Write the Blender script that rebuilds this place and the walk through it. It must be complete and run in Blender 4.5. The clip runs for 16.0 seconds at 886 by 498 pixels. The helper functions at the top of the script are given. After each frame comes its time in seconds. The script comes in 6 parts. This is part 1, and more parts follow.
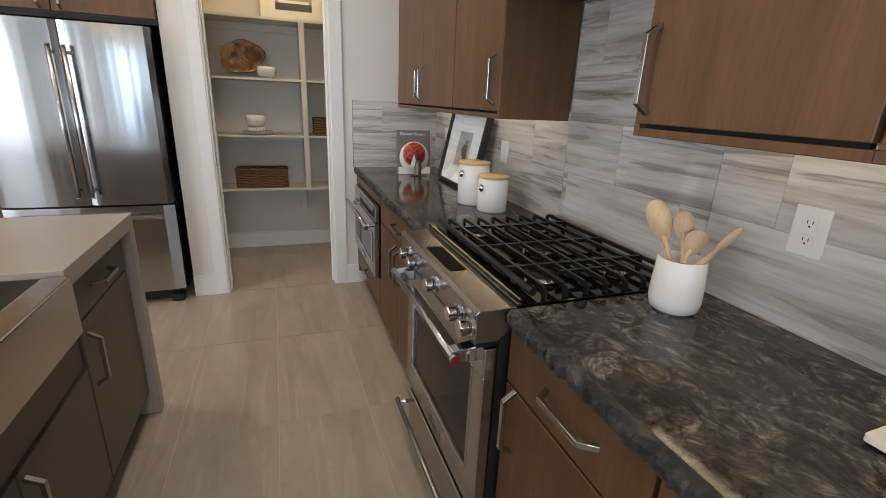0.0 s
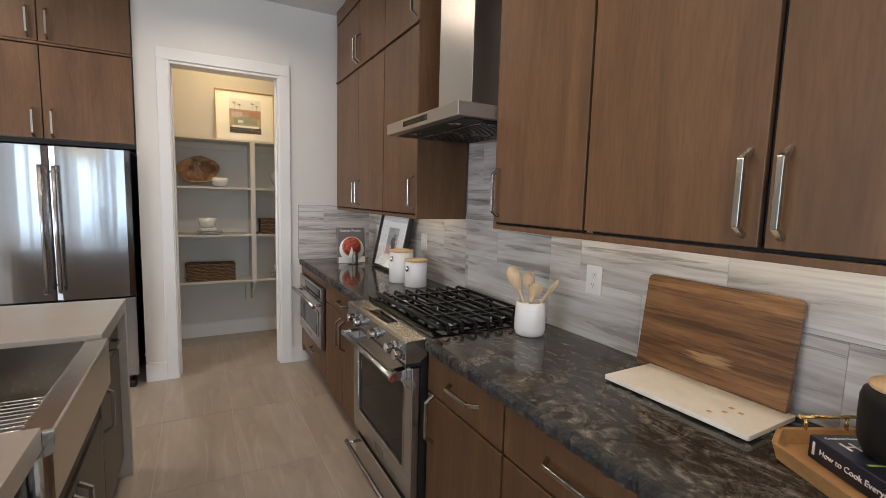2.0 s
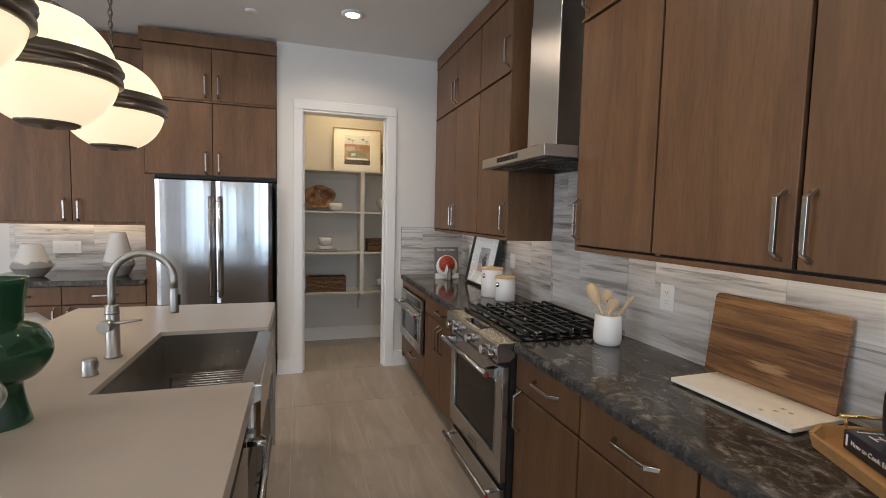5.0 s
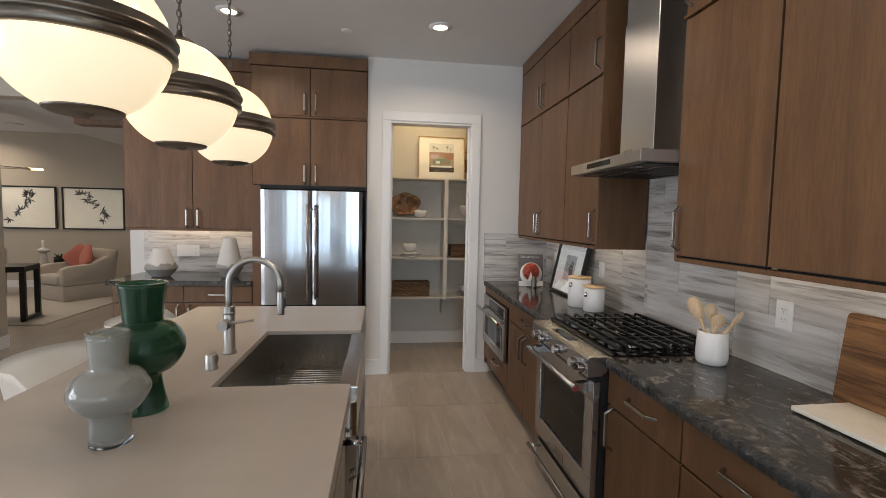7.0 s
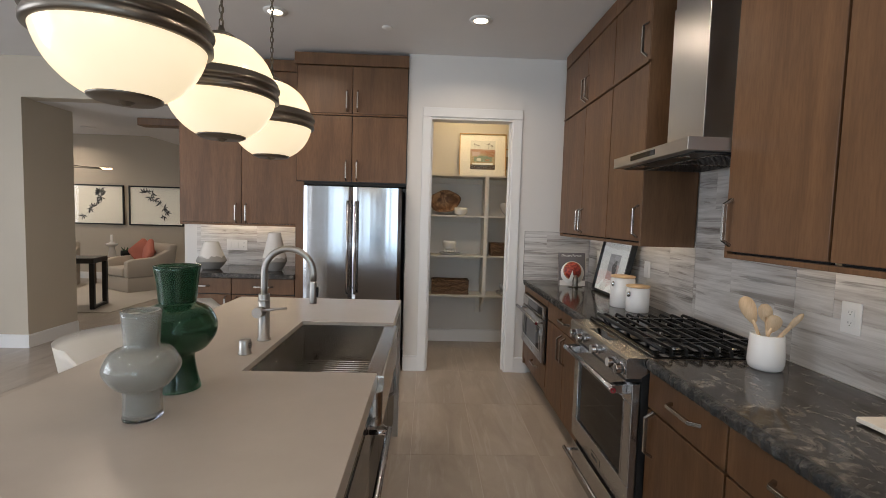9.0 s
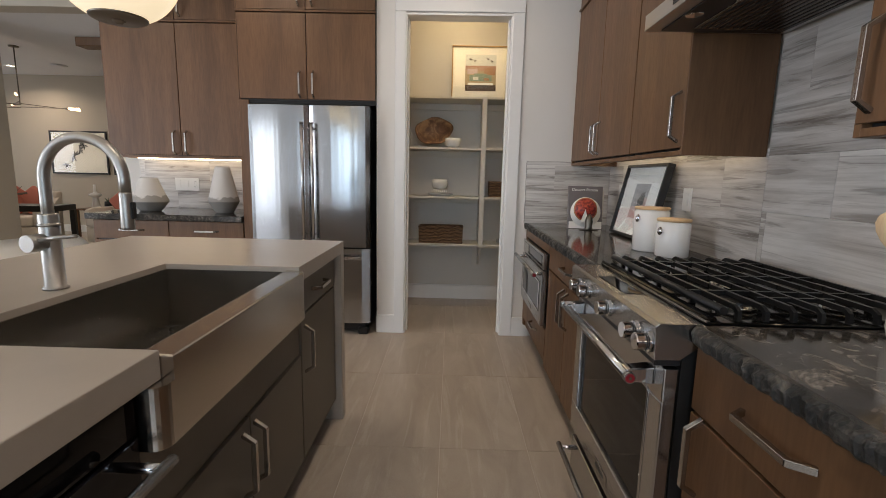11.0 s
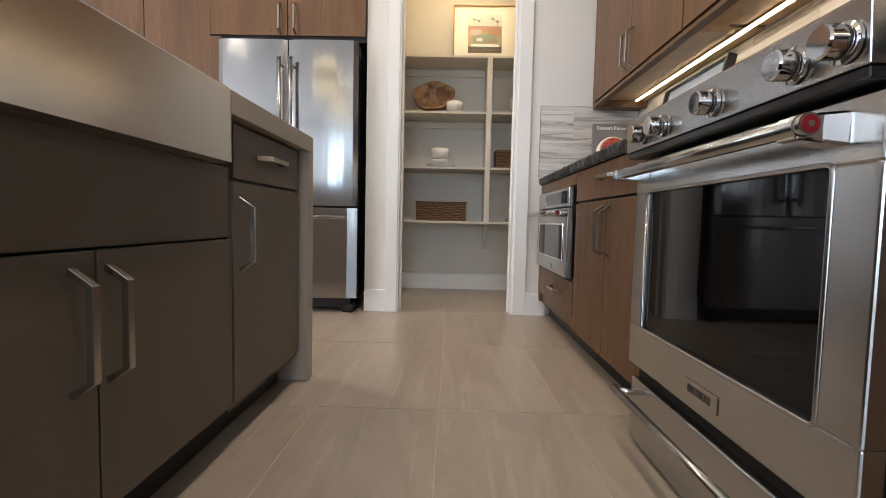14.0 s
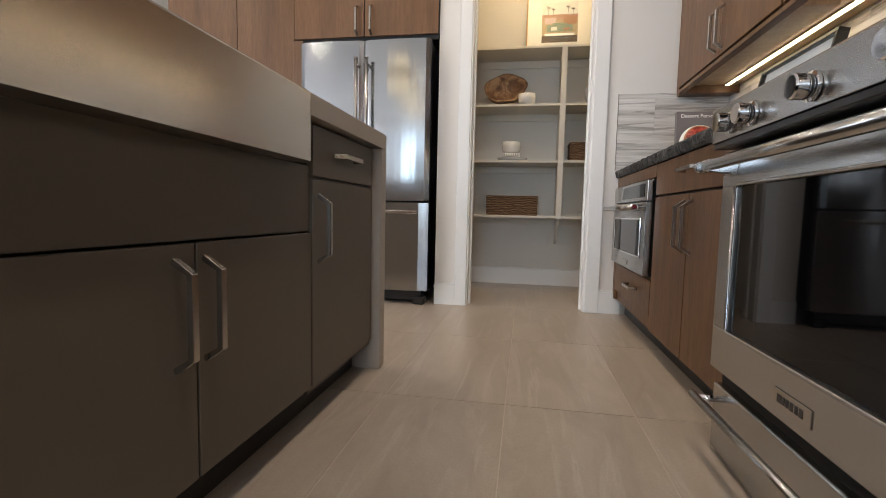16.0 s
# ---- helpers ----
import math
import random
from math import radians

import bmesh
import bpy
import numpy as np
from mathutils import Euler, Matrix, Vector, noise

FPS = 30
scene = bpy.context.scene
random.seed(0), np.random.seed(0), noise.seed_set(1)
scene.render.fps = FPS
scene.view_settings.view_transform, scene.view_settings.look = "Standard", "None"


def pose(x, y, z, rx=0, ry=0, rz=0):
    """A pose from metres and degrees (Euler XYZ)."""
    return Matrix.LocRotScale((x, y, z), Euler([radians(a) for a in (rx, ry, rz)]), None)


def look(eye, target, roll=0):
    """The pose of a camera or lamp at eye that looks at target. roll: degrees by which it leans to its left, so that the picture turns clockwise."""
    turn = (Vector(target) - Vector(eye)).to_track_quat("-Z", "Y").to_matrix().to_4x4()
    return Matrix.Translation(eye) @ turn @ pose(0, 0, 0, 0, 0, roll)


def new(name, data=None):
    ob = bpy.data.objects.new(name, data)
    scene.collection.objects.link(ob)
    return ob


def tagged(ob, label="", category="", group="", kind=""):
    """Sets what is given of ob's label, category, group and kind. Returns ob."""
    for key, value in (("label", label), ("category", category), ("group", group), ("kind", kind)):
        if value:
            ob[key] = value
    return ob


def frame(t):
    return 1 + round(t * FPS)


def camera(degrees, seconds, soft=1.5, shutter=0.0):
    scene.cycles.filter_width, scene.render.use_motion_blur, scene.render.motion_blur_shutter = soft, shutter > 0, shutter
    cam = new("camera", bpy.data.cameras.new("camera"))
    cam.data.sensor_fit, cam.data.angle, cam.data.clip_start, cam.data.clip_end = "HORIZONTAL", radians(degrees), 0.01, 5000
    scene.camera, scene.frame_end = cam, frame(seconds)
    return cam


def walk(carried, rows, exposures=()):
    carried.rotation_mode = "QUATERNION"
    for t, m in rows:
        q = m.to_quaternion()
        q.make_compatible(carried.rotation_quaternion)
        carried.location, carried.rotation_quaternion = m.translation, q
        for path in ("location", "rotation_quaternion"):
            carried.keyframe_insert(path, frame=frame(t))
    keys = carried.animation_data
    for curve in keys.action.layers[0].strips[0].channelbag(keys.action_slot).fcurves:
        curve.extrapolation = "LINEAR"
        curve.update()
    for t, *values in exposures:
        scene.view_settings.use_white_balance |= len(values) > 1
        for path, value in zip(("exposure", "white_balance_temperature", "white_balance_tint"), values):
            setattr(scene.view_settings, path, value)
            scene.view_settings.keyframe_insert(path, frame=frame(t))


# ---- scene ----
cam = camera(88.4, 16.0, 0.75)
PATH = [
    (0, (0.154, 0.13, 1.417), (0.807, 1.915, 0.794), 2.5),
    (0.5, (0.094, 0.011, 1.454), (0.892, 1.78, 0.971), 2.1),
    (1, (0.018, -0.145, 1.46), (0.893, 1.616, 1.092), 1.8),
    (1.5, (-0.081, -0.338, 1.463), (0.845, 1.412, 1.186), 1.8),
    (2, (-0.102, -0.5, 1.469), (0.846, 1.247, 1.251), 1.6),
    (2.5, (-0.094, -0.624, 1.468), (0.822, 1.146, 1.293), 1.5),
    (3, (-0.208, -0.742, 1.481), (0.678, 1.045, 1.325), 1.4),
    (5.5, (-0.294, -0.834, 1.508), (0.217, 1.094, 1.363), 1.4),
    (6, (-0.31, -0.836, 1.514), (0.115, 1.113, 1.373), 1.4),
    (6.5, (-0.312, -0.832, 1.523), (0.028, 1.134, 1.383), 1.3),
    (7, (-0.322, -0.829, 1.525), (-0.059, 1.149, 1.39), 1.2),
    (7.5, (-0.327, -0.825, 1.522), (-0.139, 1.162, 1.393), 1.3),
    (8, (-0.343, -0.83, 1.522), (-0.215, 1.162, 1.399), 1.3),
    (10.3, (0.026, -0.462, 1.368), (0.027, 1.526, 1.146), 1.3),
    (10.5, (0.073, -0.344, 1.347), (0.058, 1.641, 1.1), 1.1),
    (11, (0.098, 0.017, 1.248), (0.07, 1.992, 0.937), 1.3),
    (11.5, (0.124, 0.293, 1.123), (0.093, 2.259, 0.76), 1.4),
    (12, (0.128, 0.464, 0.94), (0.093, 2.427, 0.562), 1.4),
    (12.5, (0.107, 0.517, 0.78), (0.075, 2.488, 0.443), 1.1),
    (13, (0.105, 0.507, 0.7), (0.078, 2.49, 0.444), 1.2),
    (13.5, (0.107, 0.499, 0.631), (0.081, 2.491, 0.452), 1.3),
    (14, (0.104, 0.507, 0.622), (0.069, 2.503, 0.497), 1.3),
    (14.5, (0.113, 0.516, 0.622), (0.041, 2.512, 0.52), 1.3),
    (15, (0.118, 0.514, 0.628), (-0.027, 2.506, 0.525), 1.3),
    (15.5, (0.112, 0.503, 0.628), (-0.132, 2.484, 0.504), 1.3),
    (16, (0.114, 0.498, 0.625), (-0.23, 2.462, 0.467), 1.3),
]
walk(cam, [(t, look(eye, target, roll)) for t, eye, target, roll in PATH], [(0.0, 0.12), (3.0, 0.04), (5.5, -0.10), (8.2, -0.14), (10.5, -0.10), (11.5, -0.14), (12.0, -0.02), (12.5, 0.62), (13.5, 0.54), (16.0, 0.40)])

# ---- world and light ----
world = bpy.data.worlds.new("world")
scene.world = world
world.use_nodes = True
wn = world.node_tree
sky = wn.nodes.new("ShaderNodeTexSky")
sky.sky_type, sky.sun_disc = "NISHITA", False
sky.sun_elevation, sky.sun_rotation = radians(48), radians(200)
wn.links.new(sky.outputs[0], wn.nodes["Background"].inputs[0])
wn.nodes["Background"].inputs[1].default_value = 0.10


def lamp(name, kind, m, energy, color, size=0.1, size_y=None, shape="DISK", spread=None):
    d = bpy.data.lights.new(name, kind)
    d.energy, d.color = energy, color
    if kind == "AREA":
        d.shape, d.size = shape, size
        if size_y:
            d.size_y = size_y
        if spread:
            d.spread = radians(spread)
    if kind == "SUN":
        d.angle = radians(0.5)
    if kind == "POINT":
        d.shadow_soft_size = size
    ob = new(name, d)
    ob.matrix_basis = m
    return ob


lamp("sun", "SUN", look((4, -14, 16), (0, 0, 0)), 3.0, (1.0, 0.95, 0.88))
DAY = (0.82, 0.885, 1.0)
WARM = (1.0, 0.83, 0.67)
# sky light in the openings of the great room, unseen behind and beside the kitchen
lamp("window_fill_light", "AREA", look((-2.35, -5.0, 1.35), (-2.35, 0, 1.2)), 25, (0.62, 0.80, 1.0), 0.95, 2.4, "RECTANGLE")
lamp("window_fill_light", "AREA", look((-5.4, -5.0, 1.35), (-5.4, 0, 1.2)), 36, DAY, 1.7, 2.4, "RECTANGLE")
# Added fill at an assumed, unseen opening; it brightens the pantry wall.
lamp("window_fill_light", "AREA", look((0.0, -5.0, 1.5), (0.0, 0, 1.2)), 60, (0.60, 0.79, 1.0), 1.7, 2.1, "RECTANGLE")
lamp("window_fill_light", "AREA", look((-7.2, -0.8, 1.5), (0, -0.8, 1.2)), 190, DAY, 3.6, 2.2, "RECTANGLE")
lamp("window_fill_light", "AREA", look((-10.1, 6.6, 1.6), (0, 6.6, 1.4)), 36, DAY, 1.9, 1.6, "RECTANGLE")
# recessed downlights; the last four are added, to light the room
CANS = [(0.10, 2.77), (-1.45, 2.77), (0.10, 0.85), (0.10, -1.1), (-2.9, 2.77), (-2.9, 0.5), (-1.45, -1.6)]
for cx, cy in CANS:
    lamp("downlight_and_fill_lamp", "AREA", look((cx, cy, 2.985), (cx, cy, 0)), 8.5, WARM, 0.12, spread=150)
lamp("downlight_and_fill_lamp", "AREA", look((-7.70, 8.3, 3.0), (-7.70, 8.3, 0)), 16, WARM, 0.12, spread=150)
# Added fill for the living room; no fitting sits at this spot.
lamp("downlight_and_fill_lamp", "AREA", look((-5.6, 6.6, 3.0), (-5.6, 6.6, 0)), 18, WARM, 0.12, spread=150)
lamp("pantry_lamp", "AREA", look((0.15, 4.1, 2.97), (0.15, 4.1, 0)), 7.5, (1.0, 0.74, 0.42), 0.2)

# ---- materials ----
MATS = {}


def mat(name, color, rough=0.5, metal=0.0, **kw):
    m = bpy.data.materials.new(name)
    m.use_nodes = True
    b = m.node_tree.nodes["Principled BSDF"]
    b.inputs["Base Color"].default_value = (*color, 1)
    b.inputs["Roughness"].default_value = rough
    b.inputs["Metallic"].default_value = metal
    for k, v in kw.items():
        b.inputs[k.replace("_", " ")].default_value = v
    MATS[name] = m
    return m


def N(m, kind, **inputs):
    n = m.node_tree.nodes.new("ShaderNode" + kind)
    for k, v in inputs.items():
        n.inputs[k.replace("_", " ")].default_value = v
    return n


def L(m, a, b):
    m.node_tree.links.new(a, b)


def P(m):
    return m.node_tree.nodes["Principled BSDF"]


def coords(m, scale=(1, 1, 1), rot=(0, 0, 0), vary=0.0):
    """Object coordinates, stretched; vary shifts them from piece to piece."""
    tc = N(m, "TexCoord")
    mp = N(m, "Mapping")
    mp.inputs["Scale"].default_value = scale
    mp.inputs["Rotation"].default_value = [radians(a) for a in rot]
    L(m, tc.outputs["Object"], mp.inputs["Vector"])
    if not vary:
        return mp.outputs[0]
    oi = N(m, "ObjectInfo")
    mul = N(m, "Math")
    mul.operation = "MULTIPLY"
    mul.inputs[1].default_value = vary
    L(m, oi.outputs["Random"], mul.inputs[0])
    add = N(m, "VectorMath")
    add.operation = "ADD"
    L(m, mp.outputs[0], add.inputs[0])
    L(m, mul.outputs[0], add.inputs[1])
    return add.outputs[0]


def ramp(m, fac, stops):
    r = N(m, "ValToRGB")
    e = r.color_ramp.elements
    while len(e) < len(stops):
        e.new(0.5)
    for el, (p, c) in zip(e, stops):
        el.position, el.color = p, (*c, 1)
    L(m, fac, r.inputs[0])
    return r.outputs[0]


def noise_tex(m, vec, scale, detail=4, rough=0.55, distort=0.0):
    n = N(m, "TexNoise", Scale=scale, Detail=detail, Roughness=rough, Distortion=distort)
    L(m, vec, n.inputs["Vector"])
    return n.outputs["Fac"]


def bump(m, height, strength=0.2, dist=0.002):
    b = N(m, "Bump", Strength=strength, Distance=dist)
    L(m, height, b.inputs["Height"])
    L(m, b.outputs[0], P(m).inputs["Normal"])


def mixc(m, fac, a, b, mode="MIX"):
    x = N(m, "Mix")
    x.data_type, x.blend_type = "RGBA", mode
    if isinstance(fac, float):
        x.inputs[0].default_value = fac
    else:
        L(m, fac, x.inputs[0])
    for i, v in ((6, a), (7, b)):
        if isinstance(v, tuple):
            x.inputs[i].default_value = (*v, 1)
        else:
            L(m, v, x.inputs[i])
    return x.outputs[2]


def maprange(m, fac, lo, hi):
    r = N(m, "MapRange")
    r.inputs["To Min"].default_value, r.inputs["To Max"].default_value = lo, hi
    L(m, fac, r.inputs["Value"])
    return r.outputs[0]


def paint(name, color, rough=0.6, strength=0.12):
    m = mat(name, color, rough)
    v = coords(m)
    n = noise_tex(m, v, 2.2, 5)
    c = mixc(m, n, tuple(k * 0.95 for k in color), tuple(min(1, k * 1.04) for k in color))
    L(m, c, P(m).inputs["Base Color"])
    bump(m, noise_tex(m, v, 260, 3), strength, 0.0008)
    return m


def wood(name, dark, light, scale=(14, 14, 1.0), rough=0.38, vary=20.0, strength=0.12):
    m = mat(name, light, rough)
    v = coords(m, scale, vary=vary)
    n = noise_tex(m, v, 1.6, 7, 0.6, 0.6)
    fine = noise_tex(m, coords(m, tuple(k * 9 for k in scale), vary=vary), 2.0, 4)
    c = ramp(m, n, [(0.3, dark), (0.7, light)])
    c = mixc(m, ramp(m, fine, [(0.42, (0, 0, 0)), (0.66, (0.30, 0.30, 0.30))]), c, tuple(k * 0.65 for k in dark))
    blot = noise_tex(m, coords(m, (1.5, 1.5, 0.8), vary=vary), 2.5, 3)
    c = mixc(m, maprange(m, blot, 0.0, 0.35), c, tuple(k * 0.75 for k in light))
    L(m, c, P(m).inputs["Base Color"])
    L(m, maprange(m, fine, rough - 0.05, rough + 0.12), P(m).inputs["Roughness"])
    bump(m, fine, strength, 0.0006)
    return m


def steel(name, color=(0.56, 0.55, 0.53), rough=0.27, wave=0.0):
    """Brushed metal, its sheen slightly uneven; wave: how far large sheets buckle."""
    m = mat(name, color, rough, 1.0)
    smear = noise_tex(m, coords(m), 3.0, 4)
    L(m, mixc(m, smear, tuple(k * 0.9 for k in color), color), P(m).inputs["Base Color"])
    L(m, maprange(m, smear, rough - 0.04, rough + 0.05), P(m).inputs["Roughness"])
    if wave:
        bump(m, noise_tex(m, coords(m, (7.0, 7.0, 0.16)), 1.0, 2), 1.0, wave)
    return m


paint("wall", (0.71, 0.685, 0.645))
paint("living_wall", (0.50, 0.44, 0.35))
paint("pantry_wall", (0.66, 0.63, 0.575))
paint("white_trim", (0.78, 0.77, 0.75), 0.38, 0.04)
paint("ceiling", (0.72, 0.71, 0.70), 0.8, 0.2)
paint("shelf_paint", (0.66, 0.62, 0.54), 0.45, 0.05)
wood("stained_wood", (0.100, 0.050, 0.024), (0.200, 0.103, 0.048), (7, 7, 0.7), 0.40, 20.0, 0.08)
P(MATS["stained_wood"]).inputs["Specular IOR Level"].default_value = 0.40
wood("cabinet_inside", (0.42, 0.28, 0.16), (0.58, 0.42, 0.26))
m = wood("walnut_board", (0.075, 0.029, 0.011), (0.50, 0.25, 0.10), (4.0, 1.3, 20), 0.36, 5.0)
tc = N(m, "TexCoord")
sep = N(m, "SeparateXYZ")
L(m, tc.outputs["Object"], sep.inputs[0])
stave = N(m, "Math")
stave.operation = "SNAP"
stave.inputs[1].default_value = 0.054
L(m, sep.outputs[2], stave.inputs[0])
wn1 = N(m, "TexWhiteNoise")
wn1.noise_dimensions = "1D"
L(m, stave.outputs[0], wn1.inputs["W"])
old = P(m).inputs["Base Color"].links[0].from_socket
c = mixc(m, maprange(m, wn1.outputs["Value"], 0.0, 0.55), old, (0.055, 0.021, 0.008))
streak = noise_tex(m, coords(m, (2.0, 1.1, 24.0), (2, 0, 0), 5.0), 2.2, 5, 0.6, 0.7)
c = mixc(m, ramp(m, streak, [(0.50, (0, 0, 0)), (0.61, (0.7, 0.7, 0.7))]), c, (0.052, 0.020, 0.008))
d = N(m, "VectorMath")
d.operation = "MULTIPLY"
d.inputs[1].default_value = (0.0, 6.0, 26.0)
L(m, tc.outputs["Object"], d.inputs[0])
ds = N(m, "VectorMath")
ds.operation = "DISTANCE"
ds.inputs[1].default_value = (0.0, -0.10, 2.45)
L(m, d.outputs[0], ds.inputs[0])
sap = N(m, "Math")
sap.operation = "MULTIPLY_ADD"
L(m, noise_tex(m, coords(m, (3, 3, 40)), 3.0, 4), sap.inputs[0])
sap.inputs[1].default_value = 1.1
L(m, ds.outputs["Value"], sap.inputs[2])
c = mixc(m, ramp(m, sap.outputs[0], [(0.80, (0.75, 0.75, 0.75)), (1.0, (0, 0, 0))]), c, (0.50, 0.30, 0.15))
L(m, c, P(m).inputs["Base Color"])
wood("knot_wood", (0.26, 0.165, 0.085), (0.38, 0.26, 0.15), (20, 20, 3), 0.6)
wood("light_wood", (0.62, 0.43, 0.25), (0.75, 0.56, 0.36), (22, 22, 2), 0.55)
wood("lid_wood", (0.62, 0.40, 0.20), (0.74, 0.52, 0.30), (3, 24, 24), 0.5)
wood("tray_wood", (0.33, 0.17, 0.062), (0.50, 0.28, 0.11), (14, 2, 14), 0.5)
wood("frame_oak", (0.55, 0.33, 0.13), (0.68, 0.44, 0.20), (14, 14, 14), 0.5)
paint("island_paint", (0.102, 0.087, 0.067), 0.45, 0.05)
# Black paint; on cabinet bodies it stands in for shade in door gaps.
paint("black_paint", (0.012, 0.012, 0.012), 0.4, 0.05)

m = mat("quartz", (0.36, 0.32, 0.28), 0.28)
n = noise_tex(m, coords(m), 5.0, 6, 0.6, 0.2)
L(m, ramp(m, n, [(0.25, (0.330, 0.293, 0.254)), (0.75, (0.372, 0.333, 0.291))]), P(m).inputs["Base Color"])


def granite(name, rock):
    """Dark granite: swirling contour bands over lighter and darker clouds, with fine grain."""
    m = mat(name, (0.03, 0.028, 0.026), 0.09, Specular_IOR_Level=0.38)
    v = coords(m, (1.3, 0.9, 1.3), (0, 0, 24))
    flow = noise_tex(m, v, 3.2, 7, 0.60, 1.3)
    swirl = N(m, "Math")
    swirl.operation = "MULTIPLY"
    swirl.inputs[1].default_value = 50.0
    L(m, flow, swirl.inputs[0])
    wave = N(m, "Math")
    wave.operation = "SINE"
    L(m, swirl.outputs[0], wave.inputs[0])
    band = N(m, "MapRange")
    band.inputs["From Min"].default_value = -1.0
    L(m, wave.outputs[0], band.inputs["Value"])
    cloud = noise_tex(m, coords(m, (1.1, 0.85, 1.1), (0, 0, 24)), 10.0, 9, 0.72, 2.6)
    c = ramp(m, cloud, [(0.35, (0.012, 0.0115, 0.011)), (0.44, (0.045, 0.039, 0.033)), (0.53, (0.105, 0.092, 0.078)), (0.63, (0.27, 0.245, 0.212))])
    c = mixc(m, maprange(m, band.outputs[0], 0.0, 0.68), c, (0.012, 0.0115, 0.011))
    pool = noise_tex(m, coords(m, (1.0, 0.7, 1.0), (0, 0, 40)), 4.2, 4, 0.55, 1.5)
    c = mixc(m, ramp(m, pool, [(0.38, (0.60, 0.60, 0.60)), (0.54, (0, 0, 0))]), c, (0.014, 0.013, 0.012))
    speck = noise_tex(m, coords(m, (1.0, 0.8, 1.0), (0, 0, 24)), 75.0, 5, 0.7, 0.5)
    c = mixc(m, ramp(m, speck, [(0.56, (0, 0, 0)), (0.72, (0.5, 0.5, 0.5))]), c, (0.12, 0.108, 0.094))
    c = mixc(m, ramp(m, speck, [(0.34, (0.8, 0.8, 0.8)), (0.45, (0, 0, 0))]), c, (0.010, 0.010, 0.010))
    if rock:
        c = mixc(m, 0.35, c, (0.040, 0.046, 0.048))
        P(m).inputs["Roughness"].default_value = 0.32
        bump(m, noise_tex(m, coords(m, (1, 1, 0.5)), 62, 6, 0.72), 1.0, 0.010)
    else:
        L(m, maprange(m, speck, 0.05, 0.15), P(m).inputs["Roughness"])
    L(m, c, P(m).inputs["Base Color"])
    return m


granite("granite", False)
granite("granite_edge", True)

m = mat("stone_tile", (0.4, 0.38, 0.36), 0.28)
v = coords(m, (0.8, 0.8, 8.0), (3, 3, 0), vary=37.0)
big = noise_tex(m, v, 1.5, 6, 0.62, 0.5)
fine = noise_tex(m, coords(m, (1.6, 1.6, 46.0), (3, 0, 0), 37.0), 1.6, 5, 0.6, 0.4)
c = ramp(m, big, [(0.32, (0.33, 0.297, 0.268)), (0.42, (0.49, 0.460, 0.430)), (0.54, (0.64, 0.615, 0.585)), (0.70, (0.74, 0.72, 0.69))])
c = mixc(m, ramp(m, fine, [(0.48, (0, 0, 0)), (0.64, (0.26, 0.26, 0.26))]), c, (0.25, 0.225, 0.20))
vein = noise_tex(m, coords(m, (1.0, 0.8, 15.0), (4, 0, 0), 61.0), 1.3, 5, 0.6, 0.6)
c = mixc(m, ramp(m, vein, [(0.56, (0, 0, 0)), (0.62, (0.62, 0.62, 0.62)), (0.69, (0.15, 0.15, 0.15))]), c, (0.135, 0.112, 0.094))
L(m, c, P(m).inputs["Base Color"])
L(m, maprange(m, big, 0.22, 0.36), P(m).inputs["Roughness"])

m = mat("floor_tile", (0.42, 0.37, 0.32), 0.3)
v = coords(m, (5.5, 1.3, 1.0), (0, 0, 12), 23.0)
n = noise_tex(m, v, 1.2, 6, 0.6, 0.8)
c = ramp(m, n, [(0.28, (0.300, 0.253, 0.207)), (0.5, (0.368, 0.315, 0.262)), (0.72, (0.430, 0.375, 0.318))])
veil = noise_tex(m, coords(m, (9, 0.9, 1), (0, 0, 14), 41.0), 1.0, 5, 0.6, 1.6)
c = mixc(m, ramp(m, veil, [(0.55, (0, 0, 0)), (0.66, (0.38, 0.38, 0.38)), (0.72, (0, 0, 0))]), c, (0.52, 0.48, 0.43))
speck = noise_tex(m, coords(m), 190, 2)
c = mixc(m, maprange(m, speck, -0.2, 0.45), c, (0.24, 0.20, 0.165))
L(m, c, P(m).inputs["Base Color"])
L(m, maprange(m, n, 0.24, 0.40), P(m).inputs["Roughness"])
bump(m, speck, 0.06, 0.0006)
paint("grout", (0.50, 0.445, 0.385), 0.85, 0.3)
paint("pale_grout", (0.50, 0.475, 0.44), 0.8, 0.2)

steel("steel", (0.50, 0.49, 0.475), 0.24)
steel("fridge_steel", (0.47, 0.48, 0.495), 0.15, 0.0035)
# Lighter, warmer copy of the sink's steel: reflected light painted into its colour.
m = mat("apron_steel_lit", (0.54, 0.495, 0.44), 0.22, 1.0)
brush = noise_tex(m, coords(m, (90, 2.0, 160)), 2.0, 3)
L(m, maprange(m, brush, 0.17, 0.27), P(m).inputs["Roughness"])
# Darker copy for the basin: the bowl's shade is put into its colour.
mat("sink_steel", (0.36, 0.33, 0.29), 0.26, 1.0)
steel("hood_steel", (0.56, 0.55, 0.53), 0.33)
steel("nickel", (0.50, 0.475, 0.44), 0.24)
steel("brushed_nickel", (0.42, 0.40, 0.37), 0.38)
steel("bronze", (0.20, 0.175, 0.145), 0.34)
mat("chrome", (0.78, 0.78, 0.80), 0.06, 1.0)
mat("brass", (0.70, 0.50, 0.22), 0.25, 1.0)
mat("black_glass", (0.003, 0.003, 0.004), 0.03, 0.0, Specular_IOR_Level=0.24)
mat("black_plastic", (0.012, 0.012, 0.013), 0.35)
# Near-black colour that stands in for the shade inside open gaps.
mat("painted_gap_shade", (0.006, 0.006, 0.006), 0.7)
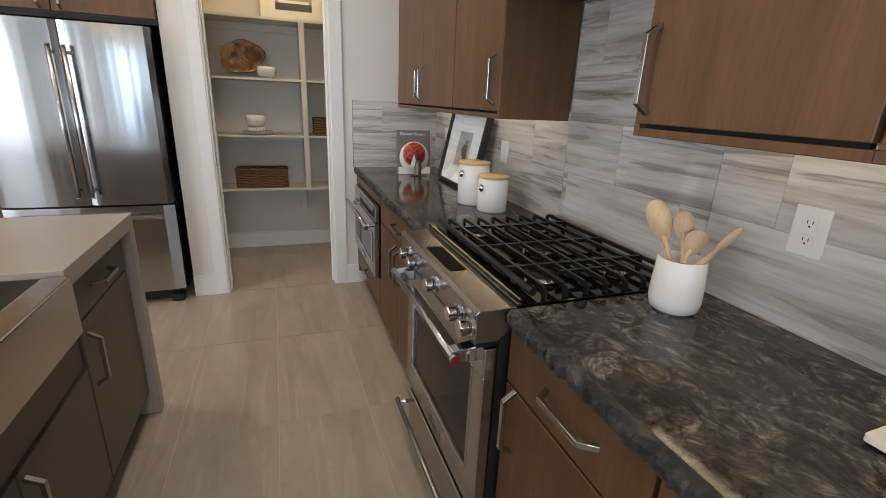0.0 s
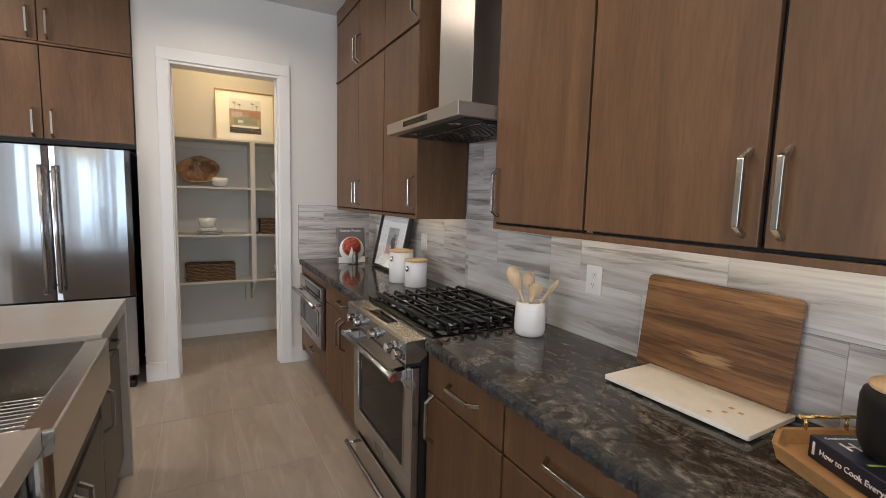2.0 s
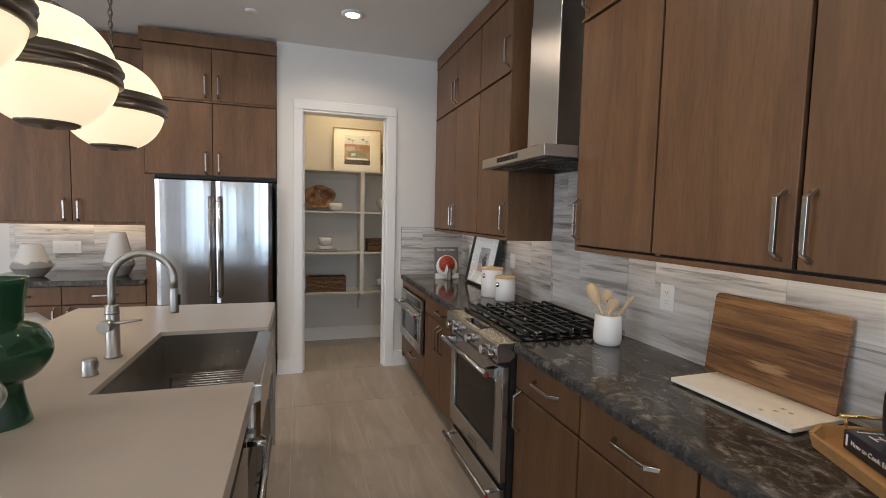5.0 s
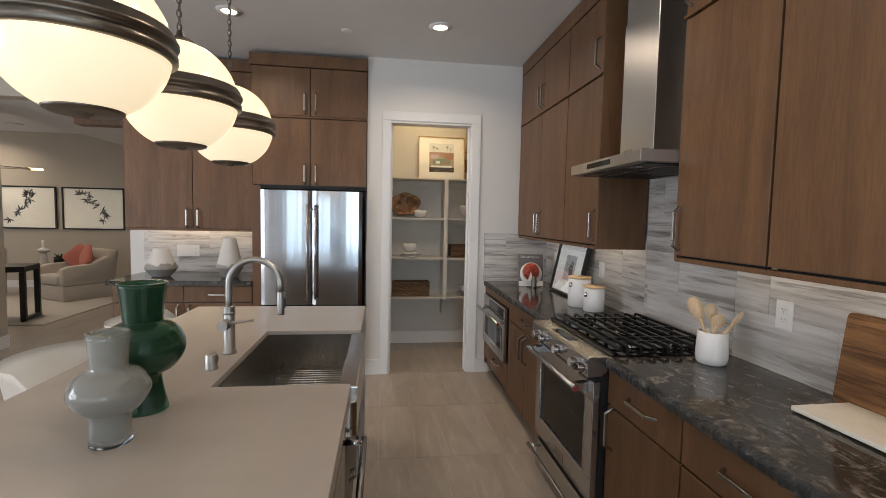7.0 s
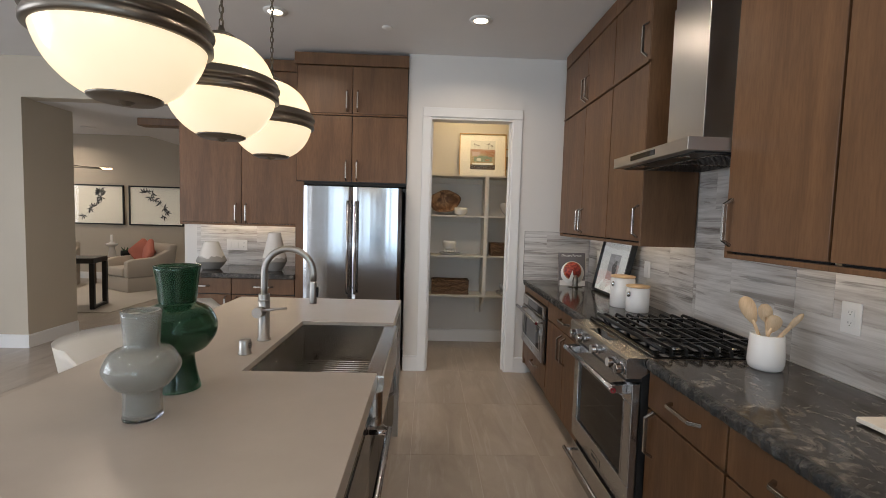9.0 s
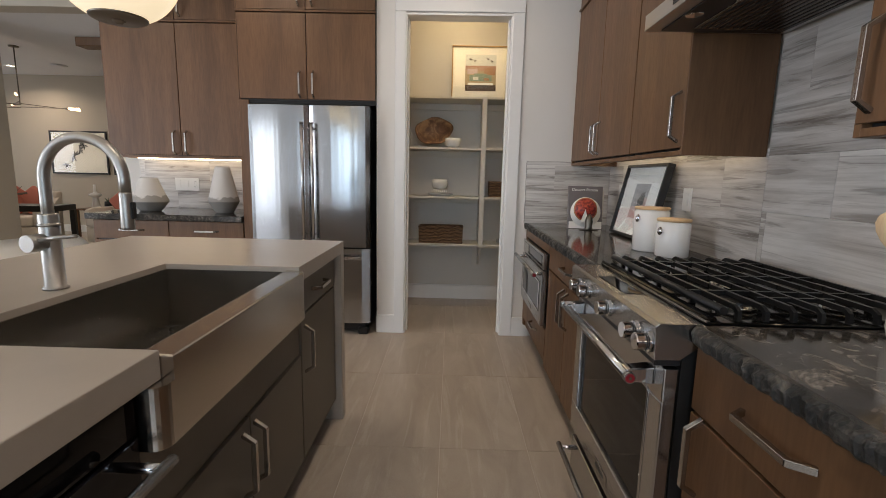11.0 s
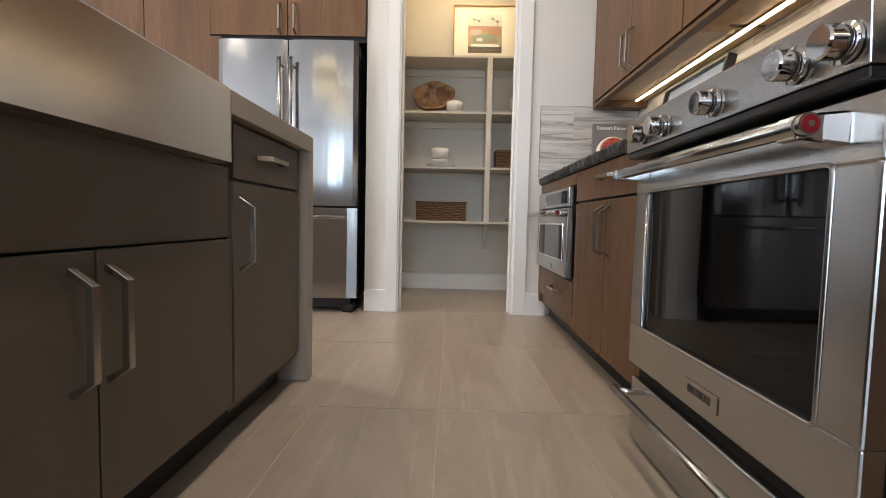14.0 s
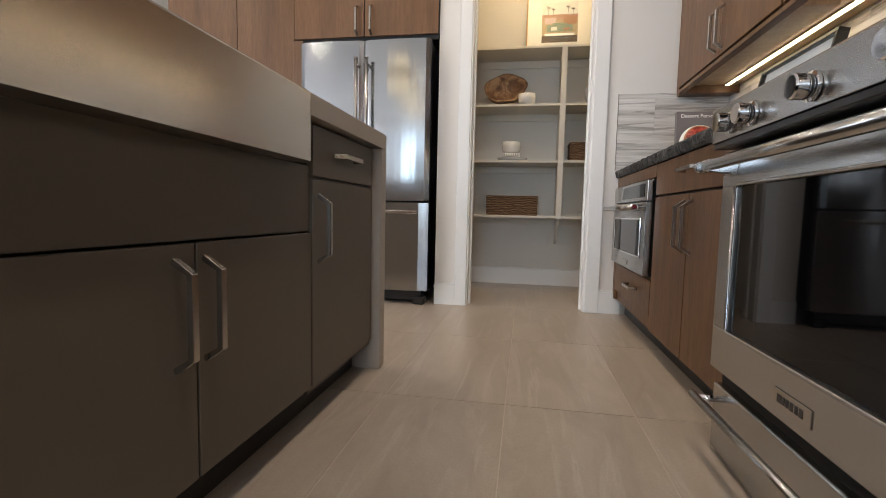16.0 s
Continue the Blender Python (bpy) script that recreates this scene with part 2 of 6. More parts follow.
mat("black_enamel", (0.004, 0.004, 0.004), 0.07, 0.0, Specular_IOR_Level=0.35)
m = mat("cast_iron", (0.009, 0.009, 0.0095), 0.38, 0.0, Specular_IOR_Level=0.32)
bump(m, noise_tex(m, coords(m), 320, 3), 0.35, 0.001)
mat("red_badge", (0.22, 0.008, 0.014), 0.3)
m = mat("porcelain", (0.78, 0.77, 0.75), 0.2)
bump(m, noise_tex(m, coords(m), 40, 2), 0.03, 0.001)
mat("outlet_white", (0.80, 0.79, 0.76), 0.35)
mat("outlet_dark", (0.05, 0.05, 0.05), 0.5)
m = mat("marble", (0.80, 0.76, 0.68), 0.3)
n = noise_tex(m, coords(m), 7, 8, 0.65, 1.2)
L(m, ramp(m, n, [(0.3, (0.70, 0.65, 0.56)), (0.55, (0.80, 0.76, 0.68))]), P(m).inputs["Base Color"])
m = mat("black_stoneware", (0.009, 0.009, 0.0085), 0.48, Specular_IOR_Level=0.25)
n = noise_tex(m, coords(m), 30, 4)
L(m, maprange(m, n, 0.42, 0.58), P(m).inputs["Roughness"])
m = mat("wicker", (0.2, 0.11, 0.06), 0.7)
w = N(m, "TexWave", Scale=22.0, Distortion=6.0, Detail=3.0)
w.bands_direction = "Z"
L(m, coords(m), w.inputs["Vector"])
w2 = noise_tex(m, coords(m, (60, 60, 120)), 1.5, 4)
c = ramp(m, w.outputs["Fac"], [(0.2, (0.075, 0.038, 0.018)), (0.8, (0.34, 0.20, 0.105))])
L(m, mixc(m, maprange(m, w2, 0, 0.7), c, (0.07, 0.035, 0.018)), P(m).inputs["Base Color"])
bump(m, w.outputs["Fac"], 0.9, 0.006)
m = mat("burl_wood", (0.2, 0.1, 0.05), 0.45)
n = noise_tex(m, coords(m), 9, 5, 0.6, 1.0)
L(m, ramp(m, n, [(0.36, (0.12, 0.058, 0.028)), (0.48, (0.23, 0.12, 0.058)), (0.60, (0.46, 0.28, 0.145))]), P(m).inputs["Base Color"])
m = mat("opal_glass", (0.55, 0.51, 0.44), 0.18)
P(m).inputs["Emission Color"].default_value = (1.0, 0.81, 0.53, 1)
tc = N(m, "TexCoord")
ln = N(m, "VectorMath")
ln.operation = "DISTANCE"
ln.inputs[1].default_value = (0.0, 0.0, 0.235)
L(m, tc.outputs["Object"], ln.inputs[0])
# The bulb's glow through the glass is painted into emission, fading with distance.
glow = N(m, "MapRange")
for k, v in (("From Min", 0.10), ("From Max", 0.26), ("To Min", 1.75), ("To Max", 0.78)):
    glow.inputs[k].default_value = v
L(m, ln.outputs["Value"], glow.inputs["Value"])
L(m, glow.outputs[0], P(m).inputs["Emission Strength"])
m = mat("lamp_core", (1, 0.95, 0.85), 0.3)
P(m).inputs["Emission Color"].default_value = (1.0, 0.87, 0.64, 1)
P(m).inputs["Emission Strength"].default_value = 12.0
m = mat("bulb_glow", (1, 0.9, 0.7), 0.3)
P(m).inputs["Emission Color"].default_value = (1.0, 0.66, 0.34, 1)
P(m).inputs["Emission Strength"].default_value = 4.0
m = mat("led_strip", (1, 0.9, 0.7), 0.4)
P(m).inputs["Emission Color"].default_value = (1.0, 0.78, 0.50, 1)
P(m).inputs["Emission Strength"].default_value = 7.5
m = mat("downlight_glow", (1, 0.95, 0.85), 0.4)
P(m).inputs["Emission Color"].default_value = (1.0, 0.86, 0.64, 1)
P(m).inputs["Emission Strength"].default_value = 9.0
mat("green_glass", (0.055, 0.175, 0.095), 0.04, 0.0, Transmission_Weight=0.82, IOR=1.45)
m = mat("bubbled_glass", (0.62, 0.62, 0.58), 0.05, 0.0, Transmission_Weight=0.74, IOR=1.4)
n = noise_tex(m, coords(m), 170, 4, 0.7)
L(m, ramp(m, n, [(0.40, (0.52, 0.52, 0.48)), (0.55, (0.62, 0.62, 0.58)), (0.66, (0.80, 0.79, 0.75))]), P(m).inputs["Base Color"])
bump(m, n, 0.05, 0.002)
mat("stool_shell", (0.86, 0.83, 0.77), 0.4)
mat("clear_glass", (0.95, 0.97, 0.97), 0.0, 0.0, Transmission_Weight=1.0, IOR=1.45)
paint("mat_board", (0.80, 0.78, 0.73), 0.8, 0.03)
paint("warm_mat_board", (0.80, 0.74, 0.62), 0.7, 0.03)
paint("linen", (0.52, 0.47, 0.40), 0.9, 0.5)
paint("coral", (0.50, 0.17, 0.12), 0.9, 0.5)
paint("rug", (0.50, 0.46, 0.40), 0.95, 0.9)
paint("navy_cover", (0.016, 0.018, 0.03), 0.35, 0.03)
paint("paper", (0.56, 0.52, 0.45), 0.9, 0.2)
paint("grey_cover", (0.16, 0.14, 0.14), 0.35, 0.03)
paint("ink_white", (0.82, 0.80, 0.76), 0.6, 0.0)
mat("ink_lime", (0.35, 0.50, 0.06), 0.5)
m = mat("pie_red", (0.35, 0.03, 0.02), 0.35)
n = noise_tex(m, coords(m), 60, 4)
L(m, ramp(m, n, [(0.4, (0.16, 0.012, 0.010)), (0.6, (0.50, 0.07, 0.04))]), P(m).inputs["Base Color"])
mat("pie_crust", (0.42, 0.20, 0.09), 0.6)
mat("photo_sand", (0.40, 0.29, 0.16), 0.6)
mat("photo_orange", (0.36, 0.17, 0.08), 0.6)
mat("photo_sky", (0.62, 0.60, 0.52), 0.6)
mat("photo_brick", (0.40, 0.22, 0.14), 0.6)
mat("photo_green", (0.20, 0.25, 0.17), 0.6)
mat("photo_brown", (0.07, 0.04, 0.022), 0.6)
mat("photo_dark", (0.06, 0.055, 0.05), 0.6)
mat("photo_pink", (0.50, 0.36, 0.33), 0.6)
mat("photo_grey", (0.30, 0.29, 0.29), 0.6)
mat("leaf_green", (0.03, 0.07, 0.02), 0.5)
m = mat("dipped_ceramic", (0.7, 0.68, 0.64), 0.6)
tc = N(m, "TexCoord")
sep = N(m, "SeparateXYZ")
L(m, tc.outputs["Object"], sep.inputs[0])
n = noise_tex(m, tc.outputs["Object"], 14, 3)
ad = N(m, "Math")
ad.operation = "MULTIPLY_ADD"
L(m, n, ad.inputs[0])
ad.inputs[1].default_value = 0.09
L(m, sep.outputs[2], ad.inputs[2])
g = ramp(m, ad.outputs[0], [(0.168, (0.28, 0.265, 0.245)), (0.178, (0.60, 0.58, 0.55))])
L(m, g, P(m).inputs["Base Color"])
bump(m, noise_tex(m, tc.outputs["Object"], 60, 4), 0.3, 0.002)
paint("ground", (0.22, 0.20, 0.16), 0.9, 0.3)

# ---- mesh helpers ----


def box_bm(x0, x1, y0, y1, z0, z1, bevel=0.0, seg=1):
    bm = bmesh.new()
    bmesh.ops.create_cube(bm, size=1)
    c = Vector(((x0 + x1) / 2, (y0 + y1) / 2, (z0 + z1) / 2))
    d = (abs(x1 - x0), abs(y1 - y0), abs(z1 - z0))
    for v in bm.verts:
        v.co = Vector([v.co[i] * d[i] for i in range(3)]) + c
    if bevel:
        bmesh.ops.bevel(bm, geom=bm.edges[:], offset=min(bevel, min(d) * 0.45), segments=seg, affect="EDGES", profile=0.5)
    return bm


def join(*bms):
    out = bms[0]
    for b in bms[1:]:
        me = bpy.data.meshes.new("tmp")
        b.to_mesh(me)
        out.from_mesh(me)
        bpy.data.meshes.remove(me)
        b.free()
    return out


def lathe_bm(profile, seg=32, at=(0, 0, 0), m=None):
    """Turned shape round z from (radius, height) pairs."""
    bm = bmesh.new()
    rings = []
    for r, z in profile:
        if r < 1e-5:
            rings.append([bm.verts.new((0, 0, z))])
        else:
            rings.append([bm.verts.new((r * math.cos(2 * math.pi * i / seg), r * math.sin(2 * math.pi * i / seg), z)) for i in range(seg)])
    for a, b in zip(rings, rings[1:]):
        for i in range(seg):
            j = (i + 1) % seg
            if len(a) == 1 and len(b) == 1:
                continue
            if len(a) == 1:
                bm.faces.new((a[0], b[j], b[i]))
            elif len(b) == 1:
                bm.faces.new((a[i], a[j], b[0]))
            else:
                bm.faces.new((a[i], a[j], b[j], b[i]))
    bmesh.ops.recalc_face_normals(bm, faces=bm.faces[:])
    bm.transform(Matrix.Translation(at) @ (m or Matrix()))
    for f in bm.faces:
        f.smooth = True
    return bm


def curve_pts(keys, n=6):
    """A smooth line through the key points."""
    k = [Vector(p) for p in keys]
    k = [k[0] * 2 - k[1]] + k + [k[-1] * 2 - k[-2]]
    out = []
    for i in range(1, len(k) - 2):
        for j in range(n):
            t = j / n
            a, b, c, d = k[i - 1:i + 3]
            out.append(0.5 * ((2 * b) + (c - a) * t + (2 * a - 5 * b + 4 * c - d) * t * t + (3 * b - a - 3 * c + d) * t ** 3))
    return out + [k[-2]]


def tube_bm(pts, r, seg=12, smooth=True, flat=None):
    """A round rod (or, with flat=(w, h), a rectangular one) along the points."""
    bm = bmesh.new()
    pts = [Vector(p) for p in pts]
    rings, up = [], None
    for i, p in enumerate(pts):
        d = (pts[min(i + 1, len(pts) - 1)] - pts[max(i - 1, 0)]).normalized()
        if up is None:
            up = d.orthogonal().normalized()
            if flat:
                up = Vector(flat[2]) if len(flat) > 2 else up
        up = (up - d * up.dot(d)).normalized()
        s = d.cross(up)
        rr = r[i] if isinstance(r, (list, tuple)) else r
        if flat:
            w, h = flat[0] / 2, flat[1] / 2
            ring = [p + up * a * w + s * b * h for a, b in ((1, 1), (-1, 1), (-1, -1), (1, -1))]
        else:
            ring = [p + (up * math.cos(2 * math.pi * j / seg) + s * math.sin(2 * math.pi * j / seg)) * rr for j in range(seg)]
        rings.append([bm.verts.new(q) for q in ring])
    n = len(rings[0])
    for a, b in zip(rings, rings[1:]):
        for i in range(n):
            j = (i + 1) % n
            bm.faces.new((a[i], a[j], b[j], b[i])).smooth = smooth and not flat
    bm.faces.new(rings[0][::-1])
    bm.faces.new(rings[-1])
    bmesh.ops.recalc_face_normals(bm, faces=bm.faces[:])
    return bm


def rod_bm(a, b, r, seg=12):
    return tube_bm([a, b], r, seg)


def prism_bm(outline, axis, a, b, bevel=0.0):
    """A flat outline pushed along an axis from a to b; the outline runs in the other two axes, in order."""
    bm = bmesh.new()
    i = "xyz".index(axis)

    def at(p, w):
        q = list(p)
        q.insert(i, w)
        return bm.verts.new(q)
    lo, hi = [at(p, a) for p in outline], [at(p, b) for p in outline]
    n = len(outline)
    bm.faces.new(lo)
    bm.faces.new(hi[::-1])
    for k in range(n):
        bm.faces.new((lo[k], lo[(k + 1) % n], hi[(k + 1) % n], hi[k]))
    bmesh.ops.recalc_face_normals(bm, faces=bm.faces[:])
    if bevel:
        bmesh.ops.bevel(bm, geom=bm.edges[:], offset=bevel, segments=2, affect="EDGES", profile=0.5)
    return bm


def round_rect(w, h, r, n=5):
    pts = []
    for cx, cy, a0 in ((w / 2 - r, h / 2 - r, 0), (-w / 2 + r, h / 2 - r, 90), (-w / 2 + r, -h / 2 + r, 180), (w / 2 - r, -h / 2 + r, 270)):
        for k in range(n + 1):
            a = radians(a0 + 90 * k / n)
            pts.append((cx + r * math.cos(a), cy + r * math.sin(a)))
    return pts


def mesh_of(name, bm, material):
    me = bpy.data.meshes.new(name)
    bm.to_mesh(me)
    bm.free()
    me.materials.append(MATS[material])
    return me


def root_matrix(ob):
    m = Matrix()
    while ob:
        m = ob.matrix_basis @ m
        ob = ob.parent
    return m


def part(name, bm, material, parent, label=""):
    """One mesh, given in world places, under a thing or a part."""
    bm.transform(root_matrix(parent).inverted())
    ob = new(name, mesh_of(name, bm, material))
    ob.parent = parent
    if label:
        ob["label"] = label
    return ob


def thing(name, at, label, category, group="", kind="", turn=0):
    ob = new(name)
    ob.empty_display_size = 0.05
    ob.matrix_basis = pose(*at, 0, 0, turn)
    return tagged(ob, label, category, group, kind)


def solid(name, bm, material, label="", category="", group="", kind=""):
    c = Vector((0, 0, 0))
    zs = min(v.co.z for v in bm.verts)
    for v in bm.verts:
        c += v.co
    c /= len(bm.verts)
    c.z = zs
    bm.transform(Matrix.Translation(-c))
    ob = new(name, mesh_of(name, bm, material))
    ob.matrix_basis = Matrix.Translation(c)
    return tagged(ob, label, category, group, kind)


def setting(name, bm, material, label="", category=""):
    return solid(name, bm, material, label, category or name.split("_")[0], kind="structure")


def text_bm(body, size, depth=0.0006):
    """Lettering as a mesh, lying in x y, starting at the origin."""
    cu = bpy.data.curves.new("t", "FONT")
    cu.body, cu.size, cu.extrude = body, size, depth
    ob = bpy.data.objects.new("t", cu)
    scene.collection.objects.link(ob)
    bpy.context.view_layer.update()
    me = ob.evaluated_get(bpy.context.evaluated_depsgraph_get()).to_mesh()
    bm = bmesh.new()
    bm.from_mesh(me)
    ob.to_mesh_clear()
    bpy.data.objects.remove(ob)
    bpy.data.curves.remove(cu)
    return bm


# A front: u runs along it, v up, w out of it.
def front_w(y):
    """Fronts that face -y, at that y."""
    return lambda u, v, w: (u, y - w, v)


def front_e(x):
    """Fronts that face -x, at that x."""
    return lambda u, v, w: (x - w, u, v)


def front_i(x):
    """Fronts that face +x, at that x."""
    return lambda u, v, w: (x + w, u, v)


def fbox(F, u0, u1, v0, v1, w0, w1, bevel=0.0, seg=1):
    a, b = F(u0, v0, w0), F(u1, v1, w1)
    lo, hi = [min(p, q) for p, q in zip(a, b)], [max(p, q) for p, q in zip(a, b)]
    return box_bm(lo[0], hi[0], lo[1], hi[1], lo[2], hi[2], bevel, seg)


def pull(F, u, v, upright, parent, length=0.19, w0=0.0, name="handle"):
    """A squared bow handle, its feet splayed outwards."""
    h, o = length / 2, 0.034
    prof = [(-h, 0.0), (-h + 0.022, o), (h - 0.022, o), (h, 0.0)]
    pts = [F(u, v + a, w0 + b) if upright else F(u + a, v, w0 + b) for a, b in prof]
    side = Vector(F(1, 0, 0)) - Vector(F(0, 0, 0)) if upright else Vector((0, 0, 1))
    bm = tube_bm(pts, 0, flat=(0.014, 0.013, tuple(side)))
    bmesh.ops.bevel(bm, geom=bm.edges[:], offset=0.0012, segments=1, affect="EDGES")
    return part(name, bm, "nickel", parent, "brushed nickel bow handle")


def leaf(F, u0, u1, v0, v1, parent, material, handle=None, name="door", w1=0.02, gap=0.0028):
    """A flat slab door or drawer front; handle=(u, v, upright)."""
    d = part(name, fbox(F, u0 + gap, u1 - gap, v0 + gap, v1 - gap, 0.0015, w1, 0.0022, 2), material, parent)
    if handle:
        pull(F, handle[0], handle[1], handle[2], d, handle[3] if len(handle) > 3 else 0.19, w1)
    return d


# ---- setting ----
H = 3.0            # kitchen ceiling
XR = 1.316         # painted face of the range wall
YP = 3.555         # face of the pantry wall
XL, YB = -7.3, -5.1

setting("ground", box_bm(-300, 300, -300, 300, -0.45, -0.30), "ground", "dry flat ground outside", "ground")
floor = setting("floor", box_bm(XL - 3.4, 1.6, YB, 9.2, -0.12, -0.0018), "grout", "floor of large grey-beige stone-look tiles with pale joints", "floor")
setting("wall_east", box_bm(XR, XR + 0.14, YB, YP, 0, H), "wall", "off-white painted wall behind the range", "wall")
pw = setting("wall_pantry", join(box_bm(-0.475, -0.262, YP, YP + 0.12, 0, H), box_bm(0.524, XR + 0.14, YP, YP + 0.12, 0, H), box_bm(-0.262, 0.524, YP, YP + 0.12, 2.425, H)), "wall", "off-white painted wall with a tall doorway to the pantry", "wall")
setting("wall_fridge_side", box_bm(-0.475, -0.355, YP + 0.12, 4.22, 0, H), "wall", "painted wall between the fridge and the pantry", "wall")
setting("wall_bar", box_bm(-2.890, -0.475, 4.22, 4.34, 0, H), "wall", "painted wall behind the fridge and bar", "wall")
setting("wall_pantry_back", box_bm(-0.70, 1.456, 4.655, 4.775, 0, H), "pantry_wall", "painted back wall of the pantry", "wall")
setting("wall_pantry_west", box_bm(-0.82, -0.70, 4.34, 4.775, 0, H), "pantry_wall", "painted side wall of the pantry", "wall")
setting("wall_pantry_east", box_bm(1.316, 1.456, YP + 0.12, 4.655, 0, H), "pantry_wall", "painted side wall of the pantry", "wall")
setting("wall_pantry_nib", box_bm(-0.70, -0.475, 4.34, 4.40, 0, H), "pantry_wall", "painted return wall of the pantry", "wall")
setting("ceiling", box_bm(XL - 0.1, 1.456, YB - 0.1, 4.05, H, H + 0.1), "ceiling", "flat off-white kitchen ceiling", "ceiling")
setting("ceiling_pantry", box_bm(-2.89, 1.456, 4.05, 4.80, H, H + 0.1), "ceiling", "flat off-white pantry ceiling", "ceiling")
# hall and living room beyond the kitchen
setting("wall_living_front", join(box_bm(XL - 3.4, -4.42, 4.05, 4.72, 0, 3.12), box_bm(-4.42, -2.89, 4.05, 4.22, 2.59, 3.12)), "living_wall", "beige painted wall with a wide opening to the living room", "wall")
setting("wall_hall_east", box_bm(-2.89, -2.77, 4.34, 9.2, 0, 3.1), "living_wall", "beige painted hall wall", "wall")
setting("ceiling_hall", join(box_bm(-4.50, -2.89, 4.22, 9.1, 2.59, 2.75), box_bm(-4.50, -4.42, 4.22, 4.72, 2.75, 2.76)), "ceiling", "lowered flat ceiling of the hall", "ceiling")
setting("ceiling_living", box_bm(XL - 3.4, -4.50, 4.72, 9.2, 3.02, 3.12), "ceiling", "flat off-white living room ceiling", "ceiling")
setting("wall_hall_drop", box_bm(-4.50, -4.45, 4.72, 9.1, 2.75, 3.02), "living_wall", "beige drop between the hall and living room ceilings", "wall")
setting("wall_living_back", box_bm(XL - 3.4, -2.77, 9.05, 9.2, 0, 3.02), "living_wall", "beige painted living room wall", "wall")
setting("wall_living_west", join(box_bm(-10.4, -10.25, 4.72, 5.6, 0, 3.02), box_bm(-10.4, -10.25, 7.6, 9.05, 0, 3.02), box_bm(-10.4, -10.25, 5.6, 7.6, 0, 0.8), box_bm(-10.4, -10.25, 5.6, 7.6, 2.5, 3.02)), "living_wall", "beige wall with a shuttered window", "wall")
# great room behind the camera: unseen enclosing walls, openings assumed to let in daylight
setting("wall_south", join(box_bm(XL, -6.3, YB - 0.12, YB, 0, H), box_bm(-4.5, -2.85, YB - 0.12, YB, 0, H), box_bm(-1.85, -0.9, YB - 0.12, YB, 0, H), box_bm(0.9, 1.456, YB - 0.12, YB, 0, H), box_bm(-0.9, 0.9, YB - 0.12, YB, 0, 0.4), box_bm(-0.9, 0.9, YB - 0.12, YB, 2.6, H), box_bm(-6.3, -4.5, YB - 0.12, YB, 2.6, H), box_bm(-2.85, -1.85, YB - 0.12, YB, 2.6, H)), "wall", "assumed off-white wall, out of view, with three tall glazed openings", "wall")
setting("wall_west", join(box_bm(XL - 0.12, XL, YB - 0.12, -2.7, 0, H), box_bm(XL - 0.12, XL, 1.1, 4.05, 0, H), box_bm(XL - 0.12, XL, -2.7, 1.1, 2.65, H), box_bm(XL - 0.12, XL, -2.7, 1.1, 0, 0.35)), "wall", "assumed off-white wall, out of view, with a wide window", "wall")


def glazing(name, F, u0, u1, v0, v1, n):
    win = thing(name, F((u0 + u1) / 2, v0, 0), "white-framed window with clear panes", "window", kind="structure")
    for a, b, c, d in ((u0, u1, v0, v0 + 0.06), (u0, u1, v1 - 0.06, v1)):
        part("window_frame", fbox(F, a, b, c, d, -0.04, 0.04, 0.004), "white_trim", win)
    for k in range(n + 1):
        u = u0 + (u1 - u0 - 0.06) * k / n
        part("window_frame", fbox(F, u, u + 0.06, v0 + 0.06, v1 - 0.06, -0.038, 0.038, 0.004), "white_trim", win)
    for k in range(n):
        a, b = u0 + (u1 - u0 - 0.06) * k / n + 0.06, u0 + (u1 - u0 - 0.06) * (k + 1) / n
        pane = part("pane", fbox(F, a, b, v0 + 0.06, v1 - 0.06, -0.003, 0.003), "clear_glass", win)
        pane.visible_shadow = False
    return win


glazing("window_1", front_w(YB - 0.06), -2.85, -1.85, 0.0, 2.6, 1)
# Assumed opening out of view, made for the added south fill.
glazing("assumed_window_5", front_w(YB - 0.06), -0.9, 0.9, 0.4, 2.6, 2)
glazing("window_4", front_w(YB - 0.06), -6.3, -4.5, 0.0, 2.6, 2)
glazing("window_2", front_i(XL - 0.06), -2.7, 1.1, 0.35, 2.65, 3)
w3 = glazing("window_3", front_i(-10.32), 5.6, 7.6, 0.8, 2.5, 2)
for k in range(18):
    z = 0.90 + k * 0.087
    for a, b in ((5.68, 6.56), (6.64, 7.52)):
        bm = box_bm(-0.004, 0.004, a, b, -0.04, 0.04)
        bm.transform(pose(-10.20, 0, z, 0, 35, 0))
        part("shutter_slat", bm, "white_trim", w3)


def base(name, F, u0, u1, h=0.15):
    setting(name, join(fbox(F, u0, u1, 0, h - 0.012, 0, 0.016), fbox(F, u0, u1, h - 0.012, h, 0, 0.010, 0.003)), "white_trim", "white painted baseboard", "baseboard")


base("baseboard_pantry_wall_a", front_w(YP), -0.475, -0.336)
base("baseboard_pantry_wall_b", front_w(YP), 0.606, 0.74)
base("baseboard_pantry_back", front_w(4.655), -0.70, 1.316)
base("baseboard_living_front", front_w(4.05), -7.3, -4.404, 0.14)
base("baseboard_opening_jamb", front_i(-4.42), 4.05, 4.72, 0.14)
base("baseboard_living_back", front_w(9.05), -10.2, -2.9, 0.14)


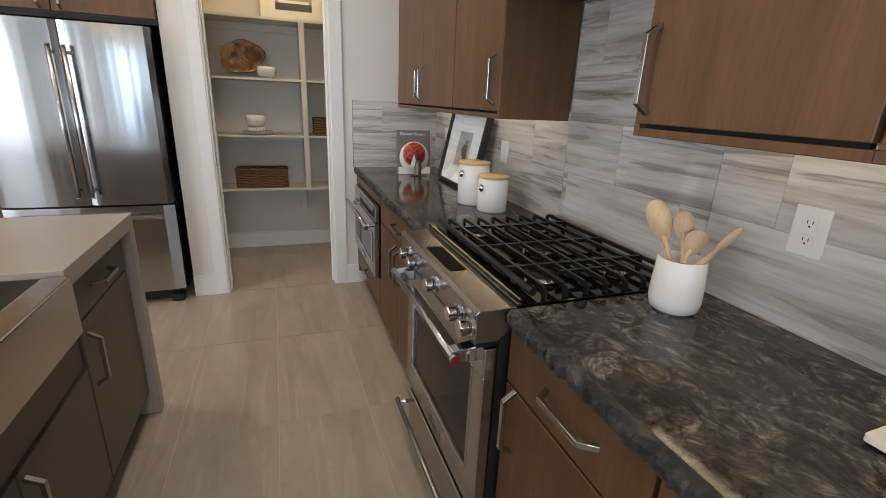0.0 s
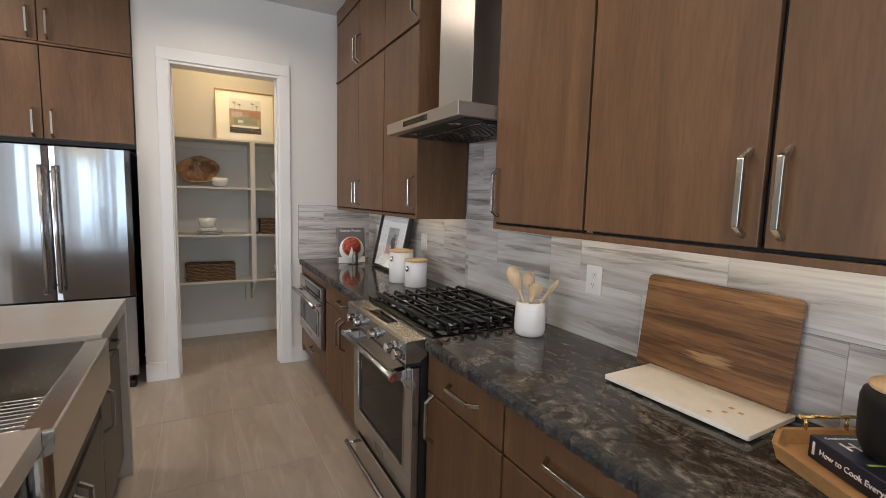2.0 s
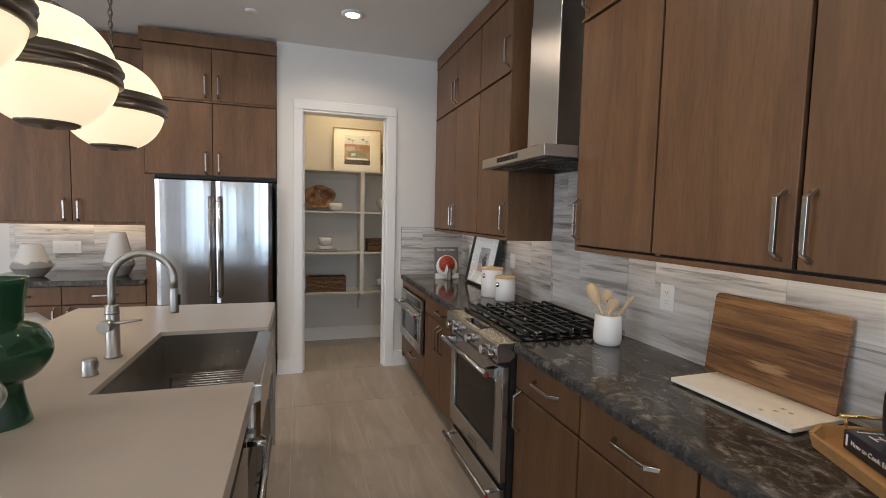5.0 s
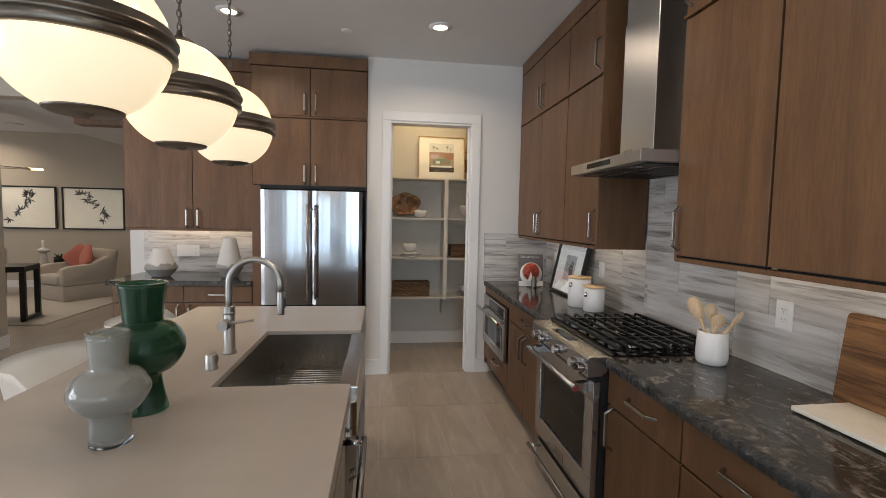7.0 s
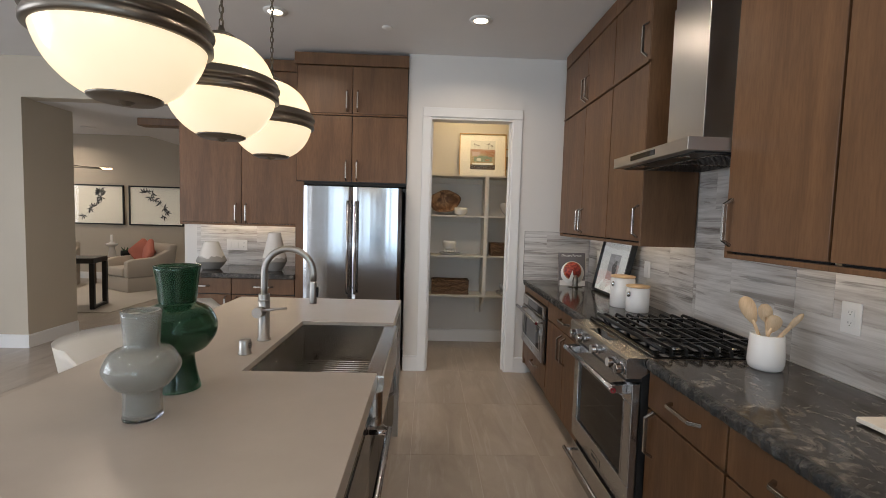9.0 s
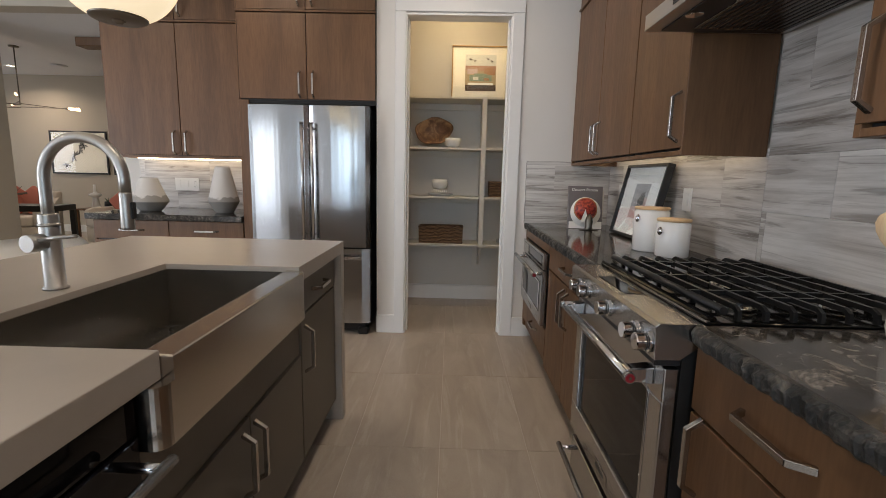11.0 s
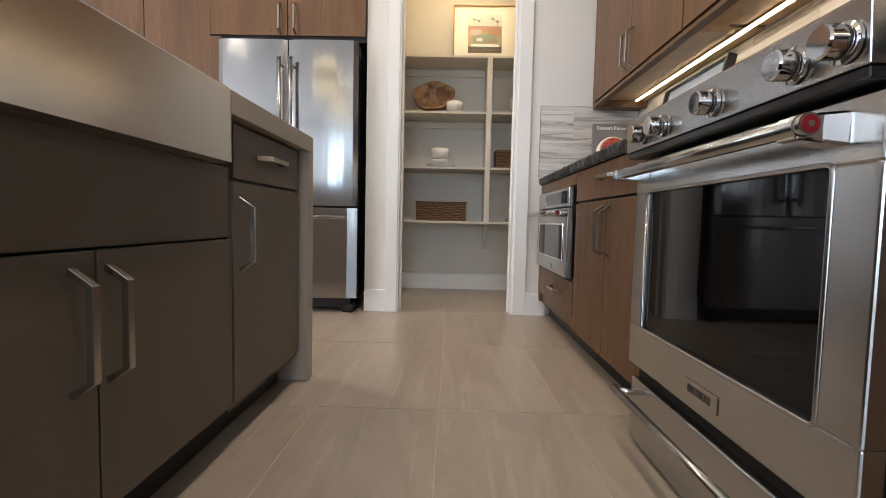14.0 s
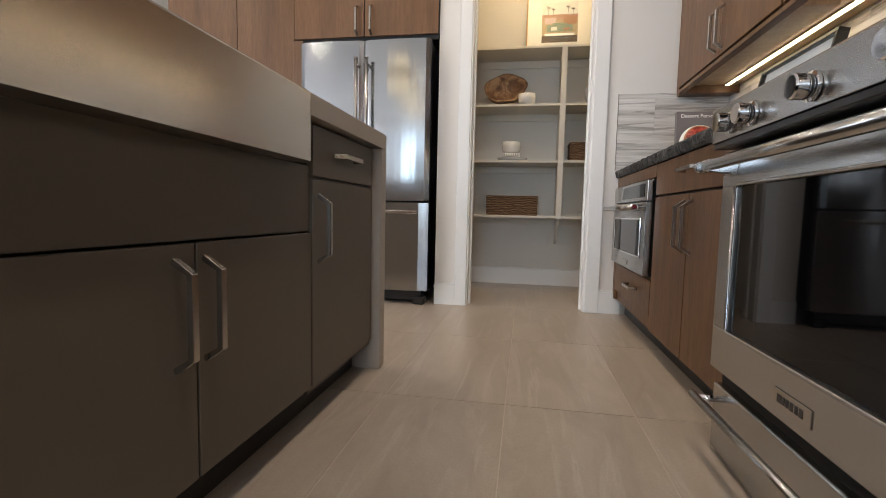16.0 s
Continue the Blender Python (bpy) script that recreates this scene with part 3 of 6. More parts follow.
def door_trim():
    t = thing("door_casing_1", (0.144, YP, 0), "white painted square-edged door casing and jambs", "door casing", kind="structure")
    y0 = YP - 0.018
    part("casing_side", box_bm(-0.336, -0.256, y0, YP, 0, 2.431, 0.003), "white_trim", t)
    part("casing_side", box_bm(0.520, 0.606, y0, YP, 0, 2.431, 0.003), "white_trim", t)
    part("casing_head", box_bm(-0.336, 0.606, y0, YP, 2.432, 2.518, 0.003), "white_trim", t)
    for a, b in ((-0.262, -0.246), (0.508, 0.524)):
        part("jamb", box_bm(a, b, YP - 0.010, YP + 0.130, 0, 2.409, 0.002), "white_trim", t)
    part("jamb_head", box_bm(-0.262, 0.524, YP - 0.010, YP + 0.130, 2.410, 2.425, 0.002), "white_trim", t)
    part("stop", box_bm(-0.246, -0.234, YP + 0.062, YP + 0.10, 0, 2.409, 0.002), "white_trim", t)
    part("stop", box_bm(0.496, 0.508, YP + 0.062, YP + 0.10, 0, 2.409, 0.002), "white_trim", t)
    part("strike_plate", box_bm(-0.2462, -0.2445, YP + 0.02, YP + 0.045, 0.92, 0.98, 0.0005), "nickel", t, "small nickel strike plate")
    for z in (0.25, 0.95, 1.65, 2.2):
        part("hinge", box_bm(0.5055, 0.5078, YP + 0.015, YP + 0.05, z - 0.045, z + 0.045, 0.0005), "white_trim", t)


door_trim()

# ---- kitchen cabinets ----
WOOD = "stained_wood"
XC = 0.695         # fronts of the base units along the range wall
CT = 0.914         # worktop height


def base_unit(y0, y1, fronts, label):
    """A base cabinet along the range wall. fronts: (kind, u0, u1, v0, v1, handle)."""
    u = thing("base_cabinet", (1.0, (y0 + y1) / 2, 0), label, "cabinet", "base cabinets along the range wall")
    F = front_e(XC + 0.02)
    # The body is black, not wood, to paint the shade between the fronts.
    part("body", box_bm(XC + 0.02, XR - 0.002, y0 + 0.001, y1 - 0.001, 0.10, 0.868), "black_paint", u)
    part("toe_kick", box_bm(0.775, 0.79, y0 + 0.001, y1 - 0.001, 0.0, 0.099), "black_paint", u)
    for kind, a, b, c, d, h in fronts:
        leaf(F, a, b, c, d, u, WOOD, h, kind)
    return u


# beside the pantry wall: the microwave drawer in its cabinet
F = front_e(XC + 0.02)
mwc = thing("base_cabinet", (1.0, 3.13, 0), "dark-stained wood cabinet holding a microwave drawer", "cabinet", "base cabinets along the range wall")
part("body", join(box_bm(XC + 0.02, XR - 0.002, 2.701, 3.574, 0.10, 0.345), box_bm(XC + 0.02, XR - 0.002, 2.701, 3.574, 0.805, 0.868), box_bm(XC + 0.02, XR - 0.002, 2.701, 2.722, 0.345, 0.805), box_bm(XC + 0.02, XR - 0.002, 3.50, 3.574, 0.345, 0.805)), WOOD, mwc)
part("filler", fbox(F, 3.505, 3.572, 0.105, 0.866, 0.002, 0.02, 0.002), WOOD, mwc)
part("rail", fbox(F, 2.704, 3.502, 0.808, 0.866, 0.002, 0.02, 0.002), WOOD, mwc)
leaf(F, 2.704, 3.502, 0.165, 0.338, mwc, WOOD, (3.03, 0.26, False), "drawer")
part("toe_kick", box_bm(0.775, 0.79, 2.701, 3.56, 0, 0.099), "black_paint", mwc)


def microwave():
    t = thing("microwave_drawer", (1.0, 3.11, 0.347), "stainless steel microwave drawer with a dark window", "microwave")
    y0, y1 = 2.732, 3.490
    part("body", box_bm(0.70, 1.20, y0 + 0.005, y1 - 0.005, 0.350, 0.800), "black_plastic", t)
    part("control_panel", fbox(F, y0, y1, 0.704, 0.800, 0.02, 0.046, 0.003), "steel", t)
    part("display", fbox(F, y0 + 0.05, y1 - 0.25, 0.722, 0.784, 0.0465, 0.048), "black_glass", t)
    part("keypad", fbox(F, y0 + 0.53, y1 - 0.05, 0.722, 0.784, 0.0465, 0.048), "nickel", t)
    d = part("door", fbox(F, y0, y1, 0.352, 0.698, 0.02, 0.050, 0.004, 2), "steel", t)
    part("window", fbox(F, y0 + 0.085, y1 - 0.085, 0.440, 0.610, 0.0505, 0.052), "black_glass", d)
    for a, b, c, e in ((y0 + 0.07, y1 - 0.07, 0.612, 0.622), (y0 + 0.07, y1 - 0.07, 0.428, 0.438)):
        part("window_trim", fbox(F, a, b, c, e, 0.0505, 0.055, 0.002), "chrome", d)
    for a in (y0 + 0.07, y1 - 0.082):
        part("window_trim", fbox(F, a, a + 0.012, 0.439, 0.611, 0.0505, 0.055, 0.002), "chrome", d)
    h = part("handle", rod_bm(F(y0 + 0.01, 0.672, 0.098), F(y1 + 0.03, 0.672, 0.098), 0.0135, 16), "steel", d)
    for y in (y0 + 0.055, y1 - 0.055):
        part("handle_post", rod_bm(F(y, 0.672, 0.045), F(y, 0.672, 0.098), 0.011), "chrome", d)
    part("badge", fbox(F, y0 + 0.32, y0 + 0.45, 0.372, 0.396, 0.0505, 0.0525, 0.0005), "nickel", d, "small metal name plate")
    part("handle_badge", rod_bm(F(y0 + 0.0085, 0.672, 0.098), F(y0 + 0.002, 0.672, 0.098), 0.010, 16), "red_badge", t, "round red end badge")


microwave()

base_unit(1.836, 2.70, [("drawer", 1.838, 2.698, 0.722, 0.866, (2.235, 0.80, False)), ("door", 1.838, 2.268, 0.105, 0.718, (2.228, 0.595, True)), ("door", 2.268, 2.698, 0.105, 0.718, (2.308, 0.595, True))], "dark-stained wood base cabinet with two doors and a drawer")
base_unit(0.556, 1.068, [("drawer", 0.558, 1.066, 0.706, 0.866, (0.785, 0.797, False)), ("door", 0.558, 1.066, 0.105, 0.702, (1.008, 0.61, True))], "dark-stained wood base cabinet beside the range")
base_unit(0.038, 0.555, [("drawer", 0.040, 0.553, 0.706, 0.866, (0.262, 0.797, False)), ("drawer", 0.040, 0.553, 0.41, 0.702, (0.297, 0.56, False)), ("drawer", 0.040, 0.553, 0.105, 0.406, (0.297, 0.26, False))], "dark-stained wood base cabinet with three drawers")
for k in range(3):
    y1 = 0.037 - 0.52 * k
    base_unit(y1 - 0.519, y1, [("drawer", y1 - 0.517, y1 - 0.002, 0.706, 0.866, (y1 - 0.26, 0.79, False)), ("door", y1 - 0.517, y1 - 0.002, 0.105, 0.702, (y1 - 0.06 - 0.4 * (k % 2), 0.59, True))], "dark-stained wood base cabinet with a door and a drawer")


def worktop(y0, y1, name_label):
    """Dark granite with a rough, chiselled front edge."""
    t = thing("worktop", (1.0, (y0 + y1) / 2, 0.869), name_label, "worktop", "granite worktops")
    part("slab", box_bm(0.700, 1.3045, y0, y1, 0.869, CT, 0.001), "granite", t)
    bm = bmesh.new()
    n = int((y1 - y0) / 0.007)
    rows = []
    for i in range(n + 1):
        y = y0 + (y1 - y0) * i / n
        row = []
        for j, (x, z) in enumerate(((0.700, CT), (0.687, CT), (0.678, CT - 0.007), (0.674, CT - 0.016), (0.677, CT - 0.027), (0.679, CT - 0.038), (0.688, 0.8665), (0.700, 0.869))):
            if 0 < j < 7:
                q = Vector((0, y * 48, z * 90 + j))
                x += 0.010 * noise.noise(q) + 0.008 * noise.noise(q * 2.7)
                z += 0.005 * noise.noise(q * 1.7 + Vector((9, 0, 0))) if j in (2, 3, 4, 5) else 0
            row.append(bm.verts.new((x, y, z)))
        rows.append(row)
    for a, b in zip(rows, rows[1:]):
        for j in range(7):
            bm.faces.new((a[j], b[j], b[j + 1], a[j + 1]))
    bm.faces.new(rows[0])
    bm.faces.new(rows[-1][::-1])
    bmesh.ops.recalc_face_normals(bm, faces=bm.faces[:])
    part("chiselled_edge", bm, "granite_edge", t, "rough chiselled granite edge")
    return t


worktop(-1.52, 1.068, "dark veined granite worktop with a chiselled edge")
worktop(1.837, 3.563, "dark veined granite worktop with a chiselled edge by the pantry wall")
strip = thing("worktop", (1.29, 1.45, 0.869), "narrow granite strip behind the range", "worktop", "granite worktops")
part("slab", box_bm(1.285, 1.3045, 1.0685, 1.8365, 0.869, CT), "granite", strip)
for a, b in ((-1.52, 1.07), (1.837, 3.56)):
    setting("trim", box_bm(1.3000, 1.3045, a, b, CT + 0.0002, CT + 0.004, 0.001), "pale_grout", "pale sealant bead behind the worktop", "trim")

# wall units
XU = 0.977         # fronts of the wall units
ZU0, ZU1, ZU2 = 1.379, 2.405, 2.425


def wall_unit(y0, y1, doors, label, end=None):
    """Stacked wall cabinets; doors: (u0, u1, handle side: -1 towards the pantry is +1)."""
    u = thing("wall_cabinet", (1.15, (y0 + y1) / 2, 1.360), label, "cabinet", "wall cabinets along the range wall")
    F = front_e(XU + 0.02)
    for a, outer in ((y0, end in ("near", "both")), (y1 - 0.018, end in ("far", "both"))):
        part("side_panel", box_bm(XU + (0.003 if outer else 0.022), 1.3045, a, a + 0.018, 1.353 if outer else 1.403, 2.875, 0.001), WOOD, u)
        if not outer:
            part("bottom_stub", box_bm(XU + 0.041, 1.150, a, a + 0.018, 1.365, 1.4025, 0.001), "cabinet_inside", u)
    # Blackened body puts the shade of the door gaps into its colour.
    part("body", box_bm(XU + 0.022, 1.304, y0 + 0.019, y1 - 0.019, 1.403, 2.875), "black_paint", u)
    part("bottom_panel", box_bm(XU + 0.045, 1.3035, y0 + 0.019, y1 - 0.019, 1.395, 1.4025), "cabinet_inside", u, "pale maple underside")
    # Dark strip paints the shade between the doors and the light rail.
    part("rail_shadow_gap", box_bm(XU + 0.026, XU + 0.040, y0 + 0.019, y1 - 0.019, 1.3725, 1.4025), "painted_gap_shade", u)
    part("light_rail", box_bm(XU + 0.002, XU + 0.040, y0 + (0.019 if end in ("near", "both") else 0.0), y1 - (0.019 if end in ("far", "both") else 0.0), 1.353, 1.372, 0.0015), WOOD, u)
    part("middle_rail", fbox(F, y0, y1, ZU1 + 0.003, ZU2 - 0.003, 0.0, 0.032, 0.002), WOOD, u)
    part("crown", fbox(F, y0, y1, 2.876, 2.985, -0.30, 0.028, 0.002), WOOD, u)
    for a, b, s in doors:
        hu = b - 0.036 if s > 0 else a + 0.034
        leaf(F, a, b, ZU0, ZU1, u, WOOD, (hu, 1.50, True))
        leaf(F, a, b, ZU2, 2.872, u, WOOD, (hu, 2.545, True))
    return u


wall_unit(2.337, 3.44, [(2.339, 2.862, 1), (2.862, 3.42, -1)], "tall dark-stained wood wall cabinet with stacked doors", "far")
wall_unit(1.820, 2.336, [(1.822, 2.334, -1)], "dark-stained wood wall cabinet beside the hood", "near")
fill = thing("cabinet_filler", (1.15, 3.5, 1.360), "dark-stained wood filler strip beside the wall", "filler")
part("panel", box_bm(XU + 0.030, 1.3045, 3.4405, 3.5545, 1.361, 2.985), WOOD, fill)
wall_unit(0.562, 1.064, [(0.564, 1.062, 1)], "dark-stained wood wall cabinet beside the hood", "far")
wall_unit(-0.486, 0.561, [(0.044, 0.559, -1), (-0.484, 0.036, 1)], "dark-stained wood wall cabinet with a pair of doors")
wall_unit(-1.52, -0.487, [(-1.010, -0.489, -1), (-1.518, -1.018, 1)], "dark-stained wood wall cabinet with a pair of doors")


def led(y0, y1):
    t = thing("led_strip", (1.25, (y0 + y1) / 2, 1.386), "warm under-cabinet light strip", "light strip", "under-cabinet lights")
    part("channel", box_bm(1.215, 1.240, y0, y1, 1.388, 1.3945, 0.001), "nickel", t)
    part("diffuser", box_bm(1.218, 1.237, y0 + 0.004, y1 - 0.004, 1.383, 1.3878, 0.0015), "led_strip", t, "glowing diffuser")


led(1.84, 3.40)
led(-1.45, 1.03)

# ---- range hood ----


def hood():
    t = thing("range_hood", (1.04, 1.44, 1.79), "stainless steel chimney range hood", "range hood")
    y0, y1, x0 = 1.067, 1.817, 0.798
    part("canopy", join(box_bm(x0, 1.304, y0, y1, 1.795, 1.850, 0.002), prism_bm([(1.0, 1.8505), (1.304, 1.8505), (1.304, 1.868), (1.02, 1.868)], "y", 1.27, 1.61)), "hood_steel", t)
    part("control_strip", box_bm(x0 - 0.0012, x0 + 0.001, 1.34, 1.60, 1.812, 1.838), "black_glass", t, "black touch control strip")
    part("recess", box_bm(x0 + 0.05, 1.27, y0 + 0.03, y1 - 0.03, 1.789, 1.7945), "black_plastic", t)
    for a in (0, 1):
        f = part("filter", box_bm(x0 + 0.14, 1.25, y0 + 0.05 + 0.32 * a, y0 + 0.35 + 0.32 * a, 1.783, 1.7885, 0.001), "sink_steel", t, "brushed steel grease filter")
        for k in range(14):
            part("filter_slot", box_bm(x0 + 0.155 + 0.022 * k, x0 + 0.163 + 0.022 * k, y0 + 0.065 + 0.32 * a, y0 + 0.335 + 0.32 * a, 1.7805, 1.7825), "black_plastic", f)
        part("hood_light", lathe_bm([(0.0, 0.0), (0.026, 0.0), (0.030, 0.003), (0.030, 0.006)], 20, (x0 + 0.08, y0 + 0.17 + 0.38 * a, 1.7875)), "chrome", t, "round chrome-rimmed hood lamp")
    part("chimney", box_bm(0.998, 1.304, 1.298, 1.618, 1.868, 2.60, 0.002), "hood_steel", t)
    part("chimney_sleeve", box_bm(1.003, 1.304, 1.303, 1.613, 2.6005, 2.998, 0.002), "hood_steel", t)
    part("name_plate", box_bm(0.9965, 0.9978, 1.49, 1.575, 1.895, 1.915), "nickel", t, "small metal name plate")


hood()

# ---- range ----


def knob_bm(x, y, z):
    m = Matrix.Translation((x, y, z)) @ Matrix.Rotation(radians(-90), 4, "Y")
    prof = [(0.0, 0.0), (0.0265, 0.0), (0.0265, 0.005), (0.0205, 0.007), (0.0205, 0.014), (0.022, 0.016), (0.022, 0.033), (0.0195, 0.036), (0.0, 0.036)]
    bm = lathe_bm(prof, 28, m=m)
    for e in bm.edges:
        e.smooth = len(e.link_faces) == 2 and e.calc_face_angle(0) < 0.6
    return bm


def stove():
    t = thing("range", (0.96, 1.453, 0), "stainless steel gas range with five chrome knobs", "range")
    y0, y1 = 1.074, 1.832
    part("body", box_bm(0.668, 1.284, y0 + 0.002, y1 - 0.002, 0.06, 0.895), "black_paint", t)
    for x in (0.72, 1.22):
        for y in (y0 + 0.05, y1 - 0.05):
            part("foot", rod_bm((x, y, 0.0), (x, y, 0.061), 0.018), "black_plastic", t)
    panel = part("control_panel", prism_bm([(0.600, 0.822), (0.596, 0.905), (0.606, 0.914), (0.712, 0.914), (0.712, 0.86), (0.662, 0.822)], "y", y0, y1, 0.0015), "steel", t)
    part("display", box_bm(0.630, 0.685, 1.36, 1.60, 0.9142, 0.9156), "black_glass", panel, "black glass touch display")
    part("lower_lip", box_bm(0.604, 0.667, y0 + 0.004, y1 - 0.004, 0.806, 0.8215, 0.002), "black_plastic", t)
    for y in (1.716, 1.614, 1.402, 1.193, 1.107):
        k = part("knob", knob_bm(0.597, y, 0.857), "chrome", t, "faceted chrome control knob")
        for q in range(5):
            b = radians(-70 + 35 * q)
            part("dial_mark", box_bm(0.572, 0.576, y + 0.0222 * math.sin(b) - 0.001, y + 0.0222 * math.sin(b) + 0.001, 0.857 + 0.0222 * math.cos(b) - 0.001, 0.857 + 0.0222 * math.cos(b) + 0.001), "black_plastic", k)
        part("knob_ring", lathe_bm([(0.0208, 0.0), (0.0214, 0.0), (0.0214, 0.004), (0.0208, 0.004)], 24, m=Matrix.Translation((0.5885, y, 0.857)) @ Matrix.Rotation(radians(-90), 4, "Y")), "black_plastic", k)
    # oven door
    xf = 0.630
    door = part("oven_door", join(box_bm(xf, 0.666, y0 + 0.004, y1 - 0.004, 0.228, 0.342, 0.004, 2), box_bm(xf, 0.666, y0 + 0.004, y1 - 0.004, 0.708, 0.798, 0.004, 2), box_bm(xf, 0.666, y0 + 0.004, 1.158, 0.340, 0.710, 0.004, 2), box_bm(xf, 0.666, 1.748, y1 - 0.004, 0.340, 0.710, 0.004, 2)), "steel", t)
    part("oven_glass", box_bm(xf + 0.008, 0.660, 1.157, 1.749, 0.341, 0.709), "black_glass", door, "black glass oven window")
    ring = []
    fr = round_rect(0.600, 0.374, 0.012, 4)
    for a, b in fr + fr[:1]:
        ring.append((xf + 0.001, 1.453 + a, 0.525 + b))
    part("window_trim", tube_bm(ring, 0.0045, 8), "steel", door, "polished window trim")
    zb, xb = 0.757, 0.562
    bar = part("handle", rod_bm((xb, 1.125, zb), (xb, 1.782, zb), 0.0130, 18), "steel", door, "thick tubular oven handle")
    for y in (1.148, 1.758):
        part("handle_mount", prism_bm([(xb - 0.004, zb - 0.016), (xb - 0.004, zb + 0.016), (xf + 0.001, zb + 0.024), (xf + 0.001, zb - 0.024)], "y", y - 0.020, y + 0.020, 0.004), "chrome", door)
    for y, s in ((1.125, -1), (1.782, 1)):
        part("end_cap", rod_bm((xb, y + s * 0.0005, zb), (xb, y + s * 0.014, zb), 0.0150, 20), "steel", bar)
        part("end_badge", rod_bm((xb, y + s * 0.0142, zb), (xb, y + s * 0.0158, zb), 0.0118, 20), "red_badge", bar, "round red end badge")
        part("badge_centre", rod_bm((xb, y + s * 0.0160, zb), (xb, y + s * 0.0170, zb), 0.0042, 14), "nickel", bar)
    plate = part("name_plate", box_bm(xf - 0.003, xf - 0.0003, 1.382, 1.506, 0.254, 0.290, 0.0008), "nickel", door, "small metal name plate")
    for k, (a, b) in enumerate(((0.0, 0.016), (0.020, 0.006), (0.030, 0.010), (0.044, 0.012), (0.060, 0.010), (0.074, 0.012))):
        part("plate_mark", box_bm(xf - 0.0036, xf - 0.0031, 1.490 - a - b, 1.490 - a, 0.264, 0.281), "black_plastic", plate)
    # storage drawer
    dr = part("drawer", box_bm(xf + 0.004, 0.667, y0 + 0.012, y1 - 0.026, 0.014, 0.190, 0.004, 2), "steel", t)
    # Dark strip put in for the shade between oven door and drawer.
    part("shadow_gap", box_bm(0.655, 0.667, y0 + 0.012, y1 - 0.026, 0.1905, 0.2275), "painted_gap_shade", t)
    part("drawer_handle", rod_bm((0.575, 1.10, 0.160), (0.575, 1.782, 0.160), 0.0105, 16), "steel", dr)
    for y in (1.135, 1.755):
        part("handle_mount", rod_bm((0.575, y, 0.160), (xf + 0.006, y, 0.160), 0.009), "chrome", dr)
    part("handle_badge", rod_bm((0.575, 1.0965, 0.160), (0.575, 1.0995, 0.160), 0.0095, 16), "red_badge", dr)
    # cooktop
    top = part("cooktop", join(box_bm(0.712, 1.284, y0 - 0.004, y1 + 0.004, 0.9155, 0.9215, 0.002), box_bm(0.7125, 0.740, y0 - 0.002, y1 + 0.002, 0.9216, 0.933, 0.004)), "black_enamel", t, "black enamelled gas hob")
    part("front_strip", box_bm(0.7126, 0.722, y0 - 0.002, y1 + 0.002, 0.9155, 0.9265, 0.001), "steel", t)
    for x, y, r in ((0.87, 1.215, 0.05), (1.14, 1.215, 0.040), (1.0, 1.453, 0.055), (0.87, 1.69, 0.045), (1.14, 1.69, 0.040)):
        b = part("burner", lathe_bm([(0.0, 0.0), (r, 0.0), (r, 0.010), (r * 0.8, 0.012), (r * 0.8, 0.014)], 28, (x, y, 0.9216)), "nickel", t, "round gas burner")
        part("burner_cap", lathe_bm([(0.0, 0.0), (r * 0.85, 0.0), (r * 0.88, 0.004), (r * 0.8, 0.009), (0.0, 0.010)], 28, (x, y, 0.9358)), "cast_iron", b)
        part("igniter", rod_bm((x - r * 1.15, y, 0.9216), (x - r * 1.15, y, 0.938), 0.004), "porcelain", b)
    for k, (a, b, cross) in enumerate(((y0 + 0.010, 1.325, 1.250), (1.329, 1.575, 1.455), (1.579, y1 - 0.010, 1.690))):
        z = 0.953
        bars = [tube_bm([(0.752, cross, z - 0.001), (1.262, cross, z - 0.001)], 0, flat=(0.012, 0.012, (0, 0, 1)))]
        lo = [(a, 0.9225), (a + 0.002, z - 0.008), (a + 0.016, z)] if k == 0 else [(a, z)]
        hi = [(b - 0.016, z), (b - 0.002, z - 0.008), (b, 0.9225)] if k == 2 else [(b, z)]
        for i in range(8):
            x = 0.795 + 0.066 * i
            bars.append(tube_bm([(x, y, h) for y, h in lo + hi], 0, flat=(0.010, 0.013, (1, 0, 0))))
        if k != 1:
            bars.append(tube_bm([(0.90, a + 0.10, z), (1.10, a + 0.10, z)], 0, flat=(0.010, 0.010, (0, 0, 1))))
        g = part("grate", join(*bars), "cast_iron", t, "black cast-iron grate")
        for x in (0.772, 1.256):
            part("grate_foot", box_bm(x - 0.007, x + 0.007, cross - 0.006, cross + 0.006, 0.9216, 0.947), "cast_iron", g)
    part("front_rail", tube_bm([(0.757, y0 + 0.006, 0.948), (0.757, y1 - 0.006, 0.948)], 0.0105, 12), "cast_iron", t, "rounded cast-iron front bar")


stove()

# ---- fridge and bar ----
YF = 3.530         # fronts of the units round the fridge
FW = front_w(YF + 0.02)


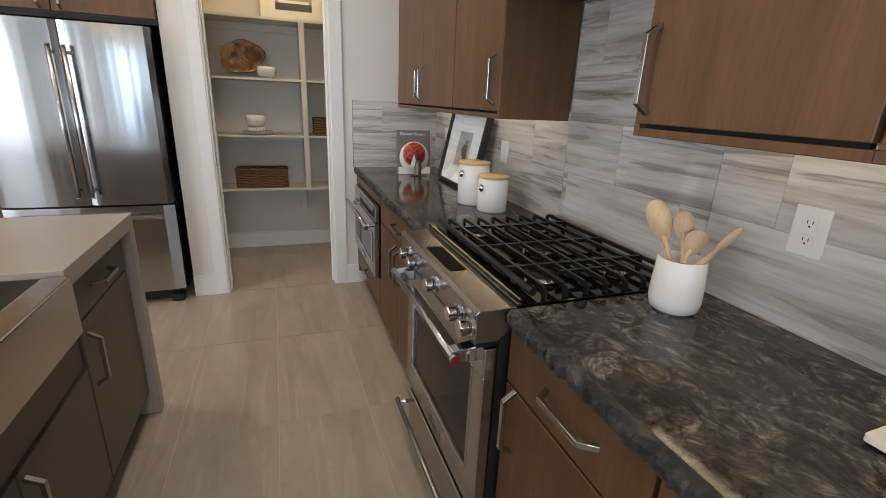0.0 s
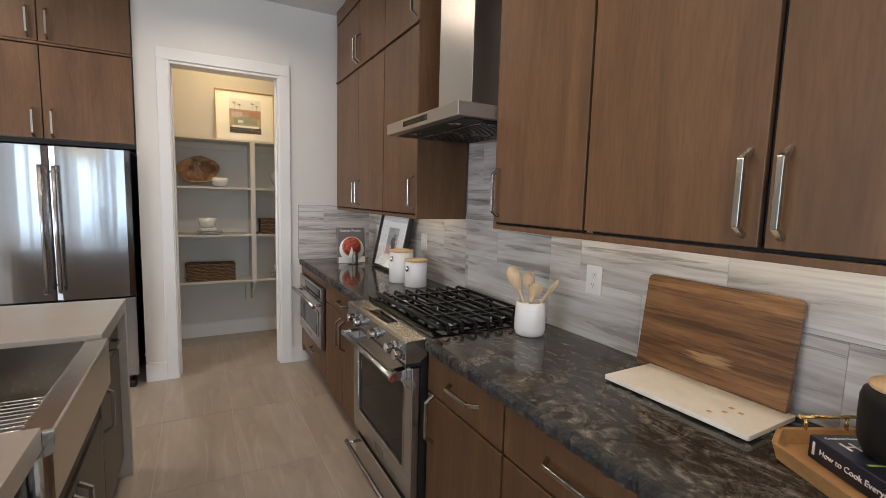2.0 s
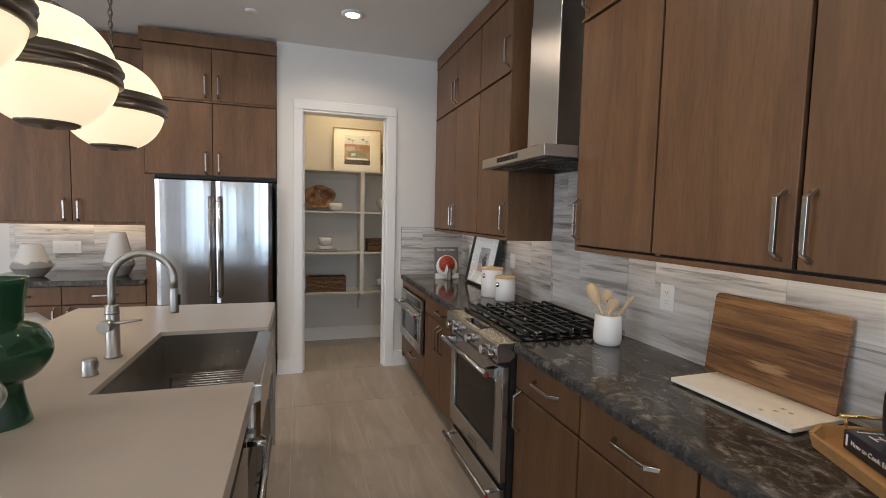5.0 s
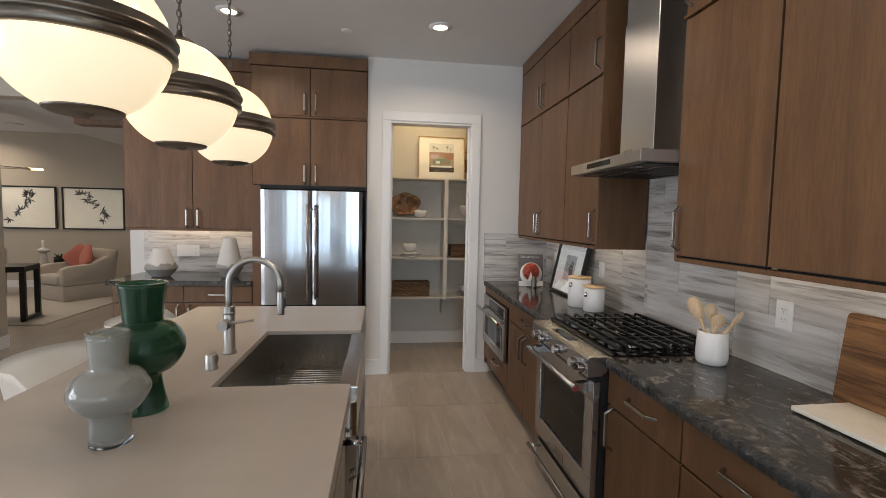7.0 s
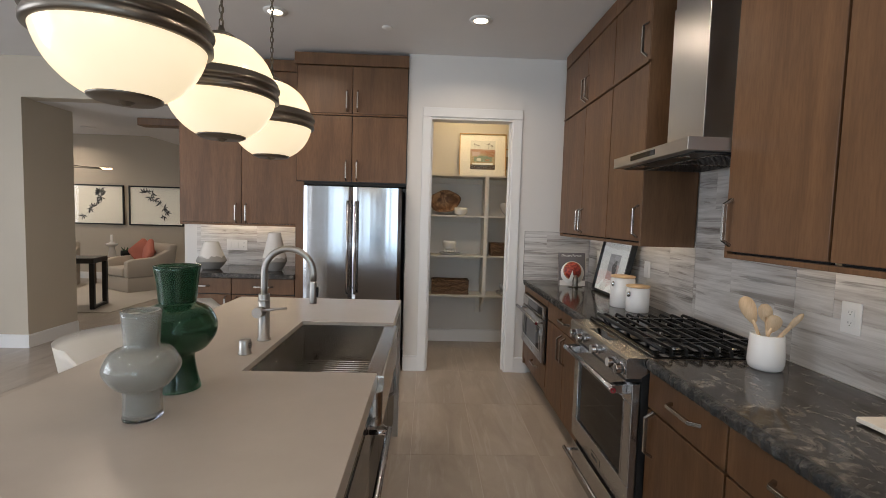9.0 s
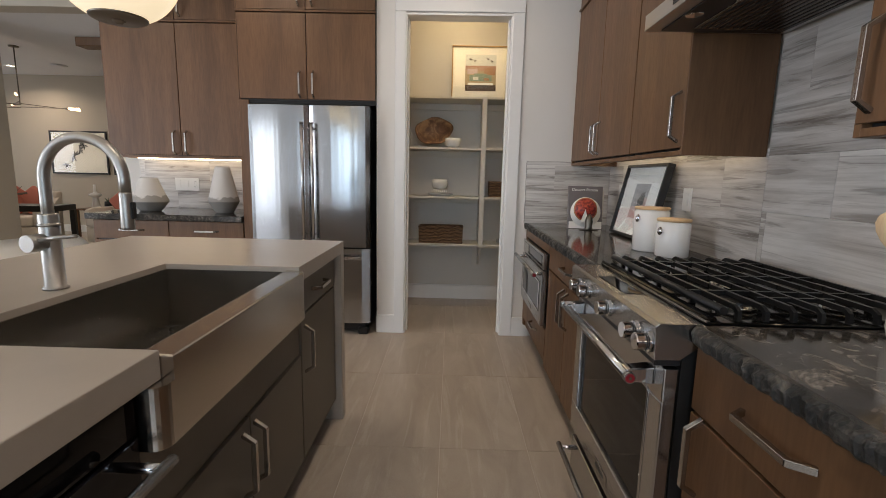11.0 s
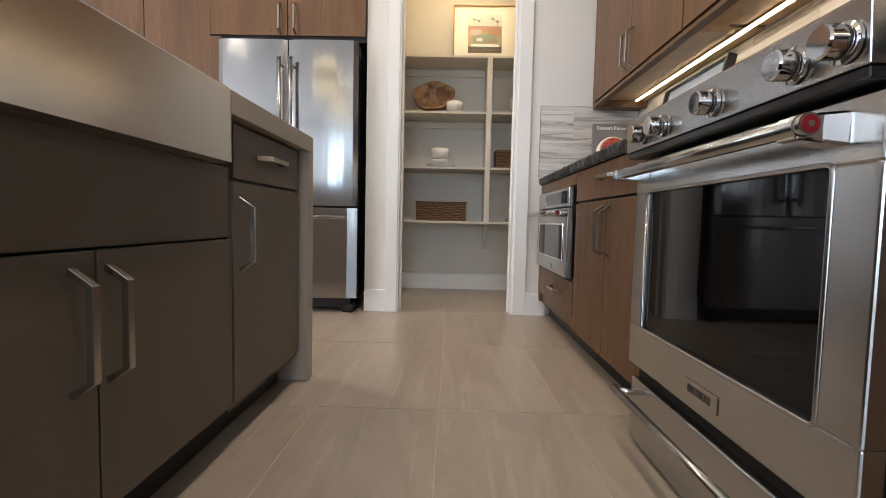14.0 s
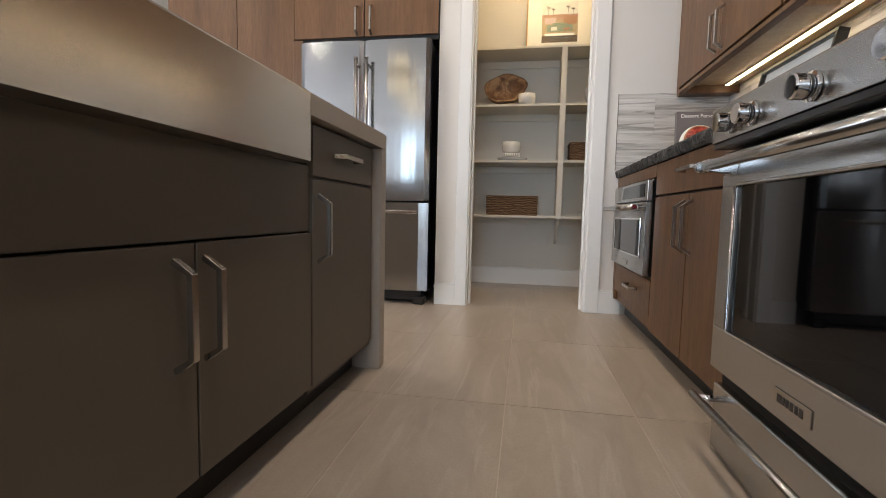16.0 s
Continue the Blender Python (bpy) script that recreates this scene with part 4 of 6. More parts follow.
def fridge():
    t = thing("fridge", (-0.965, 3.85, 0), "stainless steel french-door fridge with bottom freezer drawer", "fridge")
    x0, x1, yf = -1.415, -0.512, 3.462
    part("body", box_bm(x0 + 0.008, x1 - 0.004, 3.535, 4.16, 0.09, 1.743, 0.006), "black_plastic", t)
    part("base_grille", box_bm(x0 + 0.03, x1 - 0.05, 3.51, 3.60, 0.025, 0.085), "black_plastic", t)
    for x in (x0 + 0.10, x1 - 0.06):
        part("foot", box_bm(x - 0.04, x + 0.04, 3.475, 3.56, 0.0, 0.055, 0.01), "black_plastic", t)
    mid = (x0 + x1) / 2

    def curved(a, b, z0, z1):
        n = 14
        front = [(a + (b - a) * i / n, yf - 0.006 * math.sin(math.pi * i / n) + (0.012 if i in (0, n) else 0)) for i in range(n + 1)]
        return prism_bm(front + [(b, 3.53), (a, 3.53)], "z", z0, z1)
    for a, b, hx in ((x0, mid - 0.003, mid - 0.036), (mid + 0.003, x1, mid + 0.036)):
        d = part("door", curved(a, b, 0.700, 1.748), "fridge_steel", t)
        part("handle", rod_bm((hx, yf - 0.058, 0.765), (hx, yf - 0.058, 1.615), 0.0125, 16), "steel", d, "long tubular door handle")
        for z in (0.80, 1.58):
            part("handle_post", rod_bm((hx, yf - 0.058, z), (hx, yf + 0.01, z), 0.010), "steel", d)
        for z in (0.757, 1.617):
            part("handle_cap", rod_bm((hx, yf - 0.058, z), (hx, yf - 0.058, z + 0.006), 0.0145, 16), "nickel", d)
    d = part("freezer_drawer", curved(x0, x1, 0.098, 0.688), "fridge_steel", t)
    part("handle", rod_bm((x0 + 0.06, yf - 0.058, 0.625), (x1 - 0.06, yf - 0.058, 0.625), 0.0125, 16), "steel", d, "long tubular drawer handle")
    for x in (x0 + 0.10, x1 - 0.10):
        part("handle_post", rod_bm((x, yf - 0.058, 0.625), (x, yf + 0.01, 0.625), 0.010), "steel", d)
    part("name_plate", box_bm(mid - 0.05, mid + 0.05, yf - 0.0075, yf - 0.0058, 0.30, 0.318), "nickel", d, "small metal name plate")
    part("hinge_cover", box_bm(x1 - 0.10, x1 - 0.02, 3.48, 3.56, 1.7482, 1.752, 0.003), "black_plastic", t)
    part("hinge_cover", box_bm(x0 + 0.02, x0 + 0.10, 3.48, 3.56, 1.7482, 1.752, 0.003), "black_plastic", t)


fridge()
fc = thing("fridge_cabinet", (-0.99, 3.85, 1.79), "tall dark-stained wood cabinet built over the fridge", "cabinet")
# Black body paints the shade seen between the upper doors.
part("body", box_bm(-1.500, -0.477, YF + 0.021, 4.218, 1.790, 2.860), "black_paint", fc)
part("side_panel", box_bm(-1.506, -1.5005, YF + 0.002, 4.218, 1.790, 2.860), WOOD, fc)
part("side_panel", box_bm(-1.505, -1.430, YF - 0.004, 4.218, 0.0, 1.7895, 0.002), WOOD, fc)
# Dark strip painted as the shade above the fridge, not a real rail.
part("bottom_shadow_rail", box_bm(-1.43, -0.478, YF + 0.012, YF + 0.03, 1.766, 1.7895), "painted_gap_shade", fc)
part("crown", box_bm(-1.52, -0.477, YF - 0.016, 4.218, 2.8605, 2.966, 0.002), WOOD, fc)
part("middle_rail", box_bm(-1.505, -0.478, YF - 0.010, YF + 0.019, 2.408, 2.424, 0.002), WOOD, fc)
for a, b, s in ((-1.500, -0.990, 1), (-0.990, -0.480, -1)):
    hu = b - 0.05 if s > 0 else a + 0.05
    leaf(FW, a, b, 1.797, 2.406, fc, WOOD, (hu, 1.905, True))
    leaf(FW, a, b, 2.426, 2.857, fc, WOOD, (hu, 2.545, True))

YW = 3.800         # fronts of the bar's wall units
bw = thing("wall_cabinet", (-2.1, 3.98, 1.359), "dark-stained wood wall cabinet over the bar", "cabinet")
FB = front_w(YW + 0.02)
# Body coloured black as painted shade in the door gaps.
part("body", box_bm(-2.700, -1.507, YW + 0.021, 4.219, 1.376, 2.866), "black_paint", bw)
part("side_panel", box_bm(-2.716, -2.7005, YW + 0.002, 4.219, 1.356, 2.866), WOOD, bw)
part("bottom_panel", box_bm(-2.700, -1.507, YW + 0.020, 4.2085, 1.3755, 1.3759), "cabinet_inside", bw)
part("light_rail", box_bm(-2.715, -1.506, YW + 0.003, YW + 0.019, 1.354, 1.376, 0.001), WOOD, bw)
part("crown", box_bm(-2.73, -1.521, YW - 0.016, 4.219, 2.8665, 2.974, 0.002), WOOD, bw)
part("middle_rail", box_bm(-2.715, -1.506, YW - 0.010, YW + 0.019, 2.408, 2.424, 0.002), WOOD, bw)
for a, b, s in ((-2.713, -2.117, 1), (-2.117, -1.508, -1)):
    hu = b - 0.05 if s > 0 else a + 0.05
    leaf(FB, a, b, 1.376, 2.406, bw, WOOD, (hu, 1.48, True))
    leaf(FB, a, b, 2.426, 2.864, bw, WOOD, (hu, 2.545, True))
bl = thing("led_strip", (-2.1, 4.1, 1.364), "warm under-cabinet light strip over the bar", "light strip", "under-cabinet lights")
part("diffuser", box_bm(-2.68, -1.53, 4.085, 4.100, 1.3500, 1.3755, 0.001), "led_strip", bl)

YD = 3.520
bb = thing("base_cabinet", (-2.1, 3.86, 0), "dark-stained wood bar cabinet with drawers and doors", "cabinet")
FD = front_w(YD + 0.02)
# Black again here: shade between drawers and doors, put into the colour.
part("body", box_bm(-2.675, -1.507, YD + 0.021, 4.218, 0.10, 0.868), "black_paint", bb)
part("side_panel", box_bm(-2.691, -2.6755, YD + 0.002, 4.218, 0.0, 0.868), WOOD, bb)
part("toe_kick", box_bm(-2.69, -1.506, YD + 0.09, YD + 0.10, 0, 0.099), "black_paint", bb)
for a, b, s in ((-2.688, -2.098, 1), (-2.098, -1.508, -1)):
    leaf(FD, a, b, 0.715, 0.866, bb, WOOD, ((a + b) / 2, 0.79, False), "drawer")
    leaf(FD, a, b, 0.105, 0.711, bb, WOOD, (b - 0.05 if s > 0 else a + 0.05, 0.60, True))
bt = thing("worktop", (-2.1, 3.86, 0.869), "dark granite bar worktop", "worktop", "granite worktops")
part("slab", box_bm(-2.735, -1.506, 3.490, 4.209, 0.869, CT, 0.003), "granite", bt)

# ---- island ----
XI = -0.430        # aisle edge of the island top
Y0, Y1 = -1.05, 2.256
IT = 0.924         # island top height
IP = "island_paint"
top = thing("island_worktop", (-0.95, 0.6, 0.867), "pale grey-beige quartz island top with a waterfall end", "worktop")
SX, SY0, SY1 = -0.906, 0.805, 1.585
part("slab", prism_bm([(-1.495, Y0), (XI, Y0), (XI, SY0), (SX, SY0), (SX, SY1), (XI, SY1), (XI, Y1), (-1.495, Y1)], "z", 0.867, IT, 0.002), "quartz", top)
part("waterfall_end", box_bm(-1.495, XI, Y1 - 0.058, Y1, 0.0, 0.8665, 0.002), "quartz", top)
FI = front_i(-0.479)


def isle_unit(y0, y1, label, fronts, recess=False):
    u = thing("island_cabinet", (-0.75, (y0 + y1) / 2, 0), label, "cabinet", "island cabinets")
    if recess:
        part("body", join(box_bm(-1.05, -0.501, y0, y1, 0.10, 0.60), box_bm(-1.05, -0.93, y0, y1, 0.60, 0.865), box_bm(-0.93, -0.501, y0, y0 + 0.006, 0.60, 0.7395), box_bm(-0.93, -0.501, y1 - 0.016, y1, 0.60, 0.7395)), IP, u)
    else:
        part("body", box_bm(-1.05, -0.475, y0, y1, 0.10, 0.865), IP, u)
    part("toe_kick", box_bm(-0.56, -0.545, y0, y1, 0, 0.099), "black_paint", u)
    for kind, a, b, c, d, h in fronts:
        leaf(FI, a, b, c, d, u, IP, h, kind)
    return u


isle_unit(1.672, 2.197, "taupe painted island cabinet with a drawer over a door", [("drawer", 1.674, 2.176, 0.716, 0.862, (1.90, 0.789, False, 0.17)), ("door", 1.674, 2.176, 0.122, 0.712, (1.712, 0.572, True))])
sb = isle_unit(0.762, 1.671, "taupe painted sink cabinet below the apron sink", [("door", 0.764, 1.218, 0.122, 0.565, (1.166, 0.440, True)), ("door", 1.218, 1.669, 0.122, 0.565, (1.240, 0.440, True))], True)
part("apron_panel", box_bm(-0.4865, -0.4680, 0.763, 1.670, 0.567, 0.7440), IP, sb)
isle_unit(-0.45, 0.158, "taupe painted island cabinet", [("door", -0.448, 0.156, 0.122, 0.860, (0.09, 0.60, True))])
isle_unit(-1.05, -0.451, "taupe painted island cabinet", [("door", -1.048, -0.453, 0.122, 0.860, (-0.52, 0.60, True))])
back = thing("island_back_panel", (-1.07, 0.6, 0), "taupe painted back panel of the island", "panel")
part("panel", box_bm(-1.075, -1.051, Y0, 2.197, 0.0, 0.8665), IP, back)


def dishwasher():
    t = thing("dishwasher", (-0.75, 0.46, 0), "dark stainless dishwasher with a tubular handle", "dishwasher")
    part("body", box_bm(-1.045, -0.478, 0.162, 0.758, 0.08, 0.862), "black_plastic", t)
    part("door", box_bm(-0.477, -0.445, 0.164, 0.756, 0.115, 0.780, 0.004, 2), "black_glass", t, "dark polished steel door")
    part("control_panel", box_bm(-0.477, -0.448, 0.164, 0.756, 0.784, 0.858, 0.003), "black_glass", t)
    part("handle", rod_bm((-0.378, 0.185, 0.748), (-0.378, 0.742, 0.748), 0.011, 16), "steel", t, "tubular steel handle")
    for y in (0.22, 0.715):
        part("handle_post", rod_bm((-0.378, y, 0.748), (-0.444, y, 0.748), 0.009), "chrome", t)
    part("toe_kick", box_bm(-0.56, -0.53, 0.164, 0.756, 0, 0.079), "black_paint", t)


dishwasher()


def sink():
    t = thing("apron_sink", (-0.65, 1.16, 0.62), "stainless steel apron-front sink set in the island", "sink")
    x0, x1, y0, y1, zb = -0.9045, -0.474, 0.8065, 1.5835, 0.690
    S = "sink_steel"
    part("basin_floor", box_bm(x0, x1, y0, y1, zb, zb + 0.006), S, t)
    part("basin_wall", box_bm(x0, x0 + 0.006, y0, y1, zb + 0.0062, 0.906), S, t)
    part("basin_wall", box_bm(x0 + 0.0062, x1, y0, y0 + 0.006, zb + 0.0062, 0.906), S, t)
    part("basin_wall", box_bm(x0 + 0.0062, x1, y1 - 0.006, y1, zb + 0.0062, 0.906), S, t)
    # apron: a folded front, rounded at its ends, with a broad flat rim
    ya, yb, xa = 0.764, 1.582, -0.406
    out = [(x1 - 0.002, SY0 + 0.002), (x1 - 0.002, yb)]
    for k in range(7):
        a = radians(90 - 15 * k)
        out.append((xa - 0.03 + 0.03 * math.cos(a), yb - 0.03 + 0.03 * math.sin(a)))
    out.append((xa, SY0 + 0.002))
    bm = prism_bm(out, "z", 0.7445, 0.913)
    crest = [e for e in bm.edges if all(v.co.z > 0.9 for v in e.verts)]
    bmesh.ops.bevel(bm, geom=crest, offset=0.006, segments=3, affect="EDGES", profile=0.5)
    end = [(x1 - 0.002, SY0 + 0.0015)]
    end.append((xa, SY0 + 0.0015))
    for k in range(7):
        a = radians(-15 * k)
        end.append((xa - 0.03 + 0.03 * math.cos(a), ya + 0.03 + 0.03 * math.sin(a)))
    end.append((x1 - 0.002, ya))
    rim = prism_bm(end, "z", 0.7445, 0.8655)
    part("apron", join(bm, rim), "apron_steel_lit", t, "brushed steel apron front")
    part("drain", lathe_bm([(0.0, 0.0), (0.035, 0.0), (0.045, 0.004), (0.055, 0.004), (0.057, 0.0)], 24, (-0.66, 1.16, zb + 0.0062)), "chrome", t)
    g = thing("sink_rack", (-0.65, 1.16, zb + 0.006), "bright wire rack in the bottom of the sink", "sink rack")
    zr = zb + 0.040
    for k in range(22):
        y = 0.845 + 0.0325 * k
        part("wire", tube_bm([(-0.880, y, zr), (-0.500, y, zr)], 0.0034, 8), "chrome", g)
    for x in (-0.858, -0.69, -0.507):
        part("cross_wire", tube_bm([(x, 0.82, zr - 0.005), (x, 1.545, zr - 0.005)], 0.0032, 8), "chrome", g)
    for x in (-0.85, -0.515):
        for y in (0.86, 1.50):
            part("rack_foot", rod_bm((x, y, zb + 0.0062), (x, y, zr - 0.004), 0.006), "black_plastic", g)


sink()


def faucet():
    bx, by = -0.974, 1.212
    t = thing("faucet", (bx, by, IT), "brushed nickel gooseneck kitchen faucet", "faucet")
    part("base", lathe_bm([(0.0, 0.0), (0.030, 0.0), (0.030, 0.006), (0.0245, 0.009), (0.0235, 0.20), (0.0235, 0.205), (0.0, 0.206)], 28, (bx, by, IT + 0.0002)), "brushed_nickel", t)
    R, zt = 0.107, 1.330
    pts = [(bx, by, 1.10), (bx, by, 1.16), (bx, by, zt - R)]
    for k in range(1, 19):
        a = radians(180 - 10 * k)
        pts.append((bx + R + R * math.cos(a), by, zt - R + R * math.sin(a)))
    pts += [(bx + 2 * R, by, 1.180)]
    part("spout", tube_bm(pts, 0.0142, 18), "brushed_nickel", t)
    sp = part("spray_head", tube_bm([(bx + 2 * R, by, 1.190), (bx + 2 * R, by, 1.186), (bx + 2 * R, by, 1.098), (bx + 2 * R, by, 1.091)], [0.014, 0.0155, 0.0165, 0.0155], 20), "brushed_nickel", t)
    part("button", box_bm(bx + 2 * R + 0.014, bx + 2 * R + 0.022, by - 0.009, by + 0.009, 1.12, 1.165, 0.003), "black_plastic", sp)
    part("collar", rod_bm((bx, by, 1.095), (bx, by, 1.104), 0.0255, 24), "brushed_nickel", t)
    hub = part("valve_hub", rod_bm((bx - 0.004, by - 0.020, 1.055), (bx - 0.010, by - 0.062, 1.055), 0.0225, 24), "brushed_nickel", t)
    part("lever", tube_bm([(bx + 0.01, by - 0.046, 1.062), (bx + 0.06, by - 0.050, 1.072), (bx + 0.115, by - 0.052, 1.078)], [0.008, 0.0055, 0.005], 12), "brushed_nickel", hub)


faucet()
sw = thing("air_switch", (-0.975, 1.004, IT), "brushed nickel air gap cap beside the faucet", "air gap cap")
part("cap", lathe_bm([(0.0, 0.0), (0.026, 0.0), (0.026, 0.004), (0.023, 0.006), (0.023, 0.052), (0.021, 0.058), (0.0, 0.060)], 28, (-0.975, 1.004, IT + 0.0002)), "brushed_nickel", sw)
for k in range(3):
    part("slot", box_bm(-0.960, -0.9515, 0.990, 1.018, IT + 0.026 + 0.008 * k, IT + 0.029 + 0.008 * k), "black_plastic", sw)

# ---- lamps ----


def downlight(x, y, z):
    t = thing("downlight", (x, y, z - 0.012), "round white recessed ceiling downlight, lit", "downlight", "recessed downlights")
    part("trim_ring", lathe_bm([(0.055, 0.0), (0.085, 0.002), (0.088, 0.010), (0.055, 0.0105)], 32, (x, y, z - 0.0115)), "white_trim", t)
    part("lens", lathe_bm([(0.0, 0.0), (0.054, 0.0), (0.054, 0.004), (0.0, 0.004)], 32, (x, y, z - 0.0055)), "downlight_glow", t, "glowing lens")


# The last four fittings are assumed, added with their lamps.
for cx, cy in CANS:
    downlight(cx, cy, H)
downlight(-7.70, 8.3, 3.02)
sd = thing("smoke_detector", (-0.63, 2.98, H - 0.012), "round white ceiling sprinkler cover", "sprinkler cover")
part("cover", lathe_bm([(0.0, 0.0), (0.036, 0.0), (0.040, 0.004), (0.042, 0.0115), (0.0, 0.0116)], 28, (-0.63, 2.98, H - 0.0118)), "white_trim", sd)
vt = thing("ceiling_speaker", (-6.75, 8.2, 3.005), "round flush white ceiling speaker", "speaker")
part("grille", lathe_bm([(0.0, 0.0), (0.12, 0.0), (0.125, 0.010), (0.0, 0.0145)], 28, (-6.75, 8.2, 3.0055)), "ceiling", vt)


def pendant(x, y, zb=1.800):
    """Opal globe in two halves with a stepped bronze belt, a bottom disc, and a chain."""
    R, rd = 0.214, 0.090
    zc = zb + math.sqrt(R * R - rd * rd)
    t = thing("pendant_lamp", (x, y, zb - 0.012), "opal glass globe pendant with a stepped bronze belt, lit", "pendant lamp", "pendants over the island")

    def arc(a0, a1, n=14):
        return [(R * math.cos(radians(a0 + (a1 - a0) * k / n)), R * math.sin(radians(a0 + (a1 - a0) * k / n))) for k in range(n + 1)]
    lo = math.degrees(math.asin(-(zc - zb) / R))
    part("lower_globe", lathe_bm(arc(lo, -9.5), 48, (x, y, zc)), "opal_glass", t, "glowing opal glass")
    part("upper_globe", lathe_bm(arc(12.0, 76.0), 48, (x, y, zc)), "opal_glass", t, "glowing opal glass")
    belt = [(R - 0.008, -0.040), (R + 0.006, -0.040), (R + 0.013, -0.035), (R + 0.013, -0.018), (R + 0.009, -0.010), (R + 0.004, -0.006), (R + 0.005, 0.002), (R + 0.015, 0.006), (R + 0.017, 0.010), (R + 0.017, 0.017), (R + 0.012, 0.019), (R + 0.012, 0.026), (R + 0.008, 0.028), (R + 0.008, 0.036), (R + 0.003, 0.038), (R + 0.003, 0.044), (R - 0.008, 0.047), (R - 0.014, 0.047)]
    part("belt", lathe_bm(belt, 56, (x, y, zc)), "bronze", t, "stepped aged-bronze belt")
    d = part("bottom_disc", lathe_bm([(0.0, -0.010), (0.080, -0.010), (0.086, -0.006), (0.093, -0.004), (0.095, 0.004), (0.090, 0.008), (0.0, 0.008)], 40, (x, y, zb)), "bronze", t)
    part("finial", lathe_bm([(0.0, -0.022), (0.010, -0.021), (0.014, -0.016), (0.020, -0.0135), (0.022, -0.0102)], 20, (x, y, zb)), "bronze", d)
    part("top_cap", lathe_bm([(0.054, 0.0), (0.056, 0.010), (0.040, 0.020), (0.016, 0.026), (0.010, 0.05), (0.0, 0.052)], 28, (x, y, zc + R * 0.965)), "bronze", t)
    part("bulb", lathe_bm([(0.0, -0.045), (0.025, -0.038), (0.036, -0.015), (0.032, 0.012), (0.016, 0.035), (0.013, 0.06), (0.0, 0.06)], 20, (x, y, zc + 0.02)), "lamp_core", t)
    z0 = zc + R * 0.965 + 0.050
    ch = part("chain", rod_bm((x + 0.004, y, z0 - 0.01), (x + 0.004, y, H - 0.03), 0.0022, 8), "bronze", t, "bronze chain and cord")
    n = int((H - 0.03 - z0) / 0.027)
    for k in range(n):
        zz = z0 + 0.027 * k
        loop = []
        for j in range(13):
            a = 2 * math.pi * j / 12
            p = Vector((0.0085 * math.cos(a), 0, 0.018 * math.sin(a)))
            loop.append(Matrix.Rotation(radians(90 * (k % 2) + 35), 4, "Z") @ p + Vector((x, y, zz + 0.014)))
        part("link", tube_bm(loop, 0.0024, 6), "bronze", ch)
    part("canopy", lathe_bm([(0.0, -0.035), (0.012, -0.034), (0.016, -0.022), (0.058, -0.018), (0.064, -0.010), (0.064, -0.0005), (0.0, -0.0004)], 32, (x, y, H)), "bronze", t)


for py in (0.566, 1.175, 1.784):
    pendant(-1.139, py)

# ---- pantry ----
SH = [0.618, 1.070, 1.523, 1.976]


def pantry_shelves():
    t = thing("pantry_shelves", (0.3, 4.5, 0.3), "beige painted pantry shelves on cleats and a bracket", "shelving")
    for z in SH:
        part("shelf", box_bm(-0.699, 1.315, 4.330, 4.654, z - 0.019, z, 0.0015), "shelf_paint", t)
        part("cleat", box_bm(-0.699, 1.315, 4.637, 4.6545, z - 0.080, z - 0.0195, 0.001), "shelf_paint", t)
    for a, b in zip(SH, SH[1:]):
        part("divider", box_bm(0.372, 0.408, 4.328, 4.636, a + 0.0003, b - 0.0195, 0.001), "shelf_paint", t)
    part("divider_edge", box_bm(0.368, 0.412, 4.320, 4.3278, SH[0] - 0.02, SH[3], 0.001), "shelf_paint", t)
    part("bracket", prism_bm([(4.345, SH[0] - 0.0195), (4.345, SH[0] - 0.035), (4.600, 0.375), (4.6365, 0.375), (4.6365, SH[0] - 0.0195)], "x", 0.380, 0.400), "shelf_paint", t)
    part("bracket_cleat", box_bm(0.33, 0.426, 4.637, 4.6545, 0.36, SH[0] - 0.081, 0.001), "shelf_paint", t)


pantry_shelves()


def basket(x, y, z, w, d, h, label):
    t = thing("basket", (x, y, z), label, "basket", "pantry baskets")

    def slab(a, b, c, e, kx):
        bm = box_bm(a, b, c, e, z + 0.002, z + h)
        bmesh.ops.subdivide_edges(bm, edges=bm.edges[:], cuts=11, use_grid_fill=True)
        for v in bm.verts:
            q = Vector((v.co.x * 55, v.co.y * 55, v.co.z * 75))
            k = 0.0035 * math.sin(v.co.z * 330 + 2 * math.sin((v.co.x + v.co.y) * 70)) + 0.003 * noise.noise(q)
            if kx:
                v.co.x += k
            else:
                v.co.y += k
        return bm
    part("side", slab(x - w / 2, x + w / 2, y - d / 2, y - d / 2 + 0.012, False), "wicker", t)
    part("side", slab(x - w / 2, x + w / 2, y + d / 2 - 0.012, y + d / 2, False), "wicker", t)
    part("side", slab(x - w / 2, x - w / 2 + 0.012, y - d / 2, y + d / 2, True), "wicker", t)
    part("side", slab(x + w / 2 - 0.012, x + w / 2, y - d / 2, y + d / 2, True), "wicker", t)
    part("bottom", box_bm(x - w / 2 + 0.01, x + w / 2 - 0.01, y - d / 2 + 0.01, y + d / 2 - 0.01, z + 0.001, z + 0.012), "wicker", t)
    rim = [(x + a, y + b, z + h) for a, b in round_rect(w, d, 0.03, 4)]
    part("rim", tube_bm(rim + rim[:1], 0.009, 8), "wicker", t)


basket(0.010, 4.47, SH[0] + 0.0003, 0.420, 0.22, 0.155, "long brown woven basket on the pantry shelf")
basket(0.585, 4.46, SH[1] + 0.0003, 0.240, 0.20, 0.140, "small brown woven basket on the pantry shelf")


